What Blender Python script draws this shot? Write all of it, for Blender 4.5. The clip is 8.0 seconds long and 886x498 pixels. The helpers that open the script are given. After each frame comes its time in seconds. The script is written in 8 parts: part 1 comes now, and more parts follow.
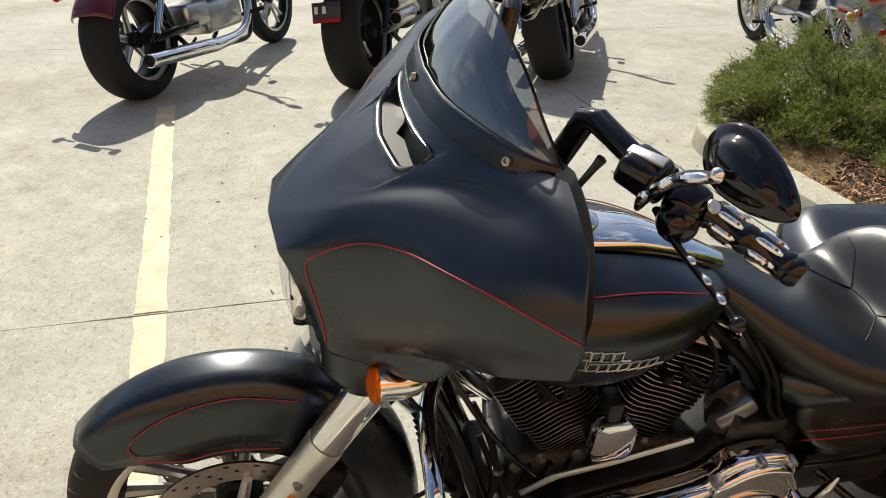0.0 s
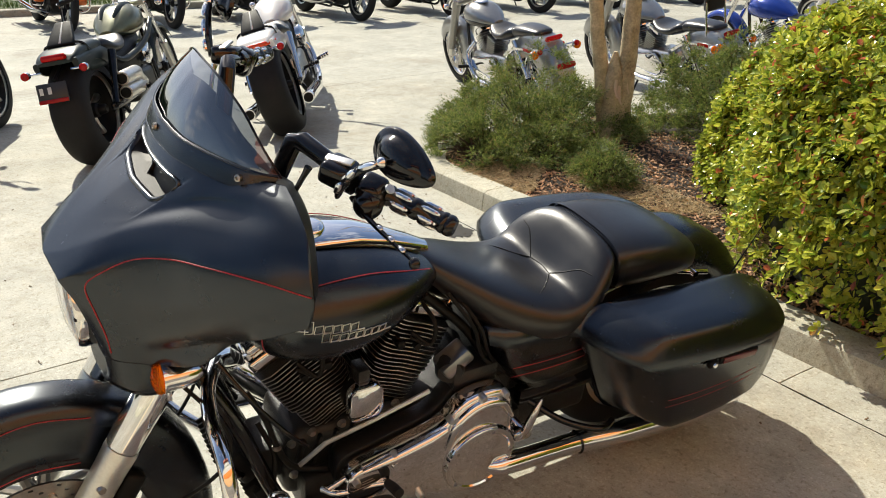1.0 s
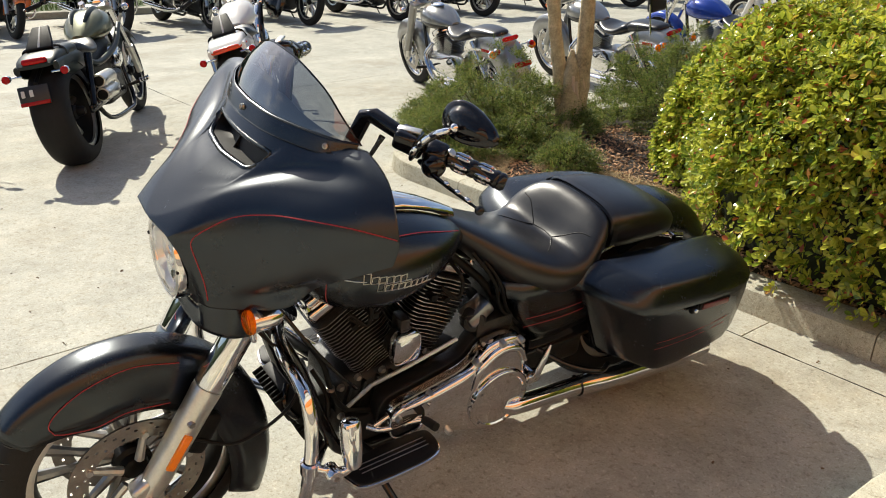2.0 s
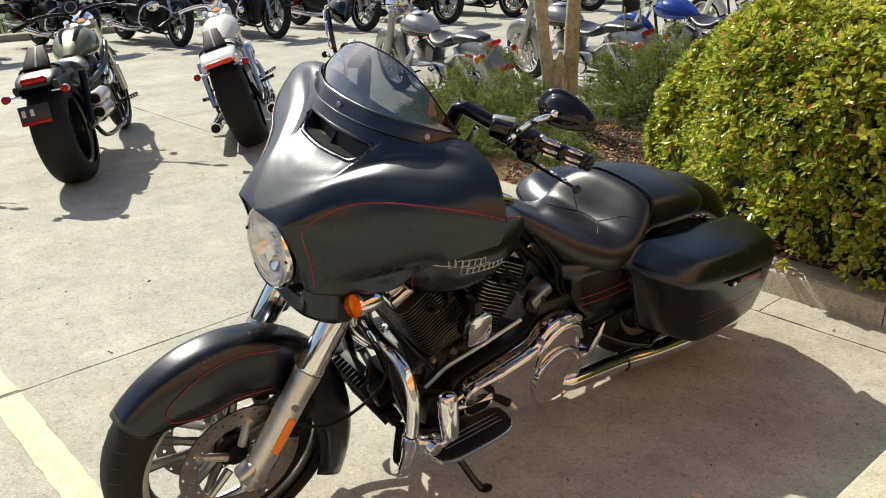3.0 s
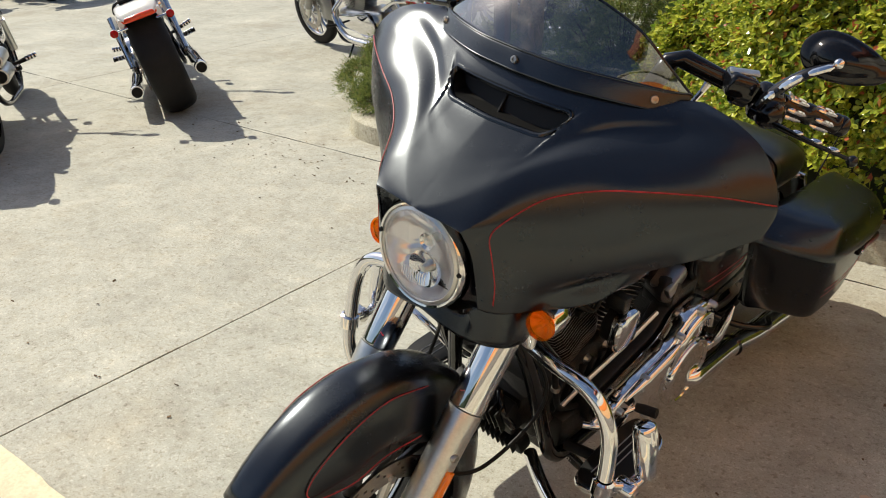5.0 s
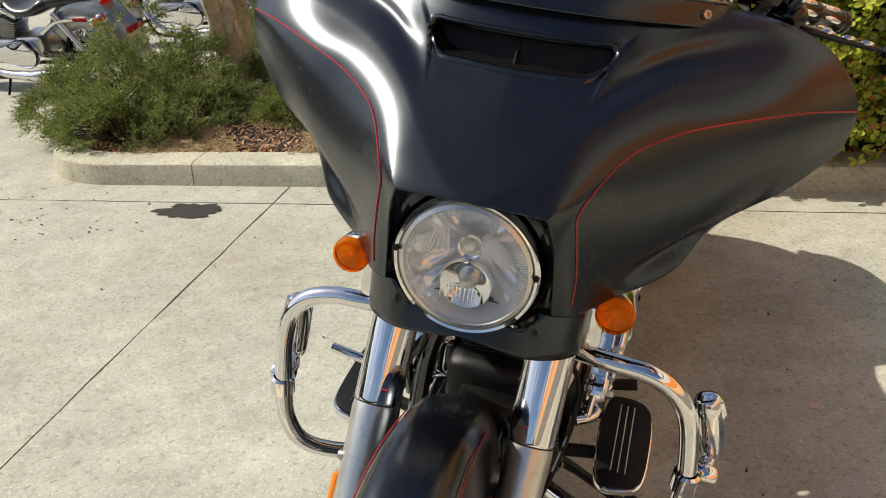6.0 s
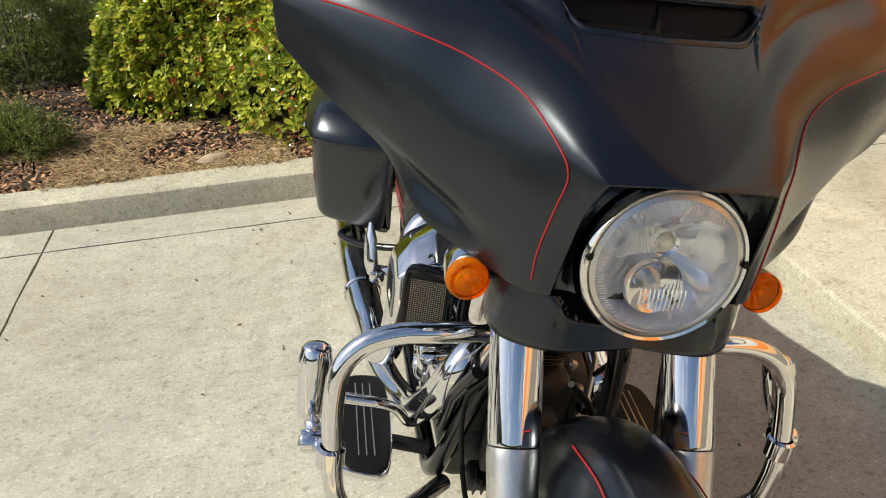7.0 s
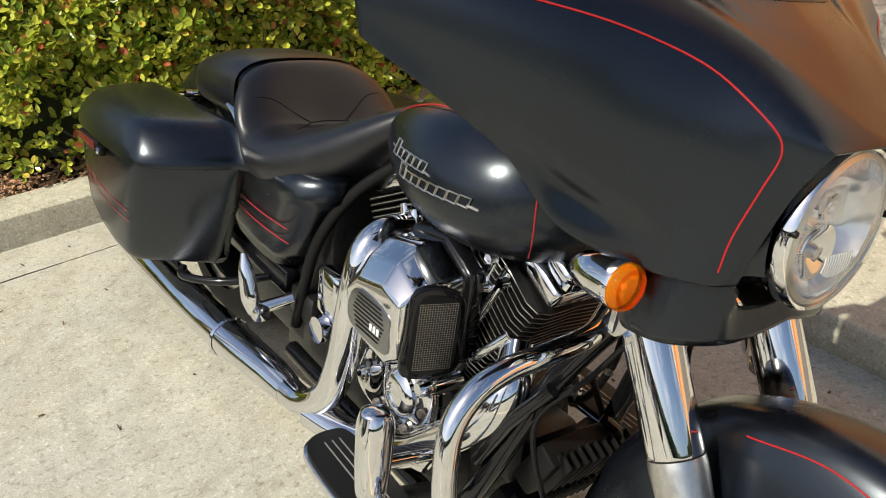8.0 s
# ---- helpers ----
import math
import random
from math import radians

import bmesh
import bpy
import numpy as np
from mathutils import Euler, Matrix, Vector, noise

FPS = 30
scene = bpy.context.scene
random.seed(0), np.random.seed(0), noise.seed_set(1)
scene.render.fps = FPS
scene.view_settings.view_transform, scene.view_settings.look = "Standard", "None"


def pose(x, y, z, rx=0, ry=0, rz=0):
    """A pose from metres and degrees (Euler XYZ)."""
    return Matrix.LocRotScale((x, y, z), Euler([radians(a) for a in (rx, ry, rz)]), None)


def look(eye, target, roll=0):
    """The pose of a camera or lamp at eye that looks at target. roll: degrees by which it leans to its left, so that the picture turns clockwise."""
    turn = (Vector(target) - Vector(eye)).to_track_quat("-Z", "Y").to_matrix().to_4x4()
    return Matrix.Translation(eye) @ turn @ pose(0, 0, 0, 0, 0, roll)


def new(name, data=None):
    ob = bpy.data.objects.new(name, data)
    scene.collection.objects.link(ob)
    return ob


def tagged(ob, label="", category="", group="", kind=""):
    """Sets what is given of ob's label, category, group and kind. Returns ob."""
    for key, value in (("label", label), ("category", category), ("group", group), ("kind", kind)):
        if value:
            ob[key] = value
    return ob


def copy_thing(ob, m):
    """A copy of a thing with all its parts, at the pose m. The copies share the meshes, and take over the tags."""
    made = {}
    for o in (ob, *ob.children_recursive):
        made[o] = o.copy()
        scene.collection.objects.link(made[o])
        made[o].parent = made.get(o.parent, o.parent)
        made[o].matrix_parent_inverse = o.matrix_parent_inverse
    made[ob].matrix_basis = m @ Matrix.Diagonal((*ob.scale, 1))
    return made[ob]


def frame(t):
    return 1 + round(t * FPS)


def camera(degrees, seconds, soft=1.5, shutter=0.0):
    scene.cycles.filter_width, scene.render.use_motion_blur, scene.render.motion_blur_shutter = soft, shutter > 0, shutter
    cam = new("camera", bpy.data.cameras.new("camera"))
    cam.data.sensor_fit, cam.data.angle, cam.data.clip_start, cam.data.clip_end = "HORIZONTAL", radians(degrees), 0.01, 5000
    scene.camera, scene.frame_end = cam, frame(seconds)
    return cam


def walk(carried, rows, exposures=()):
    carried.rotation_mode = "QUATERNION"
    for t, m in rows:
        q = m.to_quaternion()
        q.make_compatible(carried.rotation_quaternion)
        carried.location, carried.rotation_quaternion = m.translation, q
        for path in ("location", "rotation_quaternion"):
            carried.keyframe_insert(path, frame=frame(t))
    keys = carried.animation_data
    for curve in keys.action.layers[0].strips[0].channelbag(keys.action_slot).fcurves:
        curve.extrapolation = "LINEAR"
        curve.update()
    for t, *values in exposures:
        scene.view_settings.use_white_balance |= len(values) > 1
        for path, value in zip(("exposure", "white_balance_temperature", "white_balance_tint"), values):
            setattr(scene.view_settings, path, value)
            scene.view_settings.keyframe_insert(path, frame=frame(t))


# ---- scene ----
cam = camera(55.6, 8.0, soft=1.0)

PATH = [
    (0, (2.563, -2.185, 1.447), (0.837, -1.693, 0.562), 1.4),
    (0.5, (2.809, -2.17, 1.467), (1.167, -1.357, 0.665), 1.5),
    (1, (2.931, -2.287, 1.496), (1.381, -1.272, 0.742), -0.5),
    (1.2, (2.932, -2.368, 1.517), (1.393, -1.355, 0.738), -1.6),
    (2.3, (3.088, -2.736, 1.514), (1.638, -1.568, 0.783), -0.1),
    (2.5, (3.08, -2.791, 1.518), (1.633, -1.618, 0.789), -0.3),
    (3, (2.982, -2.977, 1.512), (1.576, -1.753, 0.787), -1.9),
    (3.5, (2.854, -3.067, 1.5), (1.517, -1.769, 0.772), -2.5),
    (4, (2.716, -3.02, 1.477), (1.419, -1.723, 0.678), -2.5),
    (4.5, (2.544, -2.996, 1.452), (1.278, -1.69, 0.621), -2.2),
    (4.9, (2.289, -3.078, 1.463), (1.089, -1.717, 0.624), -1.5),
    (5, (2.22, -3.077, 1.44), (1.058, -1.68, 0.605), -1.6),
    (5.1, (2.167, -3.106, 1.453), (1.062, -1.668, 0.61), -1.3),
    (5.2, (2.11, -3.092, 1.425), (1.048, -1.617, 0.589), -1.0),
    (6.3, (1.38, -3.033, 1.319), (1.126, -1.262, 0.426), -6.1),
    (6.5, (1.253, -3.035, 1.323), (1.127, -1.256, 0.419), -5.6),
    (6.6, (1.196, -3.017, 1.314), (1.139, -1.237, 0.403), -5.3),
    (7, (0.964, -2.87, 1.292), (1.252, -1.115, 0.377), -3.6),
    (7.5, (0.692, -2.68, 1.297), (1.418, -1.081, 0.34), -3.2),
    (8, (0.499, -2.456, 1.271), (1.582, -1.093, 0.287), -1.3),
]
walk(cam, [(t, look(eye, target, roll)) for t, eye, target, roll in PATH], exposures=((0, 0.34), (1.0, 0.54), (2.5, 0.44), (3.5, 0.37), (5.0, 0.31), (6.5, 0.31), (8, 0.40)))

# ---------------------------------------------------------------- light
SUN_EL, SUN_AZ = 44.0, 178.0     # height, and the side that the sun stands on (degrees from +x towards +y)
world = bpy.data.worlds.new("world")
scene.world = world
world.use_nodes = True
wn = world.node_tree.nodes
sky = wn.new("ShaderNodeTexSky")
sky.sky_type, sky.sun_disc = "NISHITA", False
sky.sun_elevation, sky.sun_rotation = radians(SUN_EL), radians(90 - SUN_AZ)
sky.dust_density, sky.air_density, sky.ozone_density = 2.0, 1.0, 2.6
wn["Background"].inputs["Strength"].default_value = 0.088
# broken white cloud drifting over the blue
way_, cloud, cover, blend = wn.new("ShaderNodeTexCoord"), wn.new("ShaderNodeTexNoise"), wn.new("ShaderNodeMapRange"), wn.new("ShaderNodeMix")
flat = wn.new("ShaderNodeMapping")
flat.inputs["Scale"].default_value = (1.0, 1.0, 2.2)
cloud.inputs["Scale"].default_value, cloud.inputs["Detail"].default_value, cloud.inputs["Roughness"].default_value = 2.6, 7, 0.60
cover.inputs["From Min"].default_value, cover.inputs["From Max"].default_value, cover.inputs["To Max"].default_value = 0.54, 0.74, 0.75
blend.data_type = "RGBA"
blend.inputs[7].default_value = (8.5, 8.6, 8.8, 1)
for a, b in ((way_.outputs["Generated"], flat.inputs["Vector"]), (flat.outputs["Vector"], cloud.inputs["Vector"]), (cloud.outputs["Fac"], cover.inputs["Value"]),
             (cover.outputs["Result"], blend.inputs["Factor"]), (sky.outputs["Color"], blend.inputs[6]), (blend.outputs[2], wn["Background"].inputs["Color"])):
    world.node_tree.links.new(a, b)
sun = new("sun", bpy.data.lights.new("sun", "SUN"))
sun.data.energy, sun.data.angle, sun.data.color = 4.45, radians(0.53), (1.0, 0.945, 0.80)
sx, sy = math.cos(radians(SUN_AZ)), math.sin(radians(SUN_AZ))
sun.matrix_world = look((sx * 20 * math.cos(radians(SUN_EL)), sy * 20 * math.cos(radians(SUN_EL)), 20 * math.sin(radians(SUN_EL))), (0, 0, 0))


# ---------------------------------------------------------------- materials
def shade(name, color, rough=0.5, metal=0.0, var=0.0, vscale=8.0, bump=0.0, bscale=60.0, spec=0.5, island=0.0, rvar=0.0,
          coat=0.0, dark=0.6, obj=0.0):
    """A surface with cloudy variation at two sizes, fine relief, and a random tone for each island or object."""
    m = bpy.data.materials.new(name)
    m.use_nodes = True
    nt = m.node_tree
    n, link = nt.nodes, nt.links.new
    b = n["Principled BSDF"]
    b.inputs["Base Color"].default_value = (*color, 1)
    b.inputs["Roughness"].default_value, b.inputs["Metallic"].default_value = rough, metal
    b.inputs["Specular IOR Level"].default_value, b.inputs["Coat Weight"].default_value = spec, coat
    tc = n.new("ShaderNodeTexCoord")
    out = None
    if var:
        big = n.new("ShaderNodeTexNoise")
        big.inputs["Scale"].default_value, big.inputs["Detail"].default_value, big.inputs["Roughness"].default_value = vscale, 6, 0.62
        fine = n.new("ShaderNodeTexNoise")
        fine.inputs["Scale"].default_value, fine.inputs["Detail"].default_value = vscale * 9, 4
        link(tc.outputs["Object"], big.inputs["Vector"]), link(tc.outputs["Object"], fine.inputs["Vector"])
        add = n.new("ShaderNodeMath")
        add.operation = "MULTIPLY_ADD"
        add.inputs[1].default_value = 0.45
        link(fine.outputs["Fac"], add.inputs[0]), link(big.outputs["Fac"], add.inputs[2])
        ramp = n.new("ShaderNodeMapRange")
        ramp.inputs["From Min"].default_value, ramp.inputs["From Max"].default_value = 0.5, 0.95
        ramp.inputs["To Min"].default_value, ramp.inputs["To Max"].default_value = 1 - var * dark, 1 + var * (1 - dark)
        link(add.outputs[0], ramp.inputs["Value"])
        out = ramp.outputs["Result"]
        if rvar:
            rr = n.new("ShaderNodeMapRange")
            rr.inputs["From Min"].default_value, rr.inputs["From Max"].default_value = 0.5, 0.95
            rr.inputs["To Min"].default_value, rr.inputs["To Max"].default_value = rough - rvar, rough + rvar
            link(add.outputs[0], rr.inputs["Value"]), link(rr.outputs["Result"], b.inputs["Roughness"])
    for amount, node, socket in ((island, "ShaderNodeNewGeometry", "Random Per Island"), (obj, "ShaderNodeObjectInfo", "Random")):
        if amount:
            g = n.new(node)
            mr = n.new("ShaderNodeMapRange")
            mr.inputs["To Min"].default_value, mr.inputs["To Max"].default_value = 1 - amount, 1 + amount * 0.6
            link(g.outputs[socket], mr.inputs["Value"])
            if out:
                mul = n.new("ShaderNodeMath")
                mul.operation = "MULTIPLY"
                link(out, mul.inputs[0]), link(mr.outputs["Result"], mul.inputs[1])
                out = mul.outputs[0]
            else:
                out = mr.outputs["Result"]
    if out:
        vm = n.new("ShaderNodeVectorMath")
        vm.operation = "SCALE"
        vm.inputs[0].default_value = color
        link(out, vm.inputs["Scale"]), link(vm.outputs["Vector"], b.inputs["Base Color"])
    if bump:
        bn = n.new("ShaderNodeTexNoise")
        bn.inputs["Scale"].default_value, bn.inputs["Detail"].default_value = bscale, 5
        link(tc.outputs["Object"], bn.inputs["Vector"])
        bp = n.new("ShaderNodeBump")
        bp.inputs["Strength"].default_value, bp.inputs["Distance"].default_value = bump, 0.004
        link(bn.outputs["Fac"], bp.inputs["Height"]), link(bp.outputs["Normal"], b.inputs["Normal"])
    return m


def clear(name, tint, gloss=0.02, ior=1.45, power=4.0, both=1.6):
    """A thin see-through sheet: it lets tinted light pass and mirrors a little, more at a slant."""
    m = bpy.data.materials.new(name)
    m.use_nodes = True
    n, link = m.node_tree.nodes, m.node_tree.links.new
    n.remove(n["Principled BSDF"])
    t, g, f, mix, up = (n.new("ShaderNode" + k) for k in ("BsdfTransparent", "BsdfGlossy", "LayerWeight", "MixShader", "Math"))
    t.inputs["Color"].default_value = (*tint, 1)
    g.inputs["Roughness"].default_value, f.inputs["Blend"].default_value = gloss, 0.5
    up.operation, up.inputs[1].default_value = "POWER", power
    base_ = n.new("ShaderNodeMath")
    base_.operation, base_.inputs[1].default_value, base_.inputs[2].default_value = "MULTIPLY_ADD", 0.75, (ior - 1) ** 2 / (ior + 1) ** 2 * both
    link(f.outputs["Facing"], up.inputs[0]), link(up.outputs[0], base_.inputs[0])
    link(base_.outputs[0], mix.inputs[0]), link(t.outputs[0], mix.inputs[1]), link(g.outputs[0], mix.inputs[2])
    link(mix.outputs[0], n["Material Output"].inputs["Surface"])
    return m


def lens_plastic(name, color):
    m = shade(name, color, rough=0.12, coat=0.3)
    b = m.node_tree.nodes["Principled BSDF"]
    n, link = m.node_tree.nodes, m.node_tree.links.new
    t = n.new("ShaderNodeBsdfTranslucent")
    t.inputs["Color"].default_value = (*color, 1)
    mix = n.new("ShaderNodeMixShader")
    mix.inputs[0].default_value = 0.55
    link(b.outputs[0], mix.inputs[1]), link(t.outputs[0], mix.inputs[2]), link(mix.outputs[0], n["Material Output"].inputs["Surface"])
    return m


def clear_lens(name, color):
    """Tinted see-through plastic with a glossy skin."""
    m = shade(name, color, rough=0.06, coat=0.5)
    b = m.node_tree.nodes["Principled BSDF"]
    n, link = m.node_tree.nodes, m.node_tree.links.new
    t = n.new("ShaderNodeBsdfTransparent")
    t.inputs["Color"].default_value = (*color, 1)
    mix = n.new("ShaderNodeMixShader")
    mix.inputs[0].default_value = 0.78
    link(b.outputs[0], mix.inputs[1]), link(t.outputs[0], mix.inputs[2]), link(mix.outputs[0], n["Material Output"].inputs["Surface"])
    return m


def foliage(name, a, b, c, rough=0.35, through_=0.35):
    """Leaves: three tones by island, glossy, with light passing through."""
    m = bpy.data.materials.new(name)
    m.use_nodes = True
    n, link = m.node_tree.nodes, m.node_tree.links.new
    p = n["Principled BSDF"]
    g = n.new("ShaderNodeNewGeometry")
    r = n.new("ShaderNodeValToRGB")
    e = r.color_ramp.elements
    e[0].position, e[0].color, e[1].position, e[1].color = 0.0, (*a, 1), 0.93, (*b, 1)
    x = e.new(0.97)
    x.color = (*c, 1)
    link(g.outputs["Random Per Island"], r.inputs["Fac"]), link(r.outputs["Color"], p.inputs["Base Color"])
    p.inputs["Roughness"].default_value = rough
    t = n.new("ShaderNodeBsdfTranslucent")
    link(r.outputs["Color"], t.inputs["Color"])
    mix = n.new("ShaderNodeMixShader")
    mix.inputs[0].default_value = through_
    link(p.outputs[0], mix.inputs[1]), link(t.outputs[0], mix.inputs[2])
    link(mix.outputs[0], n["Material Output"].inputs["Surface"])
    return m


SATIN = shade("satin_black_paint", (0.0020, 0.0026, 0.0046), rough=0.265, spec=0.74, var=0.12, vscale=14, rvar=0.012, bump=0.02, bscale=900)
SATIN.node_tree.nodes["Principled BSDF"].inputs["Specular Tint"].default_value = (0.80, 0.90, 1.0, 1)
GLOSS = shade("gloss_black_paint", (0.005, 0.005, 0.006), rough=0.08, spec=0.45, var=0.2, vscale=20, bump=0.01, bscale=200)
MATTE = shade("black_plastic", (0.0040, 0.0040, 0.0040), rough=0.50, spec=0.22, var=0.3, vscale=25, bump=0.1, bscale=700)
WRINKLE = shade("black_engine_coat", (0.0065, 0.0063, 0.0062), rough=0.34, spec=0.45, var=0.5, vscale=30, bump=0.35, bscale=500)
LEATHER = shade("black_vinyl", (0.006, 0.006, 0.0075), rough=0.33, spec=0.6, var=0.3, vscale=10, bump=0.05, bscale=420, rvar=0.04)
RUBBER = shade("tyre_rubber", (0.011, 0.0107, 0.0105), rough=0.70, spec=0.3, var=0.5, vscale=18, bump=0.25, bscale=220)
CHROME = shade("chrome", (0.78, 0.78, 0.79), rough=0.045, metal=1, var=0.06, vscale=9, rvar=0.02)
SATINAL = shade("cast_aluminium", (0.66, 0.65, 0.62), rough=0.34, metal=1, var=0.25, vscale=20, bump=0.06, bscale=500, rvar=0.06)
DARKAL = shade("dark_machined_aluminium", (0.30, 0.30, 0.30), rough=0.32, metal=1, var=0.2, vscale=20, bump=0.04, bscale=400)
STEEL = shade("brake_steel", (0.42, 0.39, 0.35), rough=0.32, metal=1, var=0.35, vscale=40, bump=0.08, bscale=300)
RED = shade("red_pinstripe", (0.34, 0.010, 0.013), rough=0.4, var=0.1)
AMBERCLEAR = clear_lens("clear_amber_plastic", (1.0, 0.36, 0.008))
AMBER = lens_plastic("amber_plastic", (1.0, 0.29, 0.003))
REDLENS = lens_plastic("red_plastic", (0.55, 0.012, 0.012))
AMBERFLAT = shade("amber_reflector", (0.95, 0.25, 0.005), rough=0.12, coat=0.8)
CLEAR = clear("clear_glass", (0.97, 0.98, 0.985))
SMOKE = clear("smoked_screen", (0.28, 0.31, 0.35), ior=1.5, power=2.2, both=4.2)
SILVER = shade("silver_paint", (0.32, 0.32, 0.31), rough=0.28, metal=0.7, var=0.15, coat=0.4)
WHITE = shade("white_paint", (0.75, 0.74, 0.71), rough=0.25, var=0.12, coat=0.4)
OLIVE = shade("olive_paint", (0.15, 0.155, 0.085), rough=0.28, metal=0.5, var=0.2, coat=0.5)
SLATE = shade("slate_green_paint", (0.012, 0.021, 0.021), rough=0.36, var=0.2, spec=0.28)
MAROON = shade("maroon_paint", (0.10, 0.006, 0.010), rough=0.22, metal=0.3, var=0.2, coat=0.5)
BLUE = shade("blue_paint", (0.012, 0.05, 0.33), rough=0.2, metal=0.3, var=0.15, coat=0.5)
BADGE = shade("badge_metal", (0.62, 0.60, 0.56), rough=0.3, metal=1, var=0.2)
PLATE = shade("dark_plate", (0.02, 0.02, 0.022), rough=0.4, var=0.2)
PALE = shade("pale_print", (0.6, 0.6, 0.58), rough=0.5, var=0.1)
DIRT = shade("dark_soil", (0.03, 0.021, 0.014), rough=0.95, var=0.6, vscale=6, bump=0.8, bscale=60)
BARK = shade("smooth_bark", (0.50, 0.41, 0.26), rough=0.75, var=0.85, vscale=9, bump=0.5, bscale=45, dark=0.7)
# tone of the hedge's filler core: deep shade among leaves put into colour
HEDGESHADE = shade("hedge_painted_shade", (0.016, 0.022, 0.007), rough=0.95, var=0.6, vscale=12, bump=0.6, bscale=70)
WOOD = shade("hedge_twigs", (0.07, 0.045, 0.028), rough=0.85, var=0.5, bump=0.3)
LEAF = foliage("hedge_leaves", (0.10, 0.185, 0.016), (0.66, 0.66, 0.085), (0.50, 0.14, 0.06), rough=0.17, through_=0.38)
NEEDLE = foliage("juniper_needles", (0.052, 0.090, 0.020), (0.29, 0.34, 0.085), (0.33, 0.23, 0.10), rough=0.5, through_=0.36)
CHIP = shade("mulch_chips", (0.46, 0.27, 0.15), rough=0.9, island=0.75, bump=0.3)
STRAW = shade("dry_needles", (0.52, 0.39, 0.21), rough=0.8, island=0.5)
GRASS = foliage("grass_blades", (0.05, 0.10, 0.02), (0.12, 0.17, 0.04), (0.2, 0.18, 0.06), rough=0.6)
YELLOW = shade("worn_yellow_paint", (0.66, 0.55, 0.36), rough=0.7, var=0.5, vscale=11, bump=0.3, bscale=120, dark=0.5)
STUCCO = shade("orange_stucco", (0.70, 0.20, 0.03), rough=0.85, var=0.2, vscale=3, bump=0.4, bscale=90)
STONE = shade("grey_wall", (0.20, 0.175, 0.15), rough=0.75, var=1.2, vscale=16, bump=0.9, bscale=60)
EAVE = shade("eave_paint", (0.30, 0.075, 0.045), rough=0.7, var=0.2, vscale=3, bump=0.1, bscale=60)
CLADDING = shade("grey_cladding", (0.52, 0.49, 0.44), rough=0.7, var=0.3, vscale=3, bump=0.3, bscale=90)
GREYWALL = shade("tan_render", (0.62, 0.34, 0.15), rough=0.85, var=0.25, vscale=3, bump=0.4, bscale=90)
LEAFLITTER = shade("dead_leaf", (0.16, 0.10, 0.05), rough=0.8, island=0.5)
PALELEAF = shade("pale_leaf", (0.55, 0.42, 0.30), rough=0.7, var=0.2)


def concrete(name, color, stain=1.0):
    m = shade(name, color, rough=0.82, var=0.34, vscale=1.7, bump=0.30, bscale=160, dark=0.55)
    nt = m.node_tree
    n, link = nt.nodes, nt.links.new
    b = n["Principled BSDF"]
    src = b.inputs["Base Color"].links[0].from_socket
    tc = n.new("ShaderNodeTexCoord")
    # brown blotches, pale scuffs and fine grit
    for scale, lo, hi, tint, amt, detail in ((0.9, 0.5, 0.72, (0.60, 0.52, 0.42), 0.65 * stain, 8), (5.5, 0.52, 0.66, (1.22, 1.21, 1.20), 0.9, 9), (11, 0.48, 0.70, (0.74, 0.71, 0.65), 0.65, 9), (24, 0.52, 0.66, (0.76, 0.73, 0.68), 0.5, 6),
                                             (190, 0.57, 0.68, (0.52, 0.49, 0.45), 0.85, 3), (55, 0.55, 0.66, (0.62, 0.58, 0.52), 0.85, 5), (90, 0.55, 0.67, (1.38, 1.38, 1.38), 0.9, 3), (320, 0.60, 0.68, (0.35, 0.32, 0.28), 0.8, 2)):
        t = n.new("ShaderNodeTexNoise")
        t.inputs["Scale"].default_value, t.inputs["Detail"].default_value, t.inputs["Roughness"].default_value = scale, detail, 0.65
        link(tc.outputs["Object"], t.inputs["Vector"])
        r = n.new("ShaderNodeMapRange")
        r.inputs["From Min"].default_value, r.inputs["From Max"].default_value, r.inputs["To Max"].default_value = lo, hi, amt
        link(t.outputs["Fac"], r.inputs["Value"])
        mx = n.new("ShaderNodeMix")
        mx.data_type, mx.blend_type = "RGBA", "MULTIPLY"
        mx.inputs["B"].default_value = (*tint, 1)
        link(r.outputs["Result"], mx.inputs["Factor"]), link(src, mx.inputs[6])
        mx.inputs[7].default_value = (*tint, 1)
        src = mx.outputs[2]
    link(src, b.inputs["Base Color"])
    return m


SLAB = concrete("parking_concrete", (0.430, 0.420, 0.354))
KERB = concrete("kerb_concrete", (0.47, 0.45, 0.355), stain=0.8)
JOINT = shade("joint_filler", (0.055, 0.045, 0.035), rough=0.95, var=0.4, vscale=30)
WET = shade("oil_stain", (0.040, 0.037, 0.033), rough=0.65, var=0.5, vscale=12, spec=0.2)


# ---------------------------------------------------------------- mesh tools
def link_mesh(name, bm, mat, parent=None, label="", smooth=True, at=None):
    bmesh.ops.recalc_face_normals(bm, faces=bm.faces[:])
    me = bpy.data.meshes.new(name)
    for f in bm.faces:
        f.smooth = smooth
    bm.to_mesh(me)
    bm.free()
    for m in (mat if isinstance(mat, (list, tuple)) else [mat]):
        me.materials.append(m)
    if smooth:
        me.set_sharp_from_angle(angle=radians(38))
    ob = new(name, me)
    if parent:
        ob.parent = parent
    if at:
        ob.matrix_local = at
    if label:
        tagged(ob, label=label)
    return ob


def part(name, bm, material, parent, label="", smooth=True):
    return link_mesh(name, bm, material, parent, label, smooth)


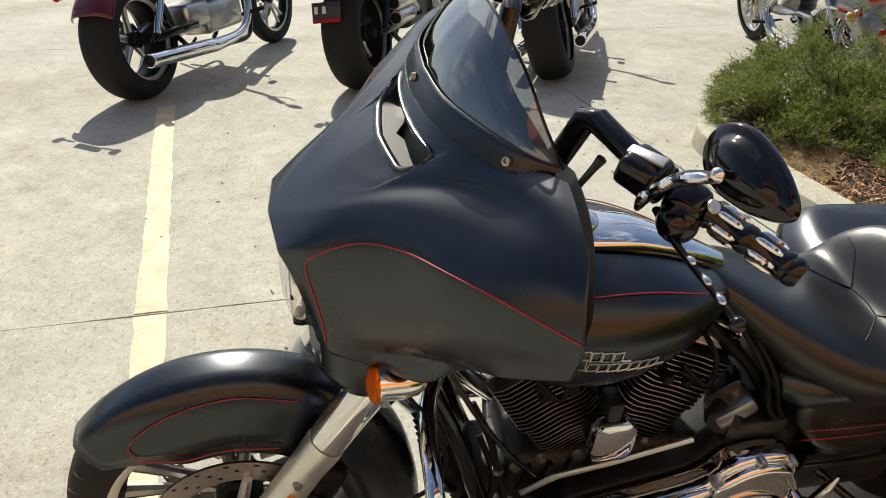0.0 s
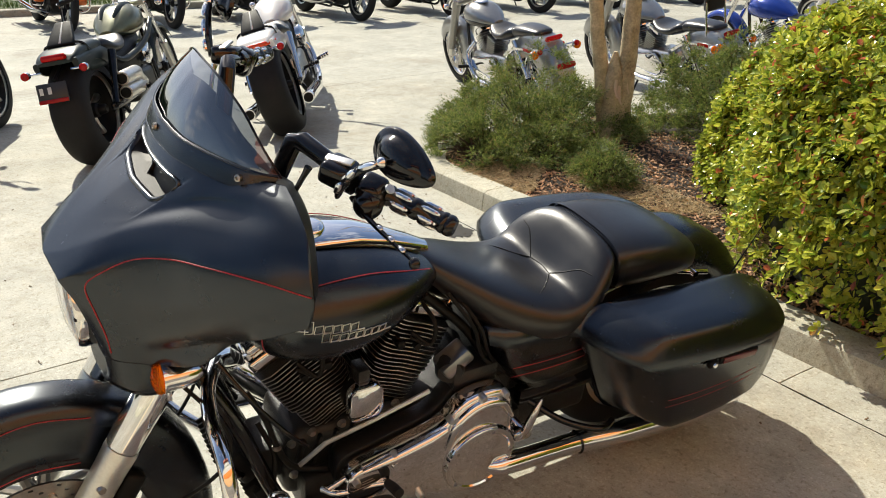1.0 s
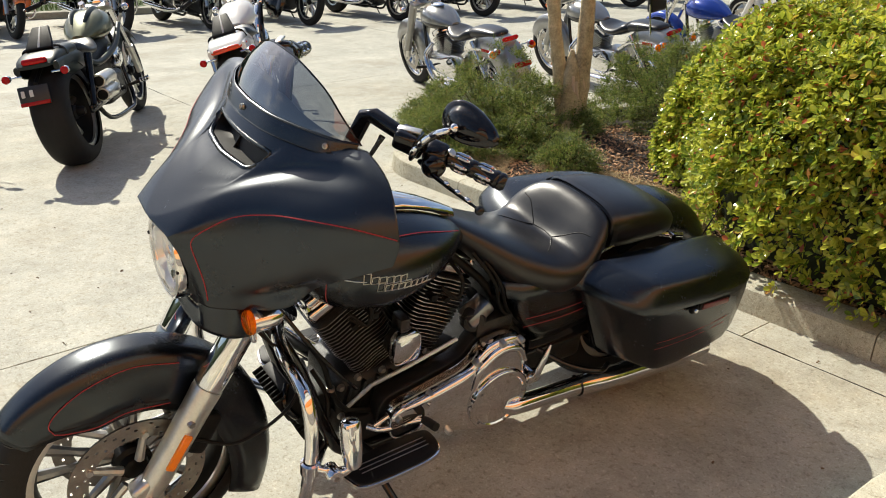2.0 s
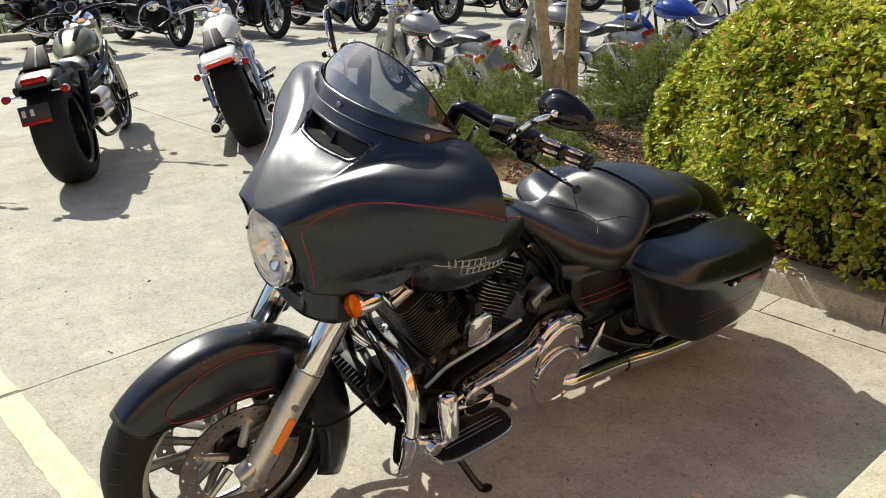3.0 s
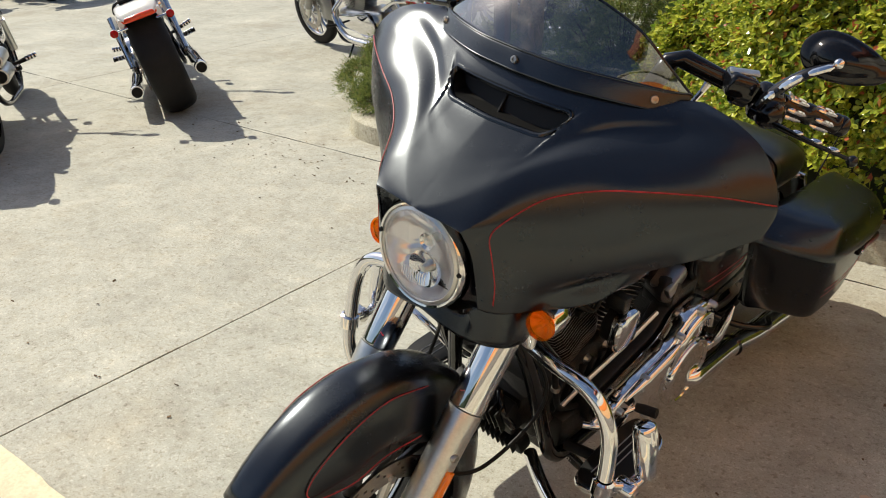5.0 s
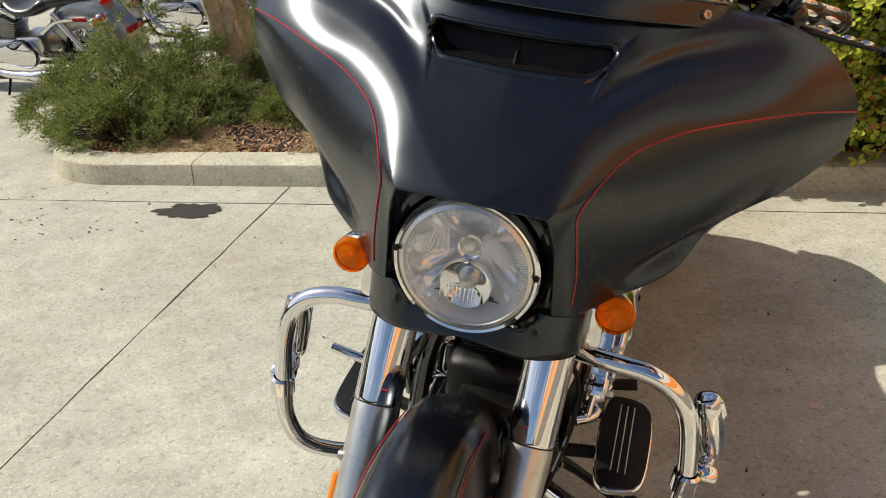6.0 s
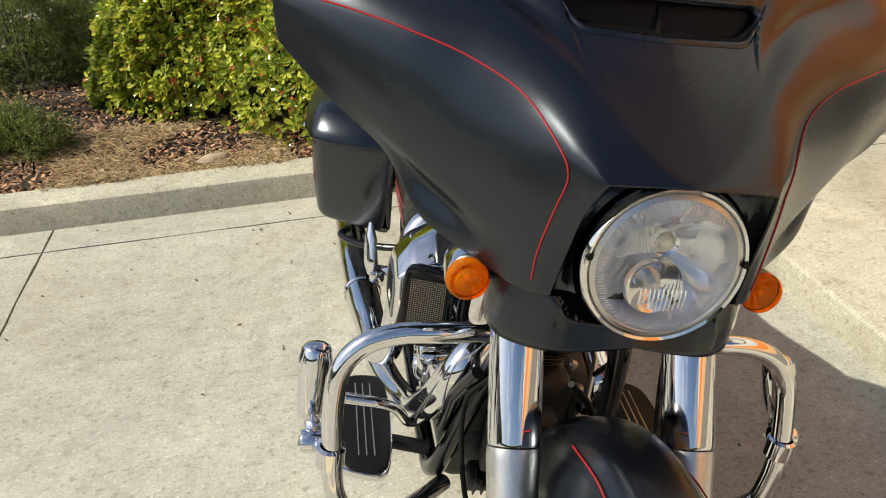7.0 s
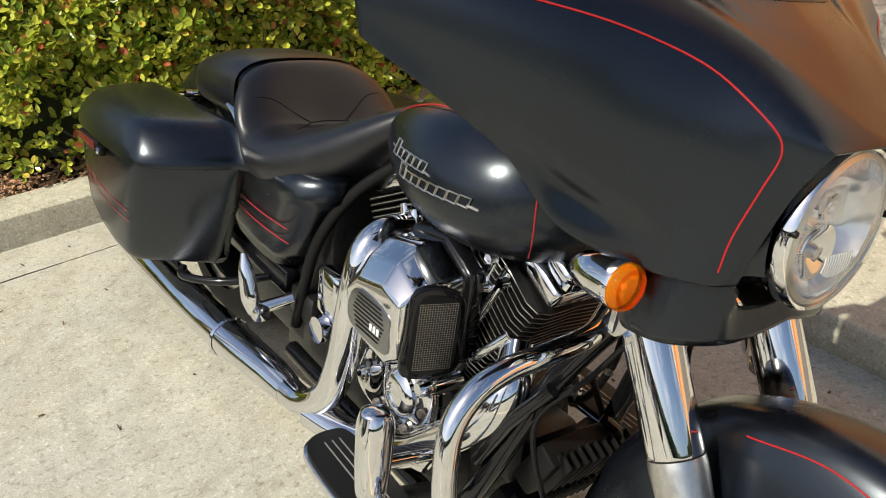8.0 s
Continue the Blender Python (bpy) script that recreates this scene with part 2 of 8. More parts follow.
def thing(name, m, label, category, group=""):
    e = new(name)
    e.empty_display_size = 0.1
    e.matrix_world = m
    return tagged(e, label=label, category=category, group=group)


def merged(*bms):
    out = bmesh.new()
    for b in bms:
        me = bpy.data.meshes.new("tmp")
        b.to_mesh(me)
        b.free()
        out.from_mesh(me)
        bpy.data.meshes.remove(me)
    return out


def loft(rings, closed=True, caps=True):
    bm = bmesh.new()
    vs = [[bm.verts.new(p) for p in r] for r in rings]
    n = len(vs[0])
    for a, b in zip(vs, vs[1:]):
        for i in range(n if closed else n - 1):
            j = (i + 1) % n
            bm.faces.new((a[i], a[j], b[j], b[i]))
    if caps and closed:
        bm.faces.new(vs[0])
        bm.faces.new(vs[-1])
    return bm


def spline(pts, k=8, close=False):
    """Catmull-Rom through the points, k steps a span."""
    p = [Vector(q) for q in pts]
    n = len(p)
    out = []
    for i in range(n if close else n - 1):
        a = p[i - 1] if i or close else p[0] * 2 - p[1]
        b, c = p[i], p[(i + 1) % n]
        d = p[(i + 2) % n] if i + 2 < n or close else c * 2 - b
        for s in range(k):
            t = s / k
            out.append(0.5 * ((2 * b) + (c - a) * t + (2 * a - 5 * b + 4 * c - d) * t * t + (3 * b - a - 3 * c + d) * t ** 3))
    if not close:
        out.append(p[-1])
    return out


def tube(pts, r, seg=12, k=0, close=False, flat=1.0):
    """A pipe along the points (k>0: a smooth curve through them); r: one radius, or one at each end or point."""
    path = spline(pts, k, close) if k else [Vector(p) for p in pts]
    n = len(path)
    rad = (lambda i: r) if not isinstance(r, (list, tuple)) else (lambda i: r[min(int(i / (n - 1) * (len(r) - 1)), len(r) - 2)] * (1 - (i / (n - 1) * (len(r) - 1)) % 1) + r[min(int(i / (n - 1) * (len(r) - 1)) + 1, len(r) - 1)] * ((i / (n - 1) * (len(r) - 1)) % 1) if i < n - 1 else r[-1])
    rings, up = [], None
    for i, p in enumerate(path):
        d = (path[(i + 1) % n] - path[i - 1]) if close or 0 < i < n - 1 else (path[1] - path[0] if i == 0 else path[-1] - path[-2])
        d.normalize()
        if up is None:
            up = d.orthogonal().normalized()
        up = (up - d * up.dot(d)).normalized()
        side = d.cross(up)
        rings.append([p + (up * math.cos(a) + side * math.sin(a) * flat) * rad(i) for a in (2 * math.pi * s / seg for s in range(seg))])
    if close:
        rings.append(rings[0])
        bm = loft(rings, caps=False)
        bmesh.ops.remove_doubles(bm, verts=bm.verts[:], dist=1e-5)
        return bm
    return loft(rings)


def lathe(profile, m=None, seg=32, close=False):
    """Turns (radius, height) pairs round the z axis, then lays the result at m."""
    rings = [[Vector((r * math.cos(a), r * math.sin(a), h)) for a in (2 * math.pi * s / seg for s in range(seg))] for r, h in profile]
    if close:
        rings.append(rings[0])
    bm = loft(rings, caps=False)
    bmesh.ops.remove_doubles(bm, verts=bm.verts[:], dist=1e-6)
    if m:
        bm.transform(m)
    return bm


def box(sx_, sy_, sz_, m=None, bevel=0.0, seg=2, taper=1.0):
    bm = bmesh.new()
    bmesh.ops.create_cube(bm, size=1)
    for v in bm.verts:
        f = taper if v.co.z > 0 else 1
        v.co = Vector((v.co.x * sx_ * f, v.co.y * sy_ * f, v.co.z * sz_))
    if bevel:
        bmesh.ops.bevel(bm, geom=bm.edges[:], offset=bevel, segments=seg, affect="EDGES", profile=0.5)
    if m:
        bm.transform(m)
    return bm


def slab(outline, thick, m=None, bevel=0.0, seg=2):
    """A plate: the outline (x, y) pushed up by thick along z, edges rounded, laid at m."""
    bm = bmesh.new()
    f = bm.faces.new([bm.verts.new((x, y, 0)) for x, y in outline])
    r = bmesh.ops.extrude_face_region(bm, geom=[f])
    bmesh.ops.translate(bm, verts=[v for v in r["geom"] if isinstance(v, bmesh.types.BMVert)], vec=(0, 0, thick))
    if bevel:
        bmesh.ops.bevel(bm, geom=bm.edges[:], offset=bevel, segments=seg, affect="EDGES", profile=0.5)
    if m:
        bm.transform(m)
    return bm


def rounded(pts, k=4):
    return [(p.x, p.y) for p in spline([(x, y, 0) for x, y in pts], k, True)]


def egg(c, rx, ry, n=24, p=2.0, plane="yz"):
    """A ring of the superellipse |a/rx|^p + |b/ry|^p = 1 round c in the given plane."""
    out = []
    for i in range(n):
        a = 2 * math.pi * i / n
        u, v = math.cos(a), math.sin(a)
        u, v = math.copysign(abs(u) ** (2 / p), u) * rx, math.copysign(abs(v) ** (2 / p), v) * ry
        out.append(Vector((c[0], c[1] + u, c[2] + v)) if plane == "yz" else Vector((c[0] + u, c[1] + v, c[2])) if plane == "xy" else Vector((c[0] + u, c[1], c[2] + v)))
    return out


def ball(c, r, sx_=1.0, sy_=1.0, sz_=1.0, u=16, v=10, m=None):
    bm = bmesh.new()
    bmesh.ops.create_uvsphere(bm, u_segments=u, v_segments=v, radius=r)
    for q in bm.verts:
        q.co = Vector((q.co.x * sx_, q.co.y * sy_, q.co.z * sz_))
    bm.transform((m or Matrix()))
    bmesh.ops.translate(bm, verts=bm.verts[:], vec=c)
    return bm


def mirror_y(bm):
    """The same shape on the other side of the middle plane."""
    b = bm.copy()
    for v in b.verts:
        v.co.y = -v.co.y
    bmesh.ops.reverse_faces(b, faces=b.faces[:])
    return b


YAX = pose(0, 0, 0, -90)        # turns a lathe's z axis to +y


def pair(name, make, material, parent, label=""):
    """One part on the left and its twin on the right."""
    a = make()
    b = mirror_y(a)
    return part(name, a, material, parent, label), part(name, b, material, parent, label)


# ---------------------------------------------------------------- ground
# One sheet of cast concrete, cut by sawn joints every 4 m, that reaches the horizon.
def sheet(name, x0, x1, y0, y1, z, mat, label, kind="structure", category="ground"):
    bm = bmesh.new()
    bm.faces.new([bm.verts.new(p) for p in ((x0, y0, z), (x1, y0, z), (x1, y1, z), (x0, y1, z))])
    return tagged(link_mesh(name, bm, mat), label=label, category=category, kind=kind)


# bed under the joints; the slabs lie on it
sheet("ground", -600, 600, -600, 600, -0.012, JOINT, "dark bed of the sawn joints below the concrete slabs")
GAP = 0.007


def slab_piece(name, x0, x1, y0, y1, mat, parent=None, z0=-0.012, z1=0.0, wob=0.003):
    """One cast slab with an uneven sawn edge."""
    rnd = random.Random(int(x0 * 31 + y0 * 77))
    pts = []
    for (ax, ay), (bx, by) in (((x0, y0), (x1, y0)), ((x1, y0), (x1, y1)), ((x1, y1), (x0, y1)), ((x0, y1), (x0, y0))):
        k = max(2, min(40, int(math.dist((ax, ay), (bx, by)) / 0.12)))
        for i in range(k):
            t = i / k
            w = rnd.uniform(-wob, wob) if i else 0
            pts.append((ax + (bx - ax) * t + (w if ax == bx else 0), ay + (by - ay) * t + (w if ay == by else 0)))
    bm = bmesh.new()
    top = [bm.verts.new((x, y, z1)) for x, y in pts]
    low = [bm.verts.new((x, y, z0)) for x, y in pts]
    bm.faces.new(top)
    for i in range(len(pts)):
        j = (i + 1) % len(pts)
        bm.faces.new((low[i], low[j], top[j], top[i]))
    return link_mesh(name, bm, mat, parent, smooth=False)


lot = new("pavement")
tagged(lot, label="sunlit pale concrete parking lot cast in large slabs", category="pavement", kind="structure")
g = GAP / 2
for ix in range(-4, 2):
    x0, x1 = ix * 4.0, ix * 4.0 + 4.0
    for iy in range(-3, 4):
        y0, y1 = iy * 4.0, iy * 4.0 + 4.0
        if ix == 0 and iy == 0 or ix == 1 and iy >= 0:
            continue
        slab_piece("slab", x0 + g, x1 - g, y0 + g, y1 - g, SLAB, lot)
slab_piece("outer_slab", -600, -16 - g, -600, 600, SLAB, lot, wob=0)
slab_piece("outer_slab", 8 + g, 600, -600, 600, SLAB, lot, wob=0)
slab_piece("outer_slab", -16 + g, 8 - g, -600, -12 - g, SLAB, lot, wob=0)
slab_piece("outer_slab", -16 + g, 8 - g, 16 + g, 600, SLAB, lot, wob=0)

# gutter strip along the planter, and the ground that the planter stands on
gut = new("gutter")
tagged(gut, label="narrow concrete gutter strip along the planter kerb", category="gutter", kind="structure")
for i in range(3):
    slab_piece("strip", i * 1.5 + g, 1.5 + i * 1.5 - g, g, 0.205, SLAB, gut)

# painted bay line, worn
bm = bmesh.new()
rnd = random.Random(5)
for seg_ in range(2):
    x0, x1 = ((-2.42, -g * 2 - 0.004), (g * 2 + 0.004, 4.6))[seg_]
    n = int((x1 - x0) / 0.05)
    a = [bm.verts.new((x0 + (x1 - x0) * i / n, -2.505 + rnd.uniform(-0.004, 0.004), 0.003)) for i in range(n + 1)]
    b = [bm.verts.new((x0 + (x1 - x0) * i / n, -2.405 + rnd.uniform(-0.004, 0.004), 0.003)) for i in range(n + 1)]
    for i in range(n):
        bm.faces.new((a[i], a[i + 1], b[i + 1], b[i]))
tagged(link_mesh("bay_line", bm, YELLOW), label="worn pale yellow painted parking bay line on the concrete", category="road marking", kind="structure")

# ---------------------------------------------------------------- planter kerb, cast in lengths
KH = 0.105


def kerb_profile():
    """Outer face, rounded nose, flat top, inner face: (distance from the outer foot, height)."""
    return [(0.0, -0.012), (0.012, KH - 0.028), (0.018, KH - 0.010), (0.034, KH), (0.16, KH + 0.002), (0.165, KH - 0.01), (0.165, -0.012)]


def kerb_length(path, parent):
    """A kerb stone swept along plan points; the inside lies to the left of the way."""
    rings = []
    n = len(path)
    for i, p in enumerate(path):
        d = (path[min(i + 1, n - 1)] - path[max(i - 1, 0)]).normalized()
        left = Vector((-d.y, d.x, 0))
        w = 0.0015 * noise.noise(p * 3)
        rings.append([p + left * (o + w) + Vector((0, 0, h + (w if h > 0 else 0))) for o, h in kerb_profile()])
    return link_mesh("kerb_stone", loft(rings), KERB, parent)


kerb = new("planter_kerb")
tagged(kerb, label="pale cast concrete kerb round the planter, stained at its foot", category="kerb", kind="structure")
arc = [Vector((-0.95 + 0.55 * math.cos(a), 0.74 + 0.55 * math.sin(a), 0)) for a in (radians(180 + 90 * i / 14) for i in range(15))]
kerb_length([Vector((0.315, 6.5, 0)), Vector((-0.51, 4.0, 0)), Vector((-1.104, 2.2, 0)), Vector((-1.40, 1.3, 0)), Vector((-1.5, 1.0, 0))] , kerb)
kerb_length([Vector((-1.5, 0.995, 0))] + arc, kerb)
for a, b in ((-0.95, -0.48), (-0.475, 1.9), (1.905, 4.6)):
    kerb_length([Vector((a + (b - a) * i / 8, 0.19, 0)) for i in range(9)], kerb)

# raised walk before the shop, with a rounded end
walkway = new("walkway")
tagged(walkway, label="raised pale concrete walkway with a rounded kerb end", category="walkway", kind="structure")
WH = 0.10


def walk_slab(outline, parent):
    part("walk_slab", slab(outline, WH + 0.012, pose(0, 0, -0.012), 0.014, 3), KERB, parent)


arc = [(2.60 + 0.31 * math.cos(a), -0.60 + 0.30 * math.sin(a)) for a in (radians(180 - 90 * i / 8) for i in range(9))]
walk_slab([(2.29, -3.2)] + arc + [(4.6, -0.30), (4.6, -3.2)], walkway)
for i in range(3):
    y1 = -3.206 - i * 3
    walk_slab([(2.29, y1 - 2.994), (2.29, y1), (4.6, y1), (4.6, y1 - 2.994)], walkway)

# shop front behind the walk: it throws its orange into the chrome and the paint
shop = new("shop_wall")
tagged(shop, label="tan shop wall with an orange band under grey cladding and a dark stone base", category="building", kind="structure")
part("stone_base", box(0.3, 22, 1.0, pose(4.75, -3.0, 0.5), 0.01), STONE, shop)
part("stone_plinth", box(0.55, 22, 0.30, pose(4.335, -3.0, 0.25), 0.02), STONE, shop)
part("plain_wall", box(0.26, 22, 0.9, pose(4.77, -3.0, 1.45), 0.01), GREYWALL, shop)
part("orange_band", box(0.34, 22, 0.85, pose(4.77, -3.0, 2.325), 0.02), STUCCO, shop)
part("upper_wall", box(0.26, 22, 1.10, pose(4.77, -3.0, 3.30), 0.01), CLADDING, shop)
part("coping", box(0.4, 22.1, 0.16, pose(4.75, -3.0, 3.93), 0.02), KERB, shop)
# the entrance rises higher and carries a red-brown eave
part("entrance_wall", box(0.26, 7.5, 1.15, pose(4.77, -0.6, 4.585), 0.01), CLADDING, shop)
part("entrance_eave", box(0.75, 7.8, 0.75, pose(4.62, -0.6, 5.535), 0.03), EAVE, shop, "red-brown painted eave")

# soil of the planter
bm = bmesh.new()
NX, NY = 60, 40
vs = []
for i in range(NX + 1):
    row = []
    for j in range(NY + 1):
        y = 0.30 + 5.7 * (j / NY) ** 1.5
        x0 = -1.49 + max(0, y - 1.0) * 0.33
        x = x0 + (4.6 - x0) * i / NX
        if x < -0.95 and y < 0.74:
            d = Vector((x + 0.95, y - 0.74))
            if d.length > 0.43:
                d = d.normalized() * 0.43
                x, y = -0.95 + d.x, 0.74 + d.y
        x = max(x, -1.38)
        z = 0.075 + 0.05 * min(1, max(0, y - 0.3)) + 0.022 * noise.noise(Vector((x * 3, y * 3, 0))) + 0.01 * noise.noise(Vector((x * 11, y * 11, 4)))
        row.append(bm.verts.new((x, y, z)))
    vs.append(row)
for i in range(NX):
    for j in range(NY):
        bm.faces.new((vs[i][j], vs[i + 1][j], vs[i + 1][j + 1], vs[i][j + 1]))
tagged(link_mesh("planter_soil", bm, DIRT), label="dark brown soil of the planter under mulch", category="soil", kind="structure")


# ---------------------------------------------------------------- the parked touring motorcycle
# Its own axes: x ahead, y to its left, z up; the ground below the headlamp is the origin. It leans on its stand.
bike = thing("touring_motorcycle", pose(1.194, -2.08, 0, 0, 0, -93.4) @ pose(0, 0, 0, -10.5), "satin black touring motorcycle with red pinstripes leaning on its side stand", "motorcycle")


def wheel(parent, name, x, z, R, half, rim, spokes, tyre_mat, rim_mat, spoke_mat, lip_mat, twin=True, rotor=True, label="", both=True):
    """A cast wheel: the rim is the part; tyre, hub, spokes and brake discs are its pieces."""
    at = pose(x, 0, z)
    y = YAX
    w = half * 0.80
    rimm = part(name, lathe([(rim - 0.030, -w * 0.5), (rim - 0.012, -w * 0.9), (rim, -w), (rim + 0.006, -w), (rim + 0.004, -w * 0.85), (rim - 0.012, -w * 0.6),
                             (rim - 0.012, w * 0.6), (rim + 0.004, w * 0.85), (rim + 0.006, w), (rim, w), (rim - 0.012, w * 0.9), (rim - 0.030, w * 0.5), (rim - 0.034, 0)], at @ y, 56, True), rim_mat, parent, label)
    for s in (-1, 1):
        part("rim_lip", lathe([(rim - 0.020, s * w * 0.86), (rim - 0.019, s * w * 1.0), (rim + 0.002, s * w * 1.06), (rim + 0.008, s * w * 1.0)], at @ y, 56), lip_mat, rimm)
    prof = []
    for i in range(19):
        a = math.pi * i / 18
        c, s = math.cos(a), math.sin(a)
        prof.append((rim + (R - rim) * abs(s) ** 0.62, -half * math.copysign(abs(c) ** 0.75, c)))
    tyre = part("tyre", lathe(prof, at @ y, 64), tyre_mat, rimm)
    part("hub", lathe([(0, -half * 1.0), (0.022, -half * 1.0), (0.030, -half * 0.9), (0.034, -half * 0.6), (0.046, -half * 0.5), (0.046, half * 0.5), (0.034, half * 0.6), (0.030, half * 0.9), (0.022, half), (0, half)], at @ y, 28), rim_mat, rimm)
    for i in range(spokes):
        a = 2 * math.pi * i / spokes + 0.3
        for d in ((-0.10, 0.10) if twin else (0,)):
            p0 = Vector((math.cos(a + d * 1.2) * 0.040, 0, math.sin(a + d * 1.2) * 0.040))
            p1 = Vector((math.cos(a + d * 1.9) * (rim - 0.02), 0, math.sin(a + d * 1.9) * (rim - 0.02)))
            b = tube([p0, p0.lerp(p1, 0.5), p1], [0.016, 0.0105, 0.016] if twin else [0.024, 0.016, 0.024], 8)
            b.transform(at)
            part("spoke", b, spoke_mat, rimm)
    if rotor:
        for s in ((-1, 1) if both else (1,)):
            rb = bmesh.new()
            yy = s * (half + 0.012)
            ro, ri, na = rim * 0.66, rim * 0.47, 108
            rad = [ri, ri + (ro - ri) * 0.18, ri + (ro - ri) * 0.30, ri + (ro - ri) * 0.47, ri + (ro - ri) * 0.59, ri + (ro - ri) * 0.76, ri + (ro - ri) * 0.88, ro]
            grid = [[rb.verts.new((x + r * math.cos(2 * math.pi * k / na), yy, z + r * math.sin(2 * math.pi * k / na))) for k in range(na)] for r in rad]
            for j in range(len(rad) - 1):
                for k in range(na):
                    if j in (1, 3, 5) and (k + j) % 6 == 0:
                        continue
                    rb.faces.new((grid[j][k], grid[j][(k + 1) % na], grid[j + 1][(k + 1) % na], grid[j + 1][k]))
            ext = bmesh.ops.extrude_face_region(rb, geom=rb.faces[:])
            bmesh.ops.translate(rb, verts=[v for v in ext["geom"] if isinstance(v, bmesh.types.BMVert)], vec=(0, s * 0.005, 0))
            part("brake_disc", rb, STEEL, rimm, "drilled steel brake disc")
            for k in range(5):
                a = 2 * math.pi * k / 5 + 0.5
                arm = tube([(x + 0.04 * math.cos(a), yy * 0.9, z + 0.04 * math.sin(a)), (x + ri * 1.05 * math.cos(a), yy, z + ri * 1.05 * math.sin(a))], [0.012, 0.009], 8)
                part("disc_arm", merged(arm, lathe([(0, 0.012), (0.008, 0.012), (0.009, 0.0), (0.009, -0.006)], pose(x + ri * 1.07 * math.cos(a), yy, z + ri * 1.07 * math.sin(a)) @ (YAX if s > 0 else pose(0, 0, 0, 90)), 10)), SATINAL, rimm)
    return rimm


AX, AZ, WR = 0.125, 0.305, 0.311        # front axle and tyre
RX = AX - 1.625
front_wheel = wheel(bike, "front_wheel", AX, AZ, WR, 0.062, 0.242, 5, RUBBER, MATTE, DARKAL, SATINAL, label="black cast wheel with machined rim")
rear_wheel = wheel(bike, "rear_wheel", RX, AZ, 0.311, 0.085, 0.215, 5, RUBBER, MATTE, GLOSS, SATINAL, both=False)
# slanted tread cuts
for s in (-1, 1):
    for i in range(44):
        a = 2 * math.pi * i / 44
        pts = []
        for k in range(5):
            t = 0.20 + 0.16 * k
            yy = s * 0.062 * math.sin(t * 1.45) ** 0.9
            rr = WR - 0.0745 * (1 - (1 - (abs(yy) / 0.062) ** 2.6) ** 0.30) - 0.0005
            aa = a + 0.11 * (t - 0.2)
            pts.append((AX + rr * math.cos(aa), yy, AZ + rr * math.sin(aa)))
        part("tread_cut", tube(pts, [0.0006, 0.0026, 0.0006], 4), GLOSS, front_wheel)


# ---- front fender: an arched shell with deep sides and a flared tail
def fender_shell(cx, cz, r_of, w_of, d_of, a0, a1, n=46, m=18, p=3.2):
    rings = []
    for i in range(n + 1):
        a = radians(a0 + (a1 - a0) * i / n)
        R, w, d = r_of(i / n), w_of(i / n), d_of(i / n)
        ring = []
        for j in range(m + 1):
            q = -1 + 2 * j / m
            yy = w * math.copysign(abs(q) ** 0.8, q)
            rr = R - d * abs(q) ** p
            ring.append((cx + rr * math.cos(a), yy, cz + rr * math.sin(a)))
        rings.append(ring)
    return rings


def f_r(t):
    return 0.337 + 0.060 * max(0, (t - 0.70) / 0.30) ** 1.6 - 0.006 * math.sin(t * 3.1)


def f_w(t):
    return 0.088 * min(1, 0.70 + 1.6 * t) * (1 - 0.04 * t)


def f_d(t):
    return 0.060 + 0.075 * min(1, t / 0.16) ** 0.8


FX, FZ = AX - 0.004, AZ - 0.003        # the fender sits a little behind and below the axle
FR = fender_shell(FX, FZ, f_r, f_w, f_d, 36, 217)
fender = part("front_fender", loft(FR, closed=False), SATIN, bike)
fender.modifiers.new("skin", "SOLIDIFY").thickness = 0.003


def on_fender(t, q, lift=0.0030):
    a = radians(36 + 181 * t)
    rr = f_r(t) + lift - f_d(t) * abs(q) ** 3.2
    w = f_w(t) * (abs(q) ** 0.8) + lift * abs(q)
    return Vector((FX + rr * math.cos(a), math.copysign(w, q), FZ + rr * math.sin(a)))


for s in (-1, 1):
    up = [on_fender(t, s * q) for t, q in ((0.075, 0.94), (0.085, 0.84), (0.13, 0.74), (0.21, 0.66), (0.31, 0.62), (0.42, 0.62))]
    lo = [on_fender(t, s * q) for t, q in ((0.075, 0.94), (0.095, 0.975), (0.17, 0.982), (0.28, 0.980), (0.42, 0.965))]
    part("pinstripe", tube(up, 0.0012, 6, 8), RED, fender, "red pinstripe")
    part("pinstripe", tube(lo, 0.0012, 6, 8), RED, fender, "red pinstripe")


# ---- fork legs
def fork_x(z):
    return 0.115 - 0.60 * (z - 0.29)


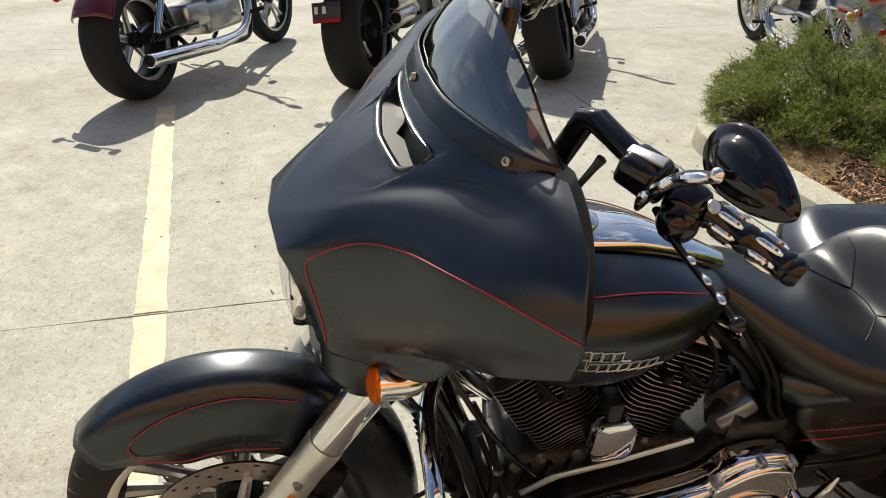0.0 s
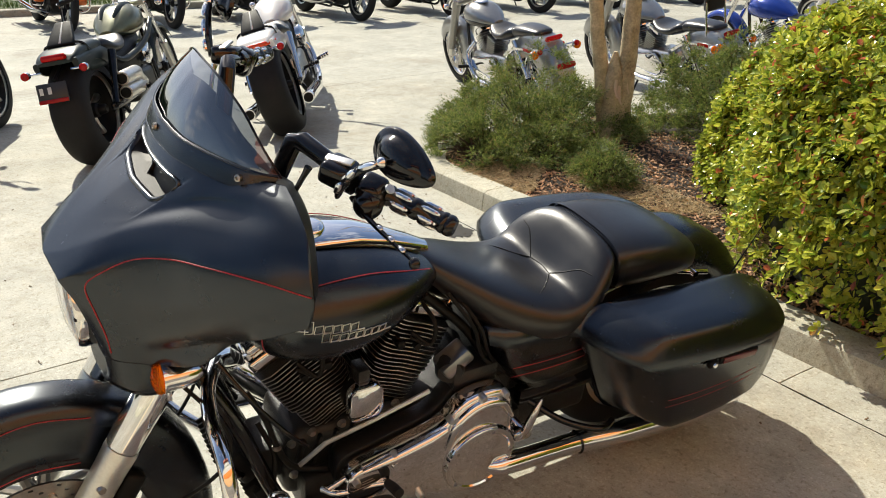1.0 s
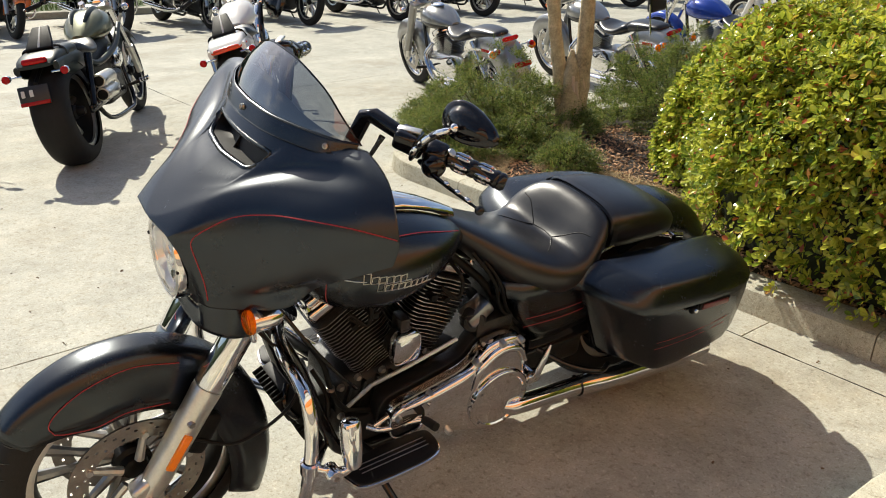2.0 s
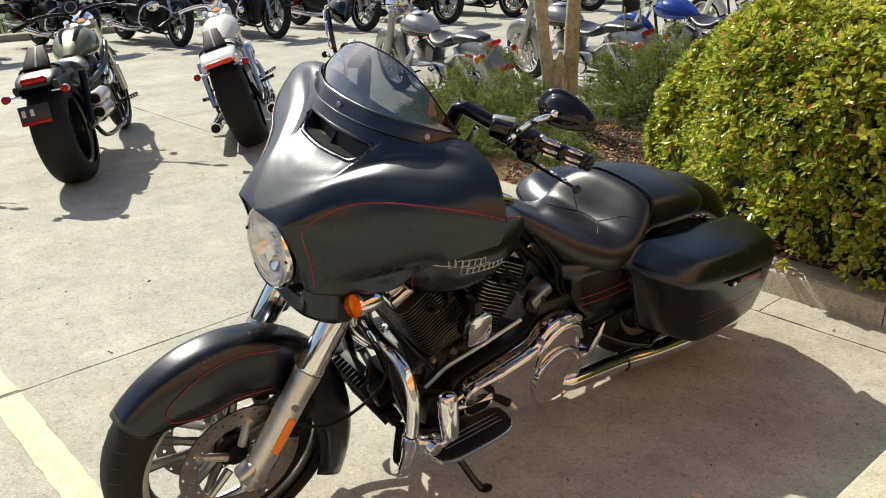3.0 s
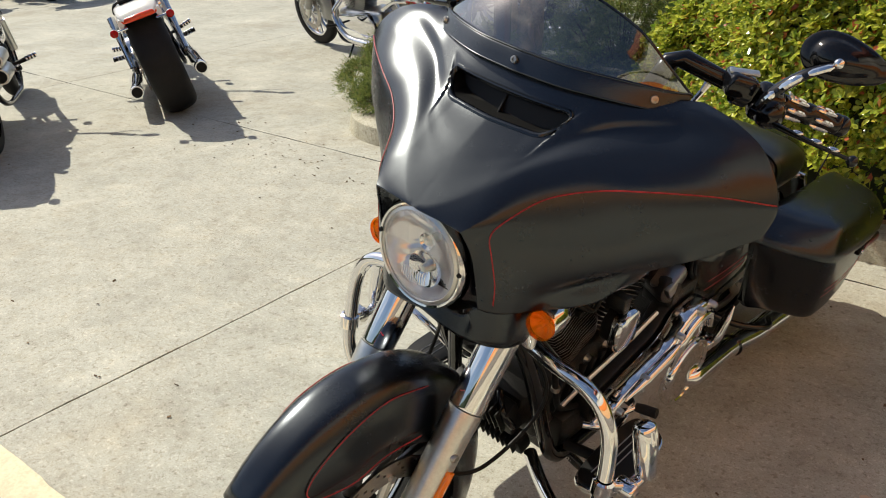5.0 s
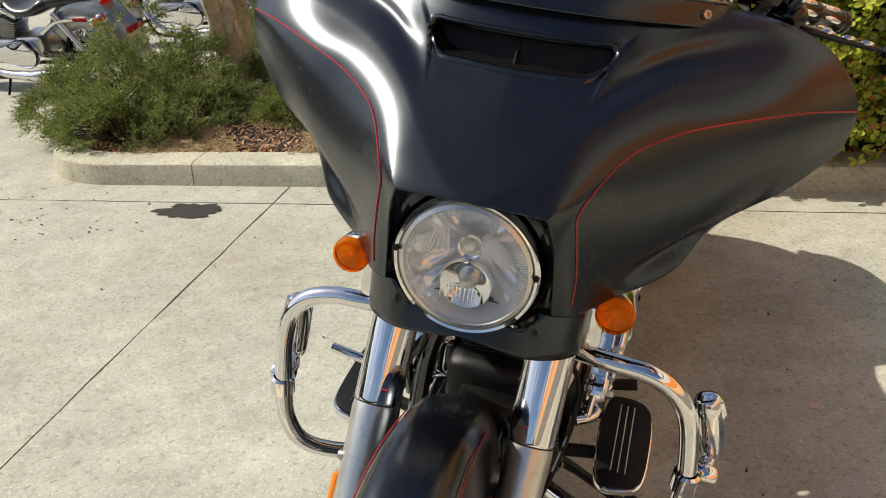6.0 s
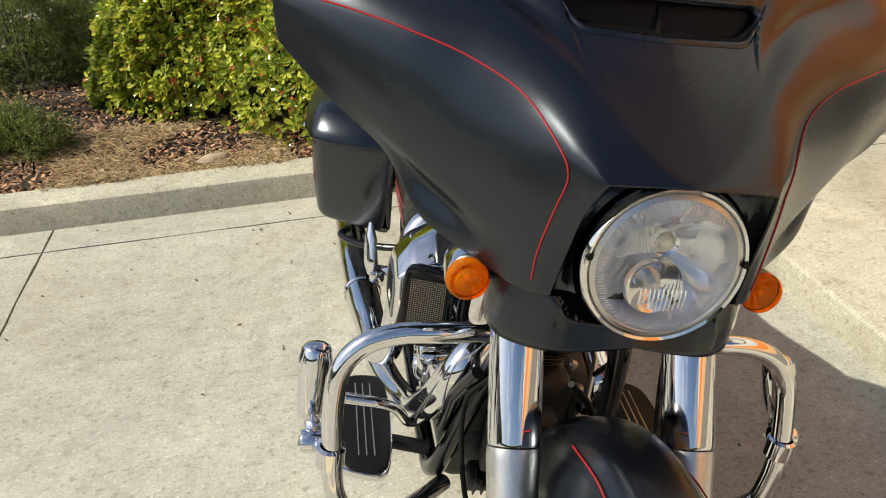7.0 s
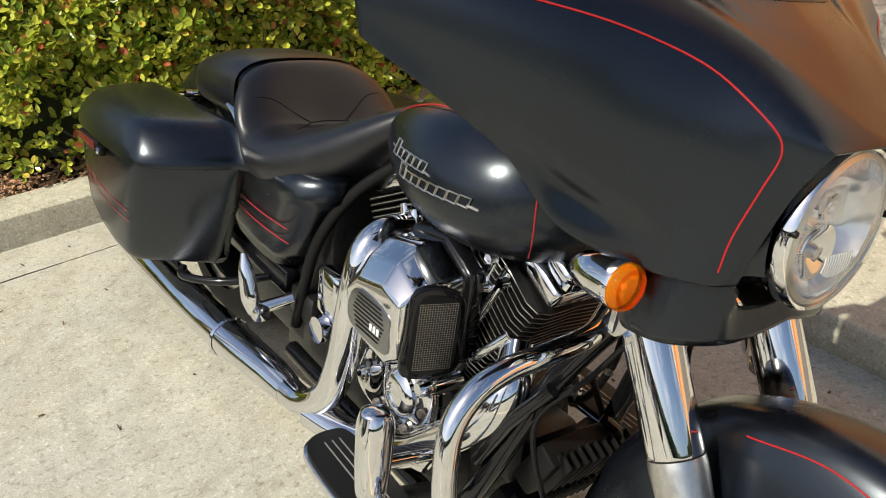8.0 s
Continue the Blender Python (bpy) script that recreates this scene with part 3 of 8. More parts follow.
def leg(s):
    y = s * 0.121
    low = part("fork_leg", tube([(fork_x(z) + dx, y, z) for z, dx in ((0.255, 0.0), (0.275, 0), (0.33, 0), (0.42, 0), (0.50, 0), (0.535, 0), (0.546, 0))],
                                [0.018, 0.030, 0.033, 0.0335, 0.034, 0.036, 0.035], 24), SATINAL, bike, "bare cast aluminium fork leg")
    part("fork_cover", tube([(fork_x(z), y, z) for z in (0.548, 0.552, 0.70, 0.80)], [0.0350, 0.0360, 0.0360, 0.0360], 28), CHROME, low, "polished chrome fork cover")
    part("axle_cap", merged(box(0.055, 0.05, 0.075, pose(AX - 0.002, y, AZ - 0.012, 0, 31), 0.014, 3), lathe([(0, 0.03), (0.011, 0.03), (0.013, 0.024), (0.013, 0)], pose(AX, y + s * 0.006, AZ - 0.02) @ (YAX if s > 0 else pose(0, 0, 0, 90)), 6)), SATINAL, low)
    part("reflector", box(0.021, 0.010, 0.098, pose(fork_x(0.405) + 0.004, y + s * 0.0345, 0.405, 0, -31), 0.003), AMBERFLAT, low, "amber side reflector")
    part("leg_bolt", lathe([(0, 0.010), (0.007, 0.010), (0.009, 0.006), (0.010, 0)], pose(fork_x(0.475) + 0.012, y + s * 0.027, 0.475) @ (YAX if s > 0 else pose(0, 0, 0, 90)), 12), STEEL, low)
    part("brake_caliper", merged(box(0.05, 0.04, 0.115, pose(AX - 0.155, s * 0.085, AZ + 0.075, 0, -30), 0.014, 3), box(0.03, 0.05, 0.05, pose(AX - 0.10, s * 0.105, AZ + 0.09, 0, -30), 0.01)), MATTE, low, "black brake caliper")


leg(1)
leg(-1)
part("fork_cable", tube([(-0.13, 0.10, 0.70), (-0.23, 0.16, 0.55), (-0.22, 0.17, 0.45), (-0.10, 0.14, 0.36), (0.0, 0.10, 0.38)], 0.0045, 8, 8), MATTE, bike)
part("fork_cable", tube([(-0.13, -0.07, 0.70), (-0.20, -0.10, 0.56), (-0.25, -0.14, 0.45), (-0.16, -0.13, 0.32), (-0.02, -0.10, 0.37)], 0.0045, 8, 8), MATTE, bike)

# ---- fairing: control rows from the lower edge up to the screen, each from the lamp or middle out to the wing's edge
ROWS = []
ROWS.append([(-0.030, 0.117, 0.776), (-0.052, 0.146, 0.772), (-0.115, 0.190, 0.776), (-0.168, 0.262, 0.810), (-0.212, 0.308, 0.876), (-0.242, 0.386, 0.934), (-0.298, 0.450, 0.984)])
ROWS.append([(-0.018, 0.113, 0.830), (-0.036, 0.138, 0.838), (-0.098, 0.190, 0.838), (-0.150, 0.252, 0.860), (-0.190, 0.310, 0.904), (-0.240, 0.386, 0.962), (-0.301, 0.454, 1.004)])
ROWS.append([(0.000, 0.108, 0.892), (-0.018, 0.128, 0.920), (-0.074, 0.178, 0.928), (-0.130, 0.244, 0.942), (-0.178, 0.314, 0.972), (-0.238, 0.390, 1.006), (-0.303, 0.457, 1.024)])
ROWS.append([(0.021, 0.096, 0.938), (-0.018, 0.122, 0.962), (-0.082, 0.166, 0.994), (-0.136, 0.226, 1.020), (-0.182, 0.302, 1.037), (-0.242, 0.386, 1.048), (-0.303, 0.455, 1.046)])
ROWS.append([(0.030, 0.000, 0.944), (-0.034, 0.086, 0.990), (-0.098, 0.135, 1.0295), (-0.160, 0.200, 1.061), (-0.214, 0.282, 1.078), (-0.260, 0.366, 1.090), (-0.306, 0.436, 1.083)])
ROWS.append([(-0.075, 0.000, 1.022), (-0.108, 0.088, 1.040), (-0.160, 0.142, 1.0645), (-0.210, 0.198, 1.090), (-0.252, 0.268, 1.107), (-0.286, 0.342, 1.120), (-0.315, 0.398, 1.117)])
ROWS.append([(-0.150, 0.000, 1.076), (-0.160, 0.088, 1.080), (-0.190, 0.148, 1.0955), (-0.228, 0.200, 1.114), (-0.262, 0.252, 1.128), (-0.296, 0.306, 1.138), (-0.320, 0.344, 1.138)])
ROWS.append([(-0.205, 0.000, 1.148), (-0.212, 0.085, 1.148), (-0.234, 0.150, 1.147), (-0.262, 0.205, 1.146), (-0.288, 0.240, 1.147), (-0.308, 0.266, 1.148), (-0.324, 0.285, 1.148)])


def cr(a, b, c, d, t):
    return 0.5 * ((2 * b) + (c - a) * t + (2 * a - 5 * b + 4 * c - d) * t * t + (3 * b - a - 3 * c + d) * t ** 3)


def fair(u, v):
    """The fairing's left half at column u (0 to 6) and row v (0 to 7)."""
    def along(row):
        p = [Vector(q) for q in ROWS[row]]
        i = min(int(u), 5)
        ghost = Vector((p[1].x, -p[1].y, p[1].z)) if row >= 4 else p[0] * 2 - p[1]
        return cr(p[i - 1] if i else ghost, p[i], p[i + 1], p[i + 2] if i < 5 else p[6] * 2 - p[5], u - i)
    j = min(int(v), 6)
    b, c = along(j), along(j + 1)
    a = along(j - 1) if j else b * 2 - c
    d = along(j + 2) if j < 6 else c * 2 - b
    if u < 1 and j == 3:            # the brow's edge stays crisp
        a, d = a.lerp(b * 2 - c, 1 - u), d.lerp(c * 2 - b, 1 - u)
    if u < 1 and j == 4:
        a = a.lerp(b * 2 - c, 1 - u)
    if u < 1 and j == 2:
        d = d.lerp(c * 2 - b, 1 - u)
    q = cr(a, b, c, d, v - j)
    if v > 4.7:                     # the hood between the slot's corners lies a step lower, fading out downwards
        line = 1.60 - 0.28 * max(0, (6.0 - v) / 1.5) + max(0, v - 6.0) * 0.9
        w = min(1, max(0, (line - u) / 0.06))
        k = min(1, (v - 4.7) / 1.2) * (1 - min(1, max(0, v - 6.0) / 0.5))
        q = q - Vector((0.5, 0, 0.86)) * (0.0050 * k * w * w * (3 - 2 * w) * min(1, 0.25 + u / 1.2))
    f1 = math.exp(-((u - 3.0) / 0.8) ** 2 - ((v - 0.62) / 0.34) ** 2)      # the hollow over the lower edge
    return q - Vector((0.35, 0.85, -0.2)) * (0.016 * f1)


def fair_out(u, v, lift):
    e = 0.02
    p = fair(u, v)
    n = (fair(min(u + e, 6), v) - fair(max(u - e, 0), v)).cross(fair(u, min(v + e, 7)) - fair(u, max(v - e, 0)))
    n.normalize()
    if n.x < 0 and n.y < 0 or n.dot(Vector((0.5, 0.7, 0.3))) < 0:
        n = -n
    return p + n * lift


def fair_uv(y, z):
    """Column and row of the fairing's upper part at side y and height z."""
    best = min(((fair(u / 4, v / 4), u / 4, v / 4) for u in range(0, 14) for v in range(18, 29)), key=lambda q: (q[0].y - y) ** 2 + (q[0].z - z) ** 2)
    u, v = best[1], best[2]
    for _ in range(7):
        p, a, b = fair(u, v), fair(u + 0.01, v), fair(u, min(v + 0.01, 7))
        ay, az, by, bz = (a.y - p.y) / 0.01, (a.z - p.z) / 0.01, (b.y - p.y) / 0.01, (b.z - p.z) / 0.01
        det = ay * bz - az * by
        if abs(det) < 1e-9:
            break
        dy, dz = y - p.y, z - p.z
        u = min(4, max(0, u + (dy * bz - dz * by) / det * 0.8))
        v = min(6.98, max(4, v + (ay * dz - az * dy) / det * 0.8))
    return u, v


def slot_line(grow):
    """The air slot's outline (y, z): wider above, rounded corners."""
    corners = [(-0.104, 1.0670), (0.104, 1.0670), (0.131, 1.1005), (-0.131, 1.1005)]
    corners = [(math.copysign(abs(y) + grow * 1.1, y), z + math.copysign(grow, z - 1.085)) for y, z in corners]
    out = []
    for i in range(4):
        a, b, c = (Vector((*corners[k % 4], 0)) for k in (i - 1, i, i + 1))
        r = 0.0185 + grow * 0.8
        p, q = b + (a - b).normalized() * r, b + (c - b).normalized() * r
        out += [p.lerp(b, t / 6).lerp(b.lerp(q, t / 6), t / 6) for t in range(7)]
        nxt = c + (b - c).normalized() * r
        steps = 16 if i in (0, 2) else 3
        out += [q.lerp(nxt, t / steps) for t in range(1, steps)]
    return [(p.x, p.y) for p in out]


SLOT = slot_line(0.003)


def in_slot(p):
    if p.x < -0.27 or not 1.04 < p.z < 1.12:
        return False
    hit = False
    for (y0, z0), (y1, z1) in zip(SLOT, SLOT[1:] + SLOT[:1]):
        if (z0 > p.z) != (z1 > p.z) and p.y < y0 + (y1 - y0) * (p.z - z0) / (z1 - z0):
            hit = not hit
    return hit


fb = bmesh.new()
NU, NV = 120, 112
for s in (1, -1):
    g_ = [[fb.verts.new(((q := fair(6 * i / NU, 7 * j / NV)).x, s * q.y, q.z)) for i in range(NU + 1)] for j in range(NV + 1)]
    for j in range(NV):
        for i in range(NU):
            quad = (g_[j][i], g_[j][i + 1], g_[j + 1][i + 1], g_[j + 1][i])
            c = sum((v.co for v in quad), Vector()) / 4
            if not in_slot(c):
                fb.faces.new(quad)
bmesh.ops.remove_doubles(fb, verts=fb.verts[:], dist=2e-4)
fairing = part("fairing", fb, SATIN, bike)
fairing.modifiers.new("skin", "SOLIDIFY").thickness = 0.004
fairing.modifiers["skin"].offset = 0

for s in (1, -1):
    way = [(0.86, 0.30), (1.00, 0.9), (1.02, 1.55), (1.01, 2.20), (1.28, 2.62), (2.0, 2.97), (3.0, 3.0), (4.0, 3.0), (5.0, 2.97), (5.97, 2.9)]
    uv = spline([(a, b, 0) for a, b in way], 7)
    pts = [fair_out(min(p.x, 5.98), p.y, 0.0026) for p in uv]
    part("pinstripe", tube([(p.x, s * p.y, p.z) for p in pts], 0.0012, 6), RED, fairing, "red pinstripe")


# the slot's duct, rim and middle vane
def slot_ring(grow, lift, back=0.0, up=0.0):
    out = []
    for y, z in slot_line(grow):
        p = fair_out(*fair_uv(abs(y), z), lift)
        out.append(Vector((p.x - back, math.copysign(p.y, y), p.z + up)))
    return out


vent = part("air_vent", loft([slot_ring(0.0085, -0.003), slot_ring(0.0078, 0.0025), slot_ring(0.0058, 0.0050), slot_ring(0.0034, 0.0048), slot_ring(0.0012, 0.002), slot_ring(0.0, -0.003)], caps=False), SATIN, fairing, "air slot with a raised rounded rim")
lip = slot_ring(0.0, -0.002)
deep = [Vector((p.x - 0.045, p.y * 0.97, 1.068 + (p.z - 1.067) * 0.95)) for p in lip]
part("vent_duct", loft([lip, [a.lerp(b, 0.4) for a, b in zip(lip, deep)], deep, [Vector((p.x, p.y * 0.02, 1.08 + (p.z - 1.08) * 0.02)) for p in deep]], caps=False), MATTE, vent, "dull black duct")
part("vent_vane", slab([(-0.158, 1.058), (-0.186, 1.103), (-0.222, 1.105), (-0.222, 1.058)], 0.004, pose(0, 0, 0, 90), 0.001), MATTE, vent)

# inner fairing: closes the shell from behind
edge = [fair(6, 7 * j / 30) for j in range(31)]
top = [fair(6 - 6 * i / 20, 7) for i in range(1, 21)]
half_rim = edge + top
full = half_rim + [Vector((p.x, -p.y, p.z)) for p in reversed(half_rim[:-1])]
low = [fair(u / 4, 0) for u in range(23, -1, -1)]
low_rim = [Vector((p.x, -p.y, p.z)) for p in low] + list(reversed(low))
loop = full + low_rim
mid = Vector((-0.33, 0, 1.02))
rings = [loop]
for k, back, keep in ((0.955, 0.006, 0.10), (0.88, 0.022, 0.35), (0.72, 0.040, 0.75), (0.40, 0.050, 1.0), (0.02, 0.055, 1.0)):
    rings.append([Vector((p.x * (1 - keep) + (-0.325) * keep - back, p.y * k, mid.z + (p.z - mid.z) * k)) for p in loop])
inner = part("inner_fairing", loft(rings), MATTE, fairing, "dull black inner fairing")

# ---- headlamp
LAMPSILVER = shade("lamp_reflector", (0.97, 0.975, 0.98), rough=0.14, metal=0.45, var=0.08, vscale=40)
hl = pose(-0.004, 0, 0.838) @ pose(0, 0, 0, 0, 90)
ring = part("headlamp", lathe([(0.080, -0.075), (0.098, -0.060), (0.0995, -0.012), (0.1005, -0.004), (0.0990, 0.006), (0.0965, 0.0095), (0.0930, 0.008), (0.0915, 0.0)], hl, 64), CHROME, bike, "round chrome headlamp with a clear lens")
part("headlamp_lens", lathe([(0.0920, 0.003), (0.083, 0.010), (0.065, 0.017), (0.045, 0.022), (0.022, 0.0245), (0.0, 0.025)], hl, 64), CLEAR, ring)
bowl = []
for r, h in ((0.0912, 0.0), (0.089, -0.009), (0.084, -0.018), (0.077, -0.026), (0.068, -0.034), (0.057, -0.042), (0.045, -0.049), (0.032, -0.055), (0.018, -0.059), (0.0, -0.061)):
    ring_ = []
    for a in (2 * math.pi * s / 160 for s in range(160)):
        py, pz = r * math.sin(a), r * math.cos(a)
        fan = 0.0020 * math.cos(py * 640) * min(1, max(0, (abs(py) - 0.022) / 0.01)) * (0.02 < r < 0.09)
        step = 0.006 * (abs(py) < 0.030 and pz < -0.03) - 0.004 * (abs(py) > 0.055)
        ring_.append(hl @ Vector((r * math.cos(a), r * math.sin(a), h + fan + step * (0.02 < r < 0.088))))
    bowl.append(ring_)
part("reflector_bowl", loft(bowl, caps=False), LAMPSILVER, ring)
GLASSRIB = shade("moulded_glass", (0.90, 0.91, 0.92), rough=0.10, metal=0.55)
for k in range(150):            # ribs moulded into the glass: short rays round the rim
    a = 2 * math.pi * k / 150
    r0, r1 = (0.072, 0.076, 0.074)[k // 5 % 3], 0.083
    part("lens_rib", tube([hl @ Vector((r0 * math.cos(a), r0 * math.sin(a), 0.0120)), hl @ Vector((r1 * math.cos(a), r1 * math.sin(a), 0.0070))], [0.0002, 0.0005], 4), GLASSRIB, ring)
for k in range(26):             # slanting flutes over the upper corners
    for s in (1, -1):
        y_ = s * (0.024 + 0.0018 * k)
        z_ = math.sqrt(max(0.0, 0.070 ** 2 - y_ ** 2))
        part("lens_flute", tube([(0.010, y_ * 0.86, 0.838 + 0.010 + 0.18 * z_), (0.010, y_, 0.838 + max(z_, 0.018) * 0.92)], 0.00035, 4), GLASSRIB, ring)
for k in range(11):             # flutes across the lower beam
    y_ = -0.027 + k * 0.0054
    part("lens_flute", tube([(0.012, y_, 0.838 - 0.034 - 0.018 * math.sqrt(1 - (y_ / 0.033) ** 2)), (0.013, y_, 0.838 - 0.034), (0.012, y_, 0.838 - 0.034 + 0.010)], 0.0011, 5, 2), GLASSRIB, ring)
part("rim_band", lathe([(0.0915, 0.0035), (0.0900, 0.0075), (0.0845, 0.0105), (0.0835, 0.0095)], hl, 64), SATINAL, ring)
for (yy, zz, r) in ((0.0, 0.022, 0.017), (0.0, -0.034, 0.037)):
    cup = part("lamp_cup", lathe([(r, -0.014), (r, -0.012), (r * 0.94, -0.008), (r * 0.80, -0.010), (r * 0.45, -0.018), (0.2 * r, -0.022)], pose(-0.004, yy, 0.838 + zz) @ pose(0, 0, 0, 0, 90), 40), CHROME, ring)
    part("bulb", lathe([(0, 0.0), (0.006, -0.002), (0.009, -0.008), (0.009, -0.034)], pose(-0.010, yy, 0.838 + zz) @ pose(0, 0, 0, 0, 90), 20), SATINAL, cup)
for s in (-1, 1):
    part("ring_screw", lathe([(0, 0.004), (0.004, 0.004), (0.0046, 0)], pose(0.0035, s * 0.094, 0.847) @ pose(0, 0, 0, 0, 90), 10), MATTE, ring)
# black well that the lamp sits in
well = []
for r, x in ((0.124, -0.045), (0.119, -0.055), (0.108, -0.075), (0.085, -0.10), (0.04, -0.11)):
    well.append([Vector((x, r * math.cos(2 * math.pi * i / 48), 0.842 + r * 1.0 * math.sin(2 * math.pi * i / 48))) for i in range(48)])
part("lamp_well", loft(well, caps=False), MATTE, fairing)

# satin collar between the lamp and the edge of its opening
for s in (1, -1):
    rows = []
    for k in range(5):
        t = k / 4
        row = []
        for i in range(33):
            p = fair(0.0, 4 * i / 32) + Vector((-0.005, 0, 0))
            d = Vector((0, p.y, p.z - 0.838)).normalized() * 0.1045
            q = Vector((-0.014, d.y, 0.838 + d.z)).lerp(p, t) - Vector((0.010 * math.sin(math.pi * t), 0, 0))
            row.append(Vector((q.x, s * q.y, q.z)))
        rows.append(row)
    part("lamp_collar", loft(rows, closed=False), SATIN, fairing)

# ---- skirt under the lamp, round the fork
plan = spline([(-0.205, 0.150, 0), (-0.165, 0.164, 0), (-0.120, 0.165, 0), (-0.074, 0.152, 0), (-0.034, 0.105, 0), (-0.022, 0.050, 0), (-0.020, 0.0, 0)], 6)
plan = plan + [Vector((p.x, -p.y, 0)) for p in reversed(plan[:-1])]


def skirt_low(p):
    return 0.684 + 0.030 * (1 - abs(p.y) / 0.175) + max(0, -p.x - 0.13) * 0.55


def skirt_top(p):
    return 0.738 + 0.062 * min(1, max(0, (abs(p.y) - 0.085) / 0.05))


rings = []
for k, grow in ((0, 1.0), (0.12, 1.012), (0.5, 1.0), (0.85, 0.97), (1, 0.95)):
    rings.append([Vector((p.x * (1 + (grow - 1) * 0.6) - (0.012 * k if abs(p.y) < 0.1 else 0), p.y * grow, skirt_low(p) + (skirt_top(p) - skirt_low(p)) * k)) for p in plan])
skirt = part("fork_skirt", loft(rings, closed=False), SATIN, bike)
skirt.modifiers.new("skin", "SOLIDIFY").thickness = 0.004
part("fork_clamp", box(0.07, 0.30, 0.05, pose(-0.155, 0, 0.74, 0, -30), 0.012), MATTE, bike)

# ---- turn signals
for s in (1, -1):
    at = pose(-0.112, s * 0.200, 0.752) @ pose(0, 0, 0, 0, 90 - 3, 0)
    body = part("turn_signal", merged(lathe([(0.0, -0.075), (0.010, -0.073), (0.021, -0.060), (0.026, -0.035), (0.0280, -0.010), (0.0285, 0.0), (0.0275, 0.002)], at, 32),
                                      tube([(-0.15, s * 0.185, 0.745), (-0.155, s * 0.165, 0.725), (-0.155, s * 0.150, 0.715)], [0.010, 0.008, 0.009], 12)), CHROME, bike, "bullet turn signal in chrome with amber lens")
    part("amber_lens", lathe([(0.0275, -0.003), (0.0285, 0.001), (0.0285, 0.007), (0.0268, 0.0110), (0.0235, 0.0130), (0.0215, 0.0105), (0.0190, 0.0110), (0.0165, 0.0160), (0.0100, 0.0185), (0.0, 0.0190)], at, 36), AMBERCLEAR, body, "bright amber lens")
    dish = []
    for r, h in ((0.0268, -0.001), (0.023, -0.006), (0.018, -0.010), (0.012, -0.013), (0.006, -0.0145)):
        dish.append([at @ Vector((r * math.cos(a), r * math.sin(a), h + (0.0016 if i % 4 < 2 else -0.0016) * (r < 0.026))) for i, a in ((i, 2 * math.pi * i / 40) for i in range(40))])
    part("signal_reflector", loft(dish, caps=False), LAMPSILVER, body)
    part("signal_bulb", lathe([(0, 0.004), (0.004, 0.003), (0.006, -0.002), (0.006, -0.014)], at, 16), LAMPSILVER, body)
    part("signal_bracket", slab(rounded([(-0.013, -0.035), (0.013, -0.035), (0.014, 0.0), (0.012, 0.03), (-0.012, 0.03), (-0.014, 0)]), 0.008, pose(-0.13, s * 0.172, 0.715) @ pose(0, 0, 0, 90, 0, 90), 0.002), CHROME, body)

# ---- smoked screen with its trim
base = spline([(-0.200, 0.0, 1.164), (-0.208, 0.085, 1.163), (-0.231, 0.150, 1.161), (-0.259, 0.203, 1.158), (-0.290, 0.243, 1.153), (-0.322, 0.262, 1.149)], 6)
topc = spline([(-0.278, 0.0, 1.274), (-0.281, 0.060, 1.270), (-0.288, 0.112, 1.255), (-0.298, 0.165, 1.231), (-0.309, 0.215, 1.192), (-0.325, 0.262, 1.152)], 6)
base = [Vector((p.x, -p.y, p.z)) for p in reversed(base[1:])] + base
topc = [Vector((p.x, -p.y, p.z)) for p in reversed(topc[1:])] + topc
rows = [[b.lerp(t, k / 8) + Vector((0.010 * math.sin(math.pi * k / 8), 0, 0)) for b, t in zip(base, topc)] for k in range(9)]
screen = part("windscreen", loft(rows, closed=False), SMOKE, bike, "short smoked plastic windscreen")
screen.visible_shadow = False
part("screen_edge", tube([p for p in topc], 0.0022, 6), GLOSS, screen)


def trim_row(dz, dx):
    return [Vector((p.x + dx * (1 - 0.3 * abs(p.y) / 0.26), p.y * (1 + dx * 0.8), p.z + dz)) for p in base]


trim = part("screen_trim", loft([trim_row(-0.028, 0.004), trim_row(-0.0250, 0.0200), trim_row(-0.0225, 0.0215), trim_row(-0.010, 0.0150), trim_row(0.003, 0.0080), trim_row(0.008, 0.004), trim_row(0.009, 0.0005)], closed=False), SATIN, bike)
for dz, dx in ((0.0075, 0.0050), (-0.0235, 0.0215)):
    part("trim_bead", tube(trim_row(dz, dx), 0.0014, 6), SATIN, trim)
for yy in (0.0, 0.222, -0.222):
    i = min(range(len(base)), key=lambda q: abs(base[q].y - yy))
    q = trim_row(-0.008, 0.0140)[i]
    tilt = math.degrees(math.atan2(q.y, 0.30))
    part("screen_bolt", lathe([(0, 0.003), (0.002, 0.003), (0.003, 0.0055), (0.0062, 0.005), (0.0072, 0.0)], pose(*q, 0, 0, tilt) @ pose(0, 0, 0, 0, 72), 14), STEEL, trim)


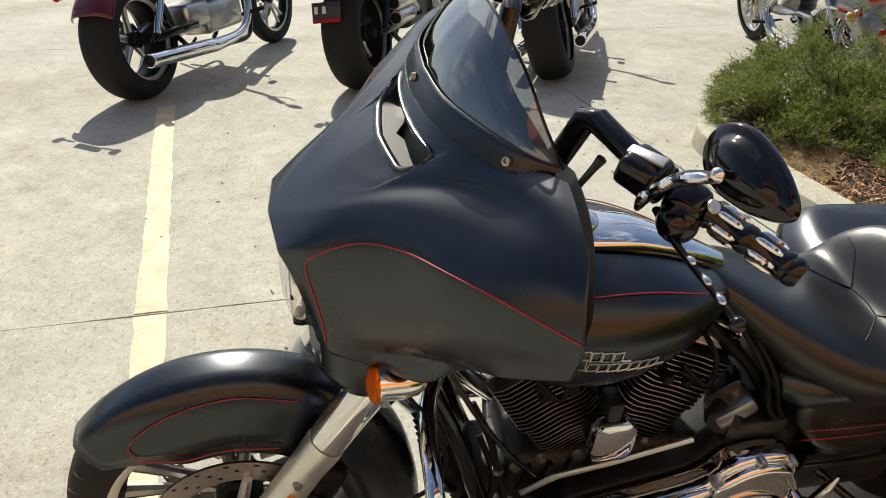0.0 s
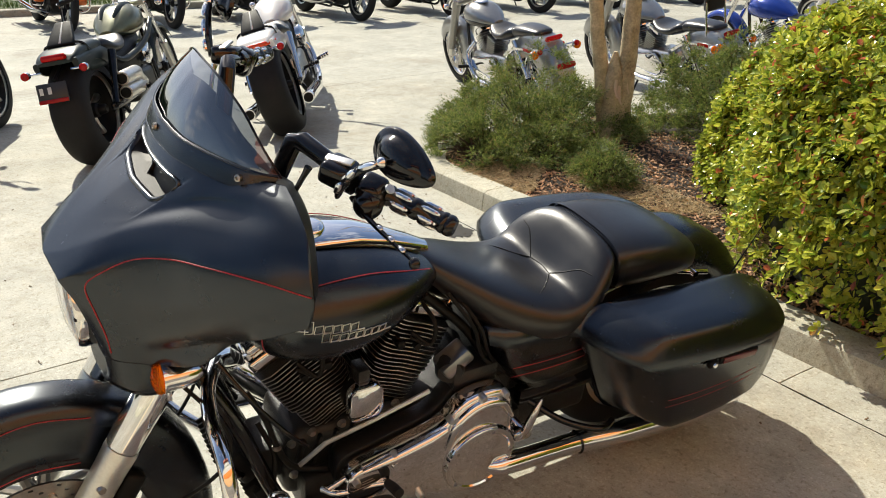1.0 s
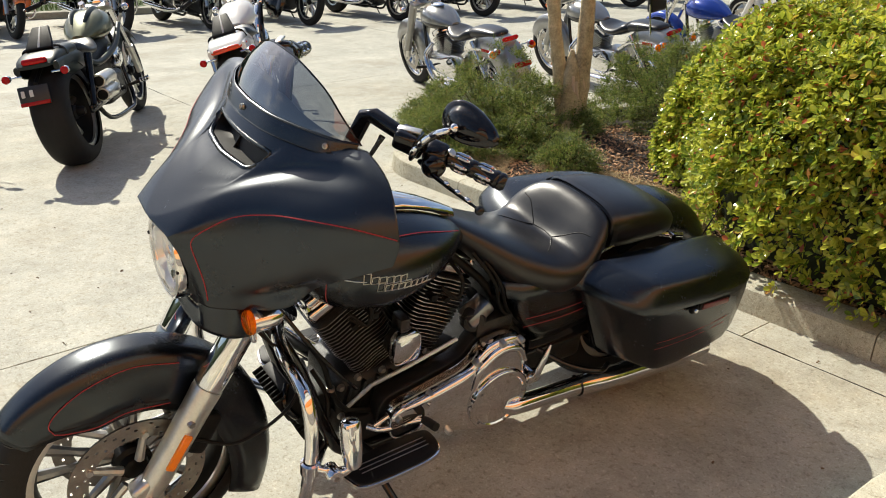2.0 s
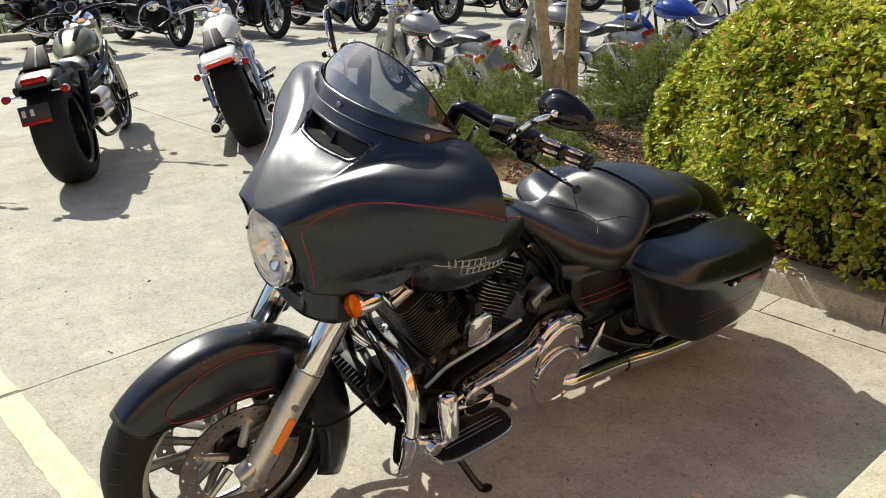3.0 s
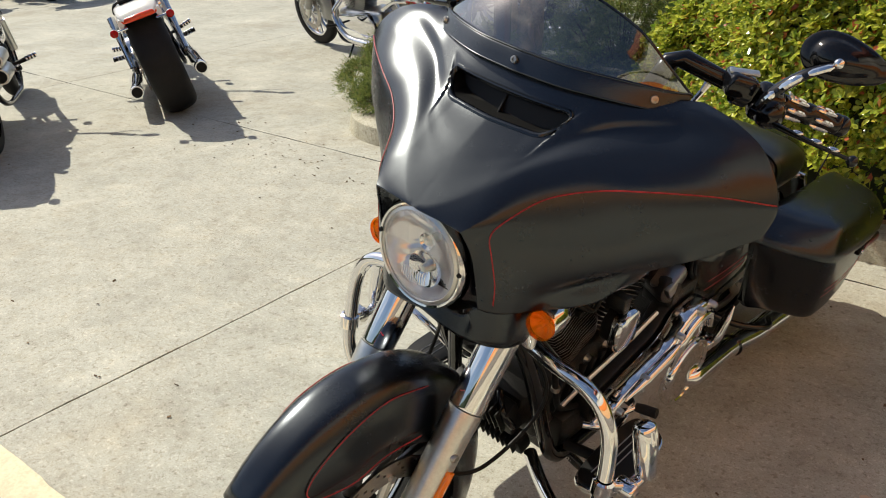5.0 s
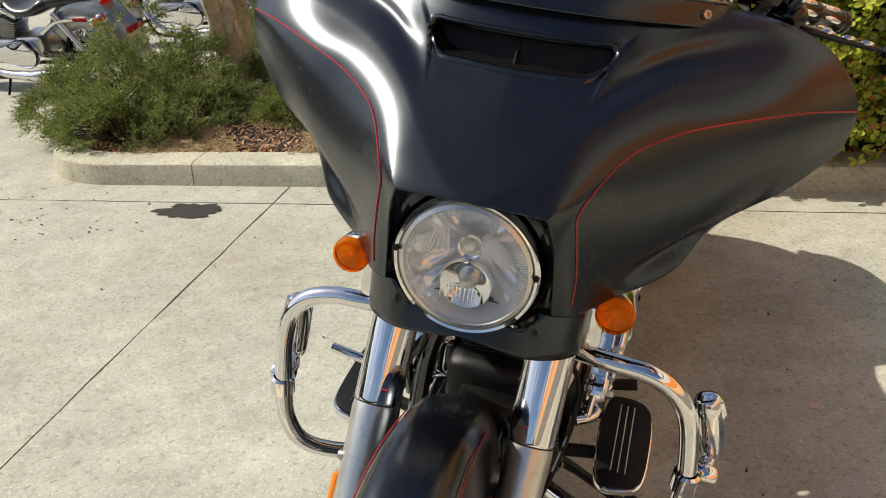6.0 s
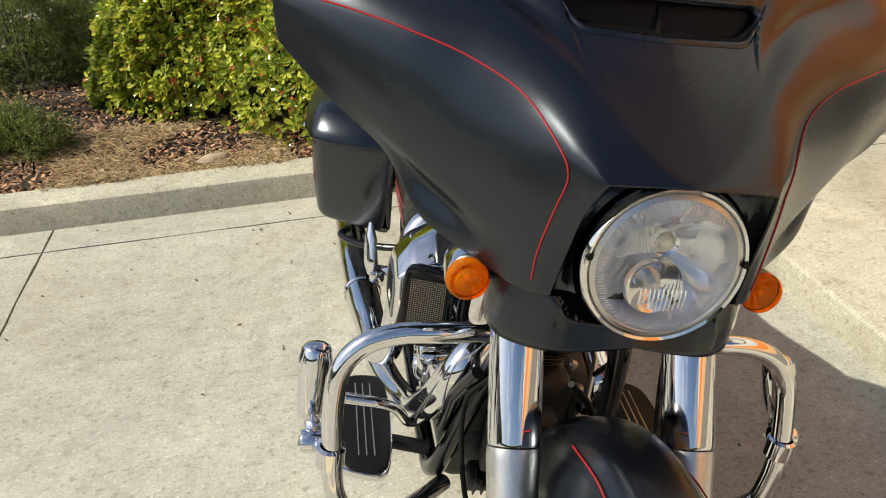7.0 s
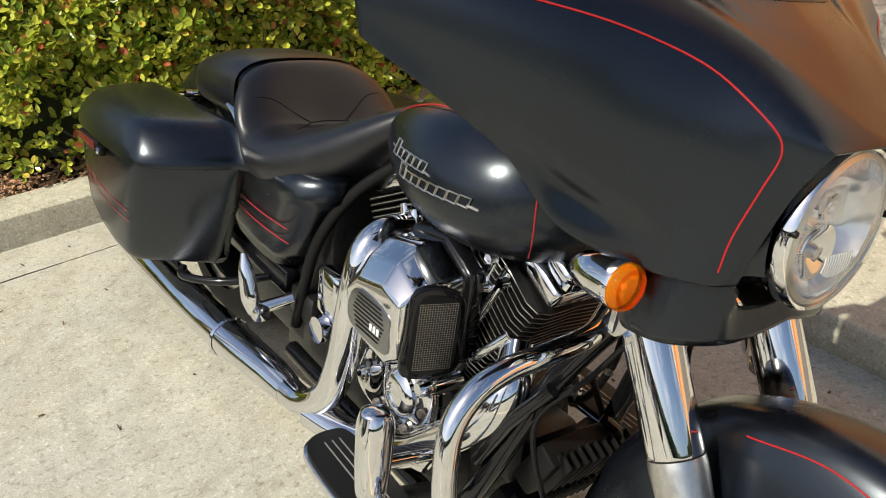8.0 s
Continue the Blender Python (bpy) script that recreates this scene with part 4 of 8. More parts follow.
# ---- handlebar with its controls
def bar_side(s):
    bar = part("handlebar", tube([(-0.330, s * 0.10, 0.99), (-0.350, s * 0.150, 1.08), (-0.376, s * 0.186, 1.180), (-0.384, s * 0.205, 1.186), (-0.425, s * 0.285, 1.158), (-0.47, s * 0.340, 1.140), (-0.548, s * 0.442, 1.112)],
                                 [0.017, 0.017, 0.017, 0.017, 0.015, 0.0125, 0.0125], 18), GLOSS, bike, "thick gloss black handlebar")
    d = (Vector((-0.548, 0.442, 1.112)) - Vector((-0.47, 0.340, 1.140))).normalized()
    ax = Vector((d.x, s * d.y, d.z))
    rot = ax.to_track_quat("Z", "Y").to_matrix().to_4x4()
    at = Matrix.Translation((-0.478, s * 0.352, 1.137)) @ rot
    prof = [(0.0, 0.0), (0.0185, 0.0)]
    for h0, h1 in ((0.004, 0.046), (0.056, 0.100)):
        prof += [(0.0185, h0), (0.0165, h0 + 0.003), (0.0165, h1 - 0.003), (0.0185, h1)]
    prof += [(0.0185, 0.106), (0.017, 0.108), (0.0185, 0.110), (0.0185, 0.118), (0.014, 0.124), (0, 0.124)]
    grip = part("grip", lathe(prof, at, 28), GLOSS, bar, "black rubber and chrome grip")
    for h0 in (0.006, 0.058):
        for i in range(6):
            a = 2 * math.pi * i / 6
            part("grip_inlay", tube([at @ Vector((0.0165 * math.cos(a), 0.0165 * math.sin(a), h0 + dz)) for dz in (0.003, 0.010, 0.030, 0.037)], [0.002, 0.0045, 0.0045, 0.002], 8), CHROME, grip)
    sw = part("switch_housing", merged(box(0.048, 0.062, 0.050, Matrix.Translation((-0.455, s * 0.335, 1.138)) @ rot @ pose(0, 0, 0, 0, 0, 20), 0.014, 3), ball((-0.44, s * 0.352, 1.128), 0.026)), GLOSS, bar)
    part("button", lathe([(0.0, 0.003), (0.008, 0.003), (0.009, 0)], Matrix.Translation((-0.470, s * 0.368, 1.158)) @ pose(0, 0, 0, s * -40, -20), 14), SATINAL, sw) if s > 0 else None
    res = part("reservoir", box(0.058, 0.052, 0.040, Matrix.Translation((-0.410, s * 0.300, 1.168)) @ rot @ pose(0, 0, 0, 90, 0, 0) @ pose(0, 0, 0, 0, 0, 0), 0.010, 3), GLOSS, bar, "black fluid reservoir")
    part("reservoir_lid", box(0.050, 0.016, 0.006, Matrix.Translation((-0.410, s * 0.302, 1.190)) @ pose(0, 0, 0, s * -12, 0, s * -52), 0.0025), SATINAL, res)
    part("clamp", lathe([(0.024, -0.014), (0.026, -0.012), (0.026, 0.012), (0.024, 0.014)], Matrix.Translation((-0.432, s * 0.298, 1.152)) @ rot, 20), GLOSS, bar)
    # lever
    part("lever", tube([(-0.425, s * 0.325, 1.128), (-0.428, s * 0.368, 1.118), (-0.438, s * 0.430, 1.107), (-0.450, s * 0.494, 1.098)], [0.009, 0.0085, 0.0065, 0.0045], 12, 5, flat=0.6), GLOSS, bar)
    for t in (0.42, 0.62, 0.80):
        q = Vector((-0.425, s * 0.340, 1.122)).lerp(Vector((-0.450, s * 0.498, 1.098)), t)
        part("lever_inlay", ball(q + Vector((0.002, s * 0.002, 0.0045)), 0.0075, 0.7, 1.4, 0.5, 12, 8), CHROME, bar)
    part("lever_ball", ball((-0.450, s * 0.500, 1.097), 0.0095, u=14), GLOSS, bar)
    part("adjuster", tube([(-0.372, s * 0.262, 1.165), (-0.366, s * 0.258, 1.150), (-0.352, s * 0.240, 1.105)], [0.007, 0.005, 0.0045], 8), CHROME, bar)
    # mirror on a curved slotted stem
    stem = spline([(-0.389, s * 0.345, 1.152), (-0.392, s * 0.368, 1.186), (-0.402, s * 0.400, 1.220), (-0.418, s * 0.436, 1.243)], 6)
    mir = part("mirror", tube(stem, [0.010, 0.012, 0.011, 0.008], 10, flat=0.55), GLOSS, bar, "teardrop gloss black mirror on a slotted stem")
    for t0, t1 in ((0.05, 0.30), (0.36, 0.63), (0.68, 0.92)):
        a_, b_ = (stem[int(round(t * (len(stem) - 1)))] + Vector((0.0085, s * 0.005, 0.0035)) for t in (t0, t1))
        part("stem_inlay", tube([a_, a_.lerp(b_, 0.2), a_.lerp(b_, 0.8), b_], [0.003, 0.0058, 0.0058, 0.003], 8), CHROME, mir)
    part("stem_bolt", ball((-0.417, s * 0.437, 1.246), 0.0085), CHROME, mir)
    # the shell: broad at its inner end, running to a point outside, ribbed back turned ahead, glass turned to the rider
    c = Vector((-0.455, s * 0.430, 1.243))
    longd = Vector((-0.020, s * 0.111, -0.012)).normalized()
    nrm = Vector((0.86, s * 0.10, 0.30))
    nrm = (nrm - longd * nrm.dot(longd)).normalized()
    wid = nrm.cross(longd) * s

    def outline(k, depth, n=40):
        ring = []
        for i in range(n):
            a = 2 * math.pi * i / n
            u, v = math.cos(a), math.sin(a)
            ring.append(c + longd * (u * (0.076 if u > 0 else 0.066) * k) + wid * (v * 0.037 * k * (1 - 0.26 * u)) + nrm * depth)
        return ring
    part("mirror_shell", loft([outline(*q) for q in ((0.93, -0.006), (0.99, -0.005), (1.0, -0.001), (0.985, 0.004), (0.92, 0.007), (0.78, 0.008), (0.70, 0.010), (0.62, 0.017), (0.48, 0.022), (0.28, 0.025), (0.04, 0.026))]), GLOSS, mir)
    part("mirror_glass", loft([outline(0.92, -0.0065), outline(0.2, -0.0068)]), CHROME, mir)


bar_side(1)
bar_side(-1)


# ---- tank, console and badges
def body_loft(secs, p=2.6, n=40, spread=5):
    """A smooth body through sections (x, top, bottom, half width, drop of the widest line)."""
    keys = spline([(x, t, b) for x, t, b, w, p_ in secs], spread)
    wide = spline([(x, w, p_) for x, t, b, w, p_ in secs], spread)
    rings = []
    for q, r in zip(keys, wide):
        zc = q.z + (q.y - q.z) * r.z
        ring = []
        for i in range(n):
            a = 2 * math.pi * i / n
            u, v = math.cos(a), math.sin(a)
            yy = math.copysign(abs(u) ** (2 / p), u) * r.y
            h = (q.y - zc) if v > 0 else (zc - q.z)
            ring.append(Vector((q.x, yy, zc + math.copysign(abs(v) ** (2 / p), v) * h)))
        rings.append(ring)
    return rings


TANK = [(-0.285, 0.790, 0.720, 0.060, 0.5), (-0.315, 0.828, 0.675, 0.130, 0.48), (-0.37, 0.858, 0.640, 0.182, 0.45), (-0.45, 0.868, 0.628, 0.203, 0.42), (-0.54, 0.858, 0.636, 0.198, 0.42),
        (-0.63, 0.832, 0.660, 0.170, 0.45), (-0.71, 0.796, 0.695, 0.122, 0.5), (-0.775, 0.760, 0.712, 0.062, 0.5)]
tank = part("fuel_tank", loft(body_loft(TANK, 2.35, 48)), SATIN, bike)


def tank_at(x, v, s=1, lift=0.001):
    """A point on the tank's side at x; v from -1 (lower edge) through 0 (widest) to 1 (top)."""
    keys = spline([(q[0], q[1], q[2]) for q in TANK], 10)
    wide = spline([(q[0], q[3], q[4]) for q in TANK], 10)
    i = min(range(len(keys)), key=lambda k: abs(keys[k].x - x))
    q, r = keys[i], wide[i]
    zc = q.z + (q.y - q.z) * r.z
    a = v * math.pi / 2
    h = (q.y - zc) if v > 0 else (zc - q.z)
    p = 2 / 2.35
    return Vector((x, s * (abs(math.cos(a)) ** p * r.y + lift), zc + math.copysign(abs(math.sin(a)) ** p, a) * h + (lift if v > 0.3 else 0)))


def tank_xz(x, z, s=1, lift=0.0015):
    """The point on the tank's side at x and height z; the far side reads the other way."""
    x = x if s > 0 else -0.955 - x
    keys = spline([(q[0], q[1], q[2]) for q in TANK], 12)
    wide = spline([(q[0], q[3], q[4]) for q in TANK], 12)
    i = min(range(len(keys)), key=lambda k: abs(keys[k].x - x))
    q, r = keys[i], wide[i]
    zc = q.z + (q.y - q.z) * r.z
    h = (q.y - zc) if z > zc else (zc - q.z)
    return Vector((x, s * (r.y * max(0, 1 - abs((z - zc) / h) ** 2.35) ** (1 / 2.35) + lift), z))


for s in (1, -1):
    pts = [tank_at(x, v, s, 0.002) for x, v in ((-0.335, 0.38), (-0.40, 0.50), (-0.48, 0.54), (-0.57, 0.55), (-0.66, 0.50), (-0.735, 0.40))]
    part("pinstripe", tube(pts, 0.0012, 6, 6), RED, tank, "red pinstripe")
    pts = [tank_at(x, v, s, 0.002) for x, v in ((-0.335, 0.38), (-0.322, 0.10), (-0.325, -0.25), (-0.345, -0.55))]
    part("pinstripe", tube(pts, 0.0012, 6, 6), RED, tank, "red pinstripe")
    # name badge: two slanted rows of raised metal strokes
    badge = part("badge", tube([tank_xz(x, z, s) for x, z in (((-0.352, 0.772), (-0.375, 0.769), (-0.40, 0.766)) if s > 0 else ((-0.335, 0.756), (-0.345, 0.757), (-0.355, 0.757)))], 0.0014, 6), BADGE, tank, "raised silver metal badge strokes")
    for xa, xb, za, zb, k, hh in (((-0.392, -0.505, 0.766, 0.752, 6, 0.017), (-0.425, -0.572, 0.742, 0.726, 8, 0.016)) if s > 0 else ((-0.352, -0.462, 0.752, 0.757, 6, 0.017), (-0.388, -0.560, 0.729, 0.740, 8, 0.016))):
        for i in range(k):
            t0, t1 = i / k, (i + 0.86) / k
            x0, x1 = xa + (xb - xa) * t0, xa + (xb - xa) * t1
            z0 = za + (zb - za) * t0 - hh * 0.25
            tall = hh * (1.35 if i == 0 else 0.9)
            lean = 0.004
            ring = [(x0, z0), (x1, z0), (x1 - lean, z0 + tall), (x0 - lean, z0 + tall)]
            part("badge_stroke", tube([tank_xz(*p, s) for p in ring], 0.0016, 5, 0, True), BADGE, badge)
        part("badge_stroke", tube([tank_xz(xb + 0.004, zb - 0.002, s), tank_xz(xb - 0.014, zb - 0.004, s)], 0.0018, 6), BADGE, badge)

# chrome console along the tank's ridge, with the filler cap
rings = []
for x, z, w in ((-0.40, 0.868, 0.030), (-0.43, 0.874, 0.052), (-0.50, 0.874, 0.056), (-0.58, 0.862, 0.050), (-0.66, 0.834, 0.040), (-0.72, 0.806, 0.030), (-0.765, 0.782, 0.020)):
    rings.append([Vector((x, w * math.cos(a), z - 0.012 + 0.022 * max(0, math.sin(a)) ** 0.7 - (0.02 if math.sin(a) < 0 else 0))) for a in (2 * math.pi * i / 24 for i in range(24))])
console = part("tank_console", loft(rings), CHROME, bike, "long chrome tank console")
part("filler_cap", lathe([(0.036, -0.004), (0.036, 0.008), (0.033, 0.013), (0.024, 0.017), (0, 0.019)], pose(-0.475, 0, 0.880), 32), CHROME, console)
part("console_lip", tube([(-0.43, 0.05, 0.868), (-0.50, 0.057, 0.866), (-0.58, 0.051, 0.854), (-0.66, 0.041, 0.826), (-0.74, 0.026, 0.790)], 0.003, 8, 4), MATTE, console)

# ---- seat and pillion
SEAT = [(-0.725, 0.786, 0.745, 0.045, 0.45), (-0.76, 0.776, 0.700, 0.080, 0.45), (-0.84, 0.742, 0.618, 0.130, 0.42), (-0.93, 0.700, 0.545, 0.172, 0.44), (-1.02, 0.668, 0.512, 0.196, 0.46),
        (-1.09, 0.654, 0.508, 0.203, 0.50), (-1.13, 0.656, 0.512, 0.202, 0.55), (-1.175, 0.700, 0.538, 0.192, 0.56), (-1.21, 0.732, 0.555, 0.176, 0.58), (-1.24, 0.742, 0.59, 0.152, 0.6), (-1.255, 0.728, 0.62, 0.13, 0.6)]
rings = body_loft(SEAT, 2.5, 48)
for ring in rings:           # the rider's dish: a hollow across the middle, its rim raised at the back
    for q in ring:
        if q.z > 0.61:
            d = math.exp(-((q.x + 1.09) / 0.085) ** 2) * math.exp(-(q.y / 0.12) ** 2)
            rim = math.exp(-((q.x + 1.17) / 0.055) ** 2) * (abs(q.y) / 0.19) ** 2
            q.z += -0.022 * d + 0.016 * rim


def skin_z(rings_, x, y):
    """The height of a lofted body's upper skin."""
    k = max(range(len(rings_) - 1), key=lambda i: (rings_[i][0].x >= x, i))
    tops = []
    for ring in (rings_[k], rings_[k + 1]):
        up = sorted(((q.y, q.z) for q in ring if q.z >= (min(p.z for p in ring) + max(p.z for p in ring)) / 2))
        tops.append(float(np.interp(y, [p[0] for p in up], [p[1] for p in up])))
    t = (rings_[k][0].x - x) / max(1e-6, rings_[k][0].x - rings_[k + 1][0].x)
    return tops[0] + (tops[1] - tops[0]) * min(1, max(0, t))


seat = part("seat", loft(rings), LEATHER, bike, "smooth black vinyl bucket seat")
for line in (((-0.985, 0.160), (-1.05, 0.112), (-1.09, 0.076), (-1.122, 0.042)), ((-1.122, 0.042), (-1.127, 0.0), (-1.122, -0.042)), ((-0.985, -0.160), (-1.05, -0.112), (-1.09, -0.076), (-1.122, -0.042)),
             ((-1.122, 0.042), (-1.140, 0.072), (-1.160, 0.112), (-1.168, 0.150)), ((-1.122, -0.042), (-1.140, -0.072), (-1.160, -0.112), (-1.168, -0.150))):
    part("seam", tube([(x, y, skin_z(rings, x, y)) for x, y in line], 0.0014, 6, 5), MATTE, seat)
PILL = [(-1.25, 0.728, 0.60, 0.140, 0.6), (-1.265, 0.741, 0.59, 0.155, 0.58), (-1.33, 0.741, 0.58, 0.160, 0.55), (-1.42, 0.728, 0.575, 0.156, 0.55), (-1.50, 0.704, 0.57, 0.146, 0.55), (-1.565, 0.672, 0.57, 0.122, 0.5), (-1.60, 0.635, 0.575, 0.085, 0.5)]
rings = body_loft(PILL, 2.9, 48)
pillion = part("pillion", loft(rings), LEATHER, bike, "black vinyl pillion pad")
part("pillion_strap", loft([[Vector((x, q.y * 1.012, 0.60 + (q.z - 0.60) * 1.03)) for q in body_loft(PILL, 2.9, 48)[9]] for x in (-1.272, -1.250)], caps=False), LEATHER, pillion)

# ---- rear fender, tail lamp and number plate
RFR = fender_shell(RX, AZ, lambda t: 0.375 + 0.03 * t, lambda t: 0.115, lambda t: 0.10, 60, 205, 36, 16)
rf = part("rear_fender", loft(RFR, closed=False), SATIN, bike)
rf.modifiers.new("skin", "SOLIDIFY").thickness = 0.003
part("tail_lamp", box(0.05, 0.13, 0.05, pose(RX - 0.385, 0, AZ + 0.02, 0, 20), 0.018, 3), REDLENS, bike, "red tail lamp")
part("dock_hardware", merged(tube([(-1.50, 0.125, 0.600), (-1.56, 0.130, 0.585), (-1.62, 0.130, 0.570)], 0.008, 10), tube([(-1.555, 0.105, 0.588), (-1.555, 0.150, 0.588)], 0.010, 10)), CHROME, bike)
part("dock_hardware", merged(tube([(-1.50, -0.135, 0.605), (-1.56, -0.140, 0.590), (-1.62, -0.140, 0.575)], 0.008, 10), tube([(-1.535, -0.115, 0.592), (-1.535, -0.160, 0.592)], 0.010, 10)), CHROME, bike)
part("aerial", tube([(-1.70, 0.14, 0.52), (-1.74, 0.145, 0.61), (-1.78, 0.15, 0.70)], [0.004, 0.002, 0.001], 8, 4), MATTE, bike)


# ---- side covers under the seat
def side_cover(s):
    rows = []
    for z, x0, x1, y in ((0.615, -0.86, -1.20, 0.165), (0.585, -0.845, -1.215, 0.186), (0.560, -0.85, -1.22, 0.190), (0.530, -0.875, -1.225, 0.176), (0.47, -0.91, -1.23, 0.172), (0.40, -0.97, -1.23, 0.160), (0.36, -1.00, -1.23, 0.145)):
        rows.append([Vector((x0 + (x1 - x0) * i / 12, s * (y - 0.07 * (1 - i / 3) ** 2 * (i < 3)), z - 0.010 * math.sin(math.pi * i / 12))) for i in range(13)])
    c = part("side_cover", loft(rows, closed=False), SATIN, bike)
    c.modifiers.new("skin", "SOLIDIFY").thickness = 0.004
    for z, y in ((0.478, 0.1745), (0.447, 0.1705)):
        part("pinstripe", tube([(x, s * (y + 0.002), z - 0.008 * math.sin(math.pi * (x + 0.95) / -0.28)) for x in (-0.945, -0.99, -1.05, -1.12, -1.20)], 0.0012, 6, 4), RED, c, "red pinstripe")


side_cover(1)
side_cover(-1)


# ---- saddlebags
def saddlebag(s):
    def sec(x, z0, z1, yo, yi=0.185, soft=0.045, lean=0.0, n=40, p=9.0):
        c = Vector((x, s * (yo + yi) / 2, (z0 + z1) / 2))
        ring = []
        for q in egg(c, (yo - yi) / 2, (z1 - z0) / 2, n, p):
            f = (q.z - z0) / (z1 - z0)
            ring.append(Vector((q.x + lean * (1 - f), q.y + (-s * 0.030 * max(0, 1 - f) ** 1.5 if (q.y - c.y) * s > 0 else 0), q.z)))
        return ring
    # body: the front face rakes back towards the bottom
    secs = []
    for x, z0, z1, yo, lean in ((-1.122, 0.285, 0.545, 0.205, -0.125), (-1.130, 0.268, 0.547, 0.222, -0.128), (-1.215, 0.258, 0.548, 0.362, -0.130), (-1.232, 0.256, 0.548, 0.378, -0.128), (-1.26, 0.254, 0.546, 0.385, -0.120), (-1.36, 0.256, 0.540, 0.390, -0.095),
                                (-1.50, 0.260, 0.528, 0.387, -0.06), (-1.64, 0.266, 0.515, 0.374, -0.04), (-1.71, 0.272, 0.508, 0.352, -0.03), (-1.735, 0.285, 0.500, 0.325, -0.02)):
        secs.append(sec(x, z0, z1, yo, lean=lean))
    bag = part("saddlebag", loft(secs), SATIN, bike, "hard satin black saddlebag")
    # lid: a soft-edged cap, steep outside, raked in front and falling away behind
    plan_ = [(-1.108, 0.182), (-1.106, 0.215), (-1.128, 0.300), (-1.168, 0.372), (-1.215, 0.396), (-1.33, 0.402), (-1.48, 0.401), (-1.62, 0.386), (-1.715, 0.350), (-1.765, 0.290), (-1.775, 0.225), (-1.772, 0.180), (-1.45, 0.176)]
    plan_ = rounded(plan_, 5)
    lid = []
    for f, fi, si, ri, ii in ((-0.05, 0.006, 0.006, 0.006, 0.004), (0, 0.0, 0.0, 0.0, 0.0), (0.14, 0.0, 0.0, 0.002, 0.0), (0.34, 0.010, 0.006, 0.016, 0.0), (0.56, 0.026, 0.013, 0.040, 0.001), (0.74, 0.044, 0.021, 0.068, 0.003), (0.87, 0.062, 0.030, 0.098, 0.007),
                              (0.945, 0.082, 0.043, 0.130, 0.014), (0.985, 0.108, 0.062, 0.170, 0.024), (1.02, 0.160, 0.085, 0.240, 0.036), (1.04, 0.240, 0.100, 0.320, 0.050)):
        ring = []
        for x, y in plan_:
            ax_ = (-1.106 - x) / 0.669
            by_ = (y - 0.176) / 0.226
            x1 = -1.106 - fi - ax_ * (0.669 - fi - ri)
            ring.append(Vector((x1, s * (0.176 + ii + by_ * (0.226 - si - ii)), 0.553 - 0.072 * (-1.106 - x1) + 0.084 * f)))
        lid.append(ring)
    part("bag_lid", loft(lid), SATIN, bag)
    part("lid_seal", loft([[Vector((q.x, q.y, q.z - 0.006 * k)) for q in sec(x, z - 0.002, z + 0.006, yo, 0.183)] for x, z, yo, k in ((-1.14, 0.548, 0.305, 0), (-1.20, 0.547, 0.365, 0), (-1.26, 0.545, 0.385, 0), (-1.40, 0.538, 0.391, 0), (-1.60, 0.520, 0.383, 0), (-1.72, 0.508, 0.348, 0))]), MATTE, bag)
    lat = part("bag_latch", merged(box(0.030, 0.016, 0.020, pose(-1.395, s * 0.398, 0.512), 0.005), box(0.14, 0.010, 0.026, pose(-1.49, s * 0.396, 0.508, 0, -4), 0.005)), MATTE, bag, "black latch with a red reflector")
    part("latch_reflector", box(0.120, 0.004, 0.018, pose(-1.49, s * 0.4025, 0.508, 0, -4), 0.002), shade("dull_red_reflector", (0.10, 0.012, 0.012), rough=0.3, var=0.2), lat)
    part("latch_key", lathe([(0, 0.004), (0.006, 0.004), (0.007, 0)], pose(-1.395, s * 0.406, 0.512) @ (YAX if s > 0 else pose(0, 0, 0, 90)), 14), CHROME, lat)
    for z in (0.405, 0.380):
        part("pinstripe", tube([(x, s * (y - (0.405 - z) * 0.12), z - (x + 1.25) * -0.015) for x, y in ((-1.300, 0.3745), (-1.36, 0.3785), (-1.45, 0.3795), (-1.56, 0.3745), (-1.63, 0.367))], 0.0006, 6, 5), RED, bag, "red pinstripe")
    part("bag_guard", tube([(-1.02, s * 0.17, 0.34), (-1.08, s * 0.25, 0.315), (-1.16, s * 0.30, 0.30), (-1.22, s * 0.28, 0.29)], 0.009, 10, 5), GLOSS, bike)
    part("bag_rail", tube([(-1.125, s * 0.196, 0.575), (-1.150, s * 0.186, 0.615), (-1.195, s * 0.180, 0.640), (-1.245, s * 0.178, 0.648)], [0.005, 0.011, 0.009, 0.004], 10, 4, flat=0.5), CHROME, bike)


saddlebag(1)
saddlebag(-1)

# ---- engine: crankcase, two finned cylinders, covers
case = part("crankcase", box(0.42, 0.20, 0.17, pose(-0.60, 0, 0.315), 0.03, 3), WRINKLE, bike, "black engine case")
part("inner_case", box(0.30, 0.22, 0.13, pose(-0.86, 0, 0.34), 0.03, 3), WRINKLE, case)
part("sump", box(0.20, 0.19, 0.10, pose(-0.48, 0, 0.25), 0.03, 3), WRINKLE, case)


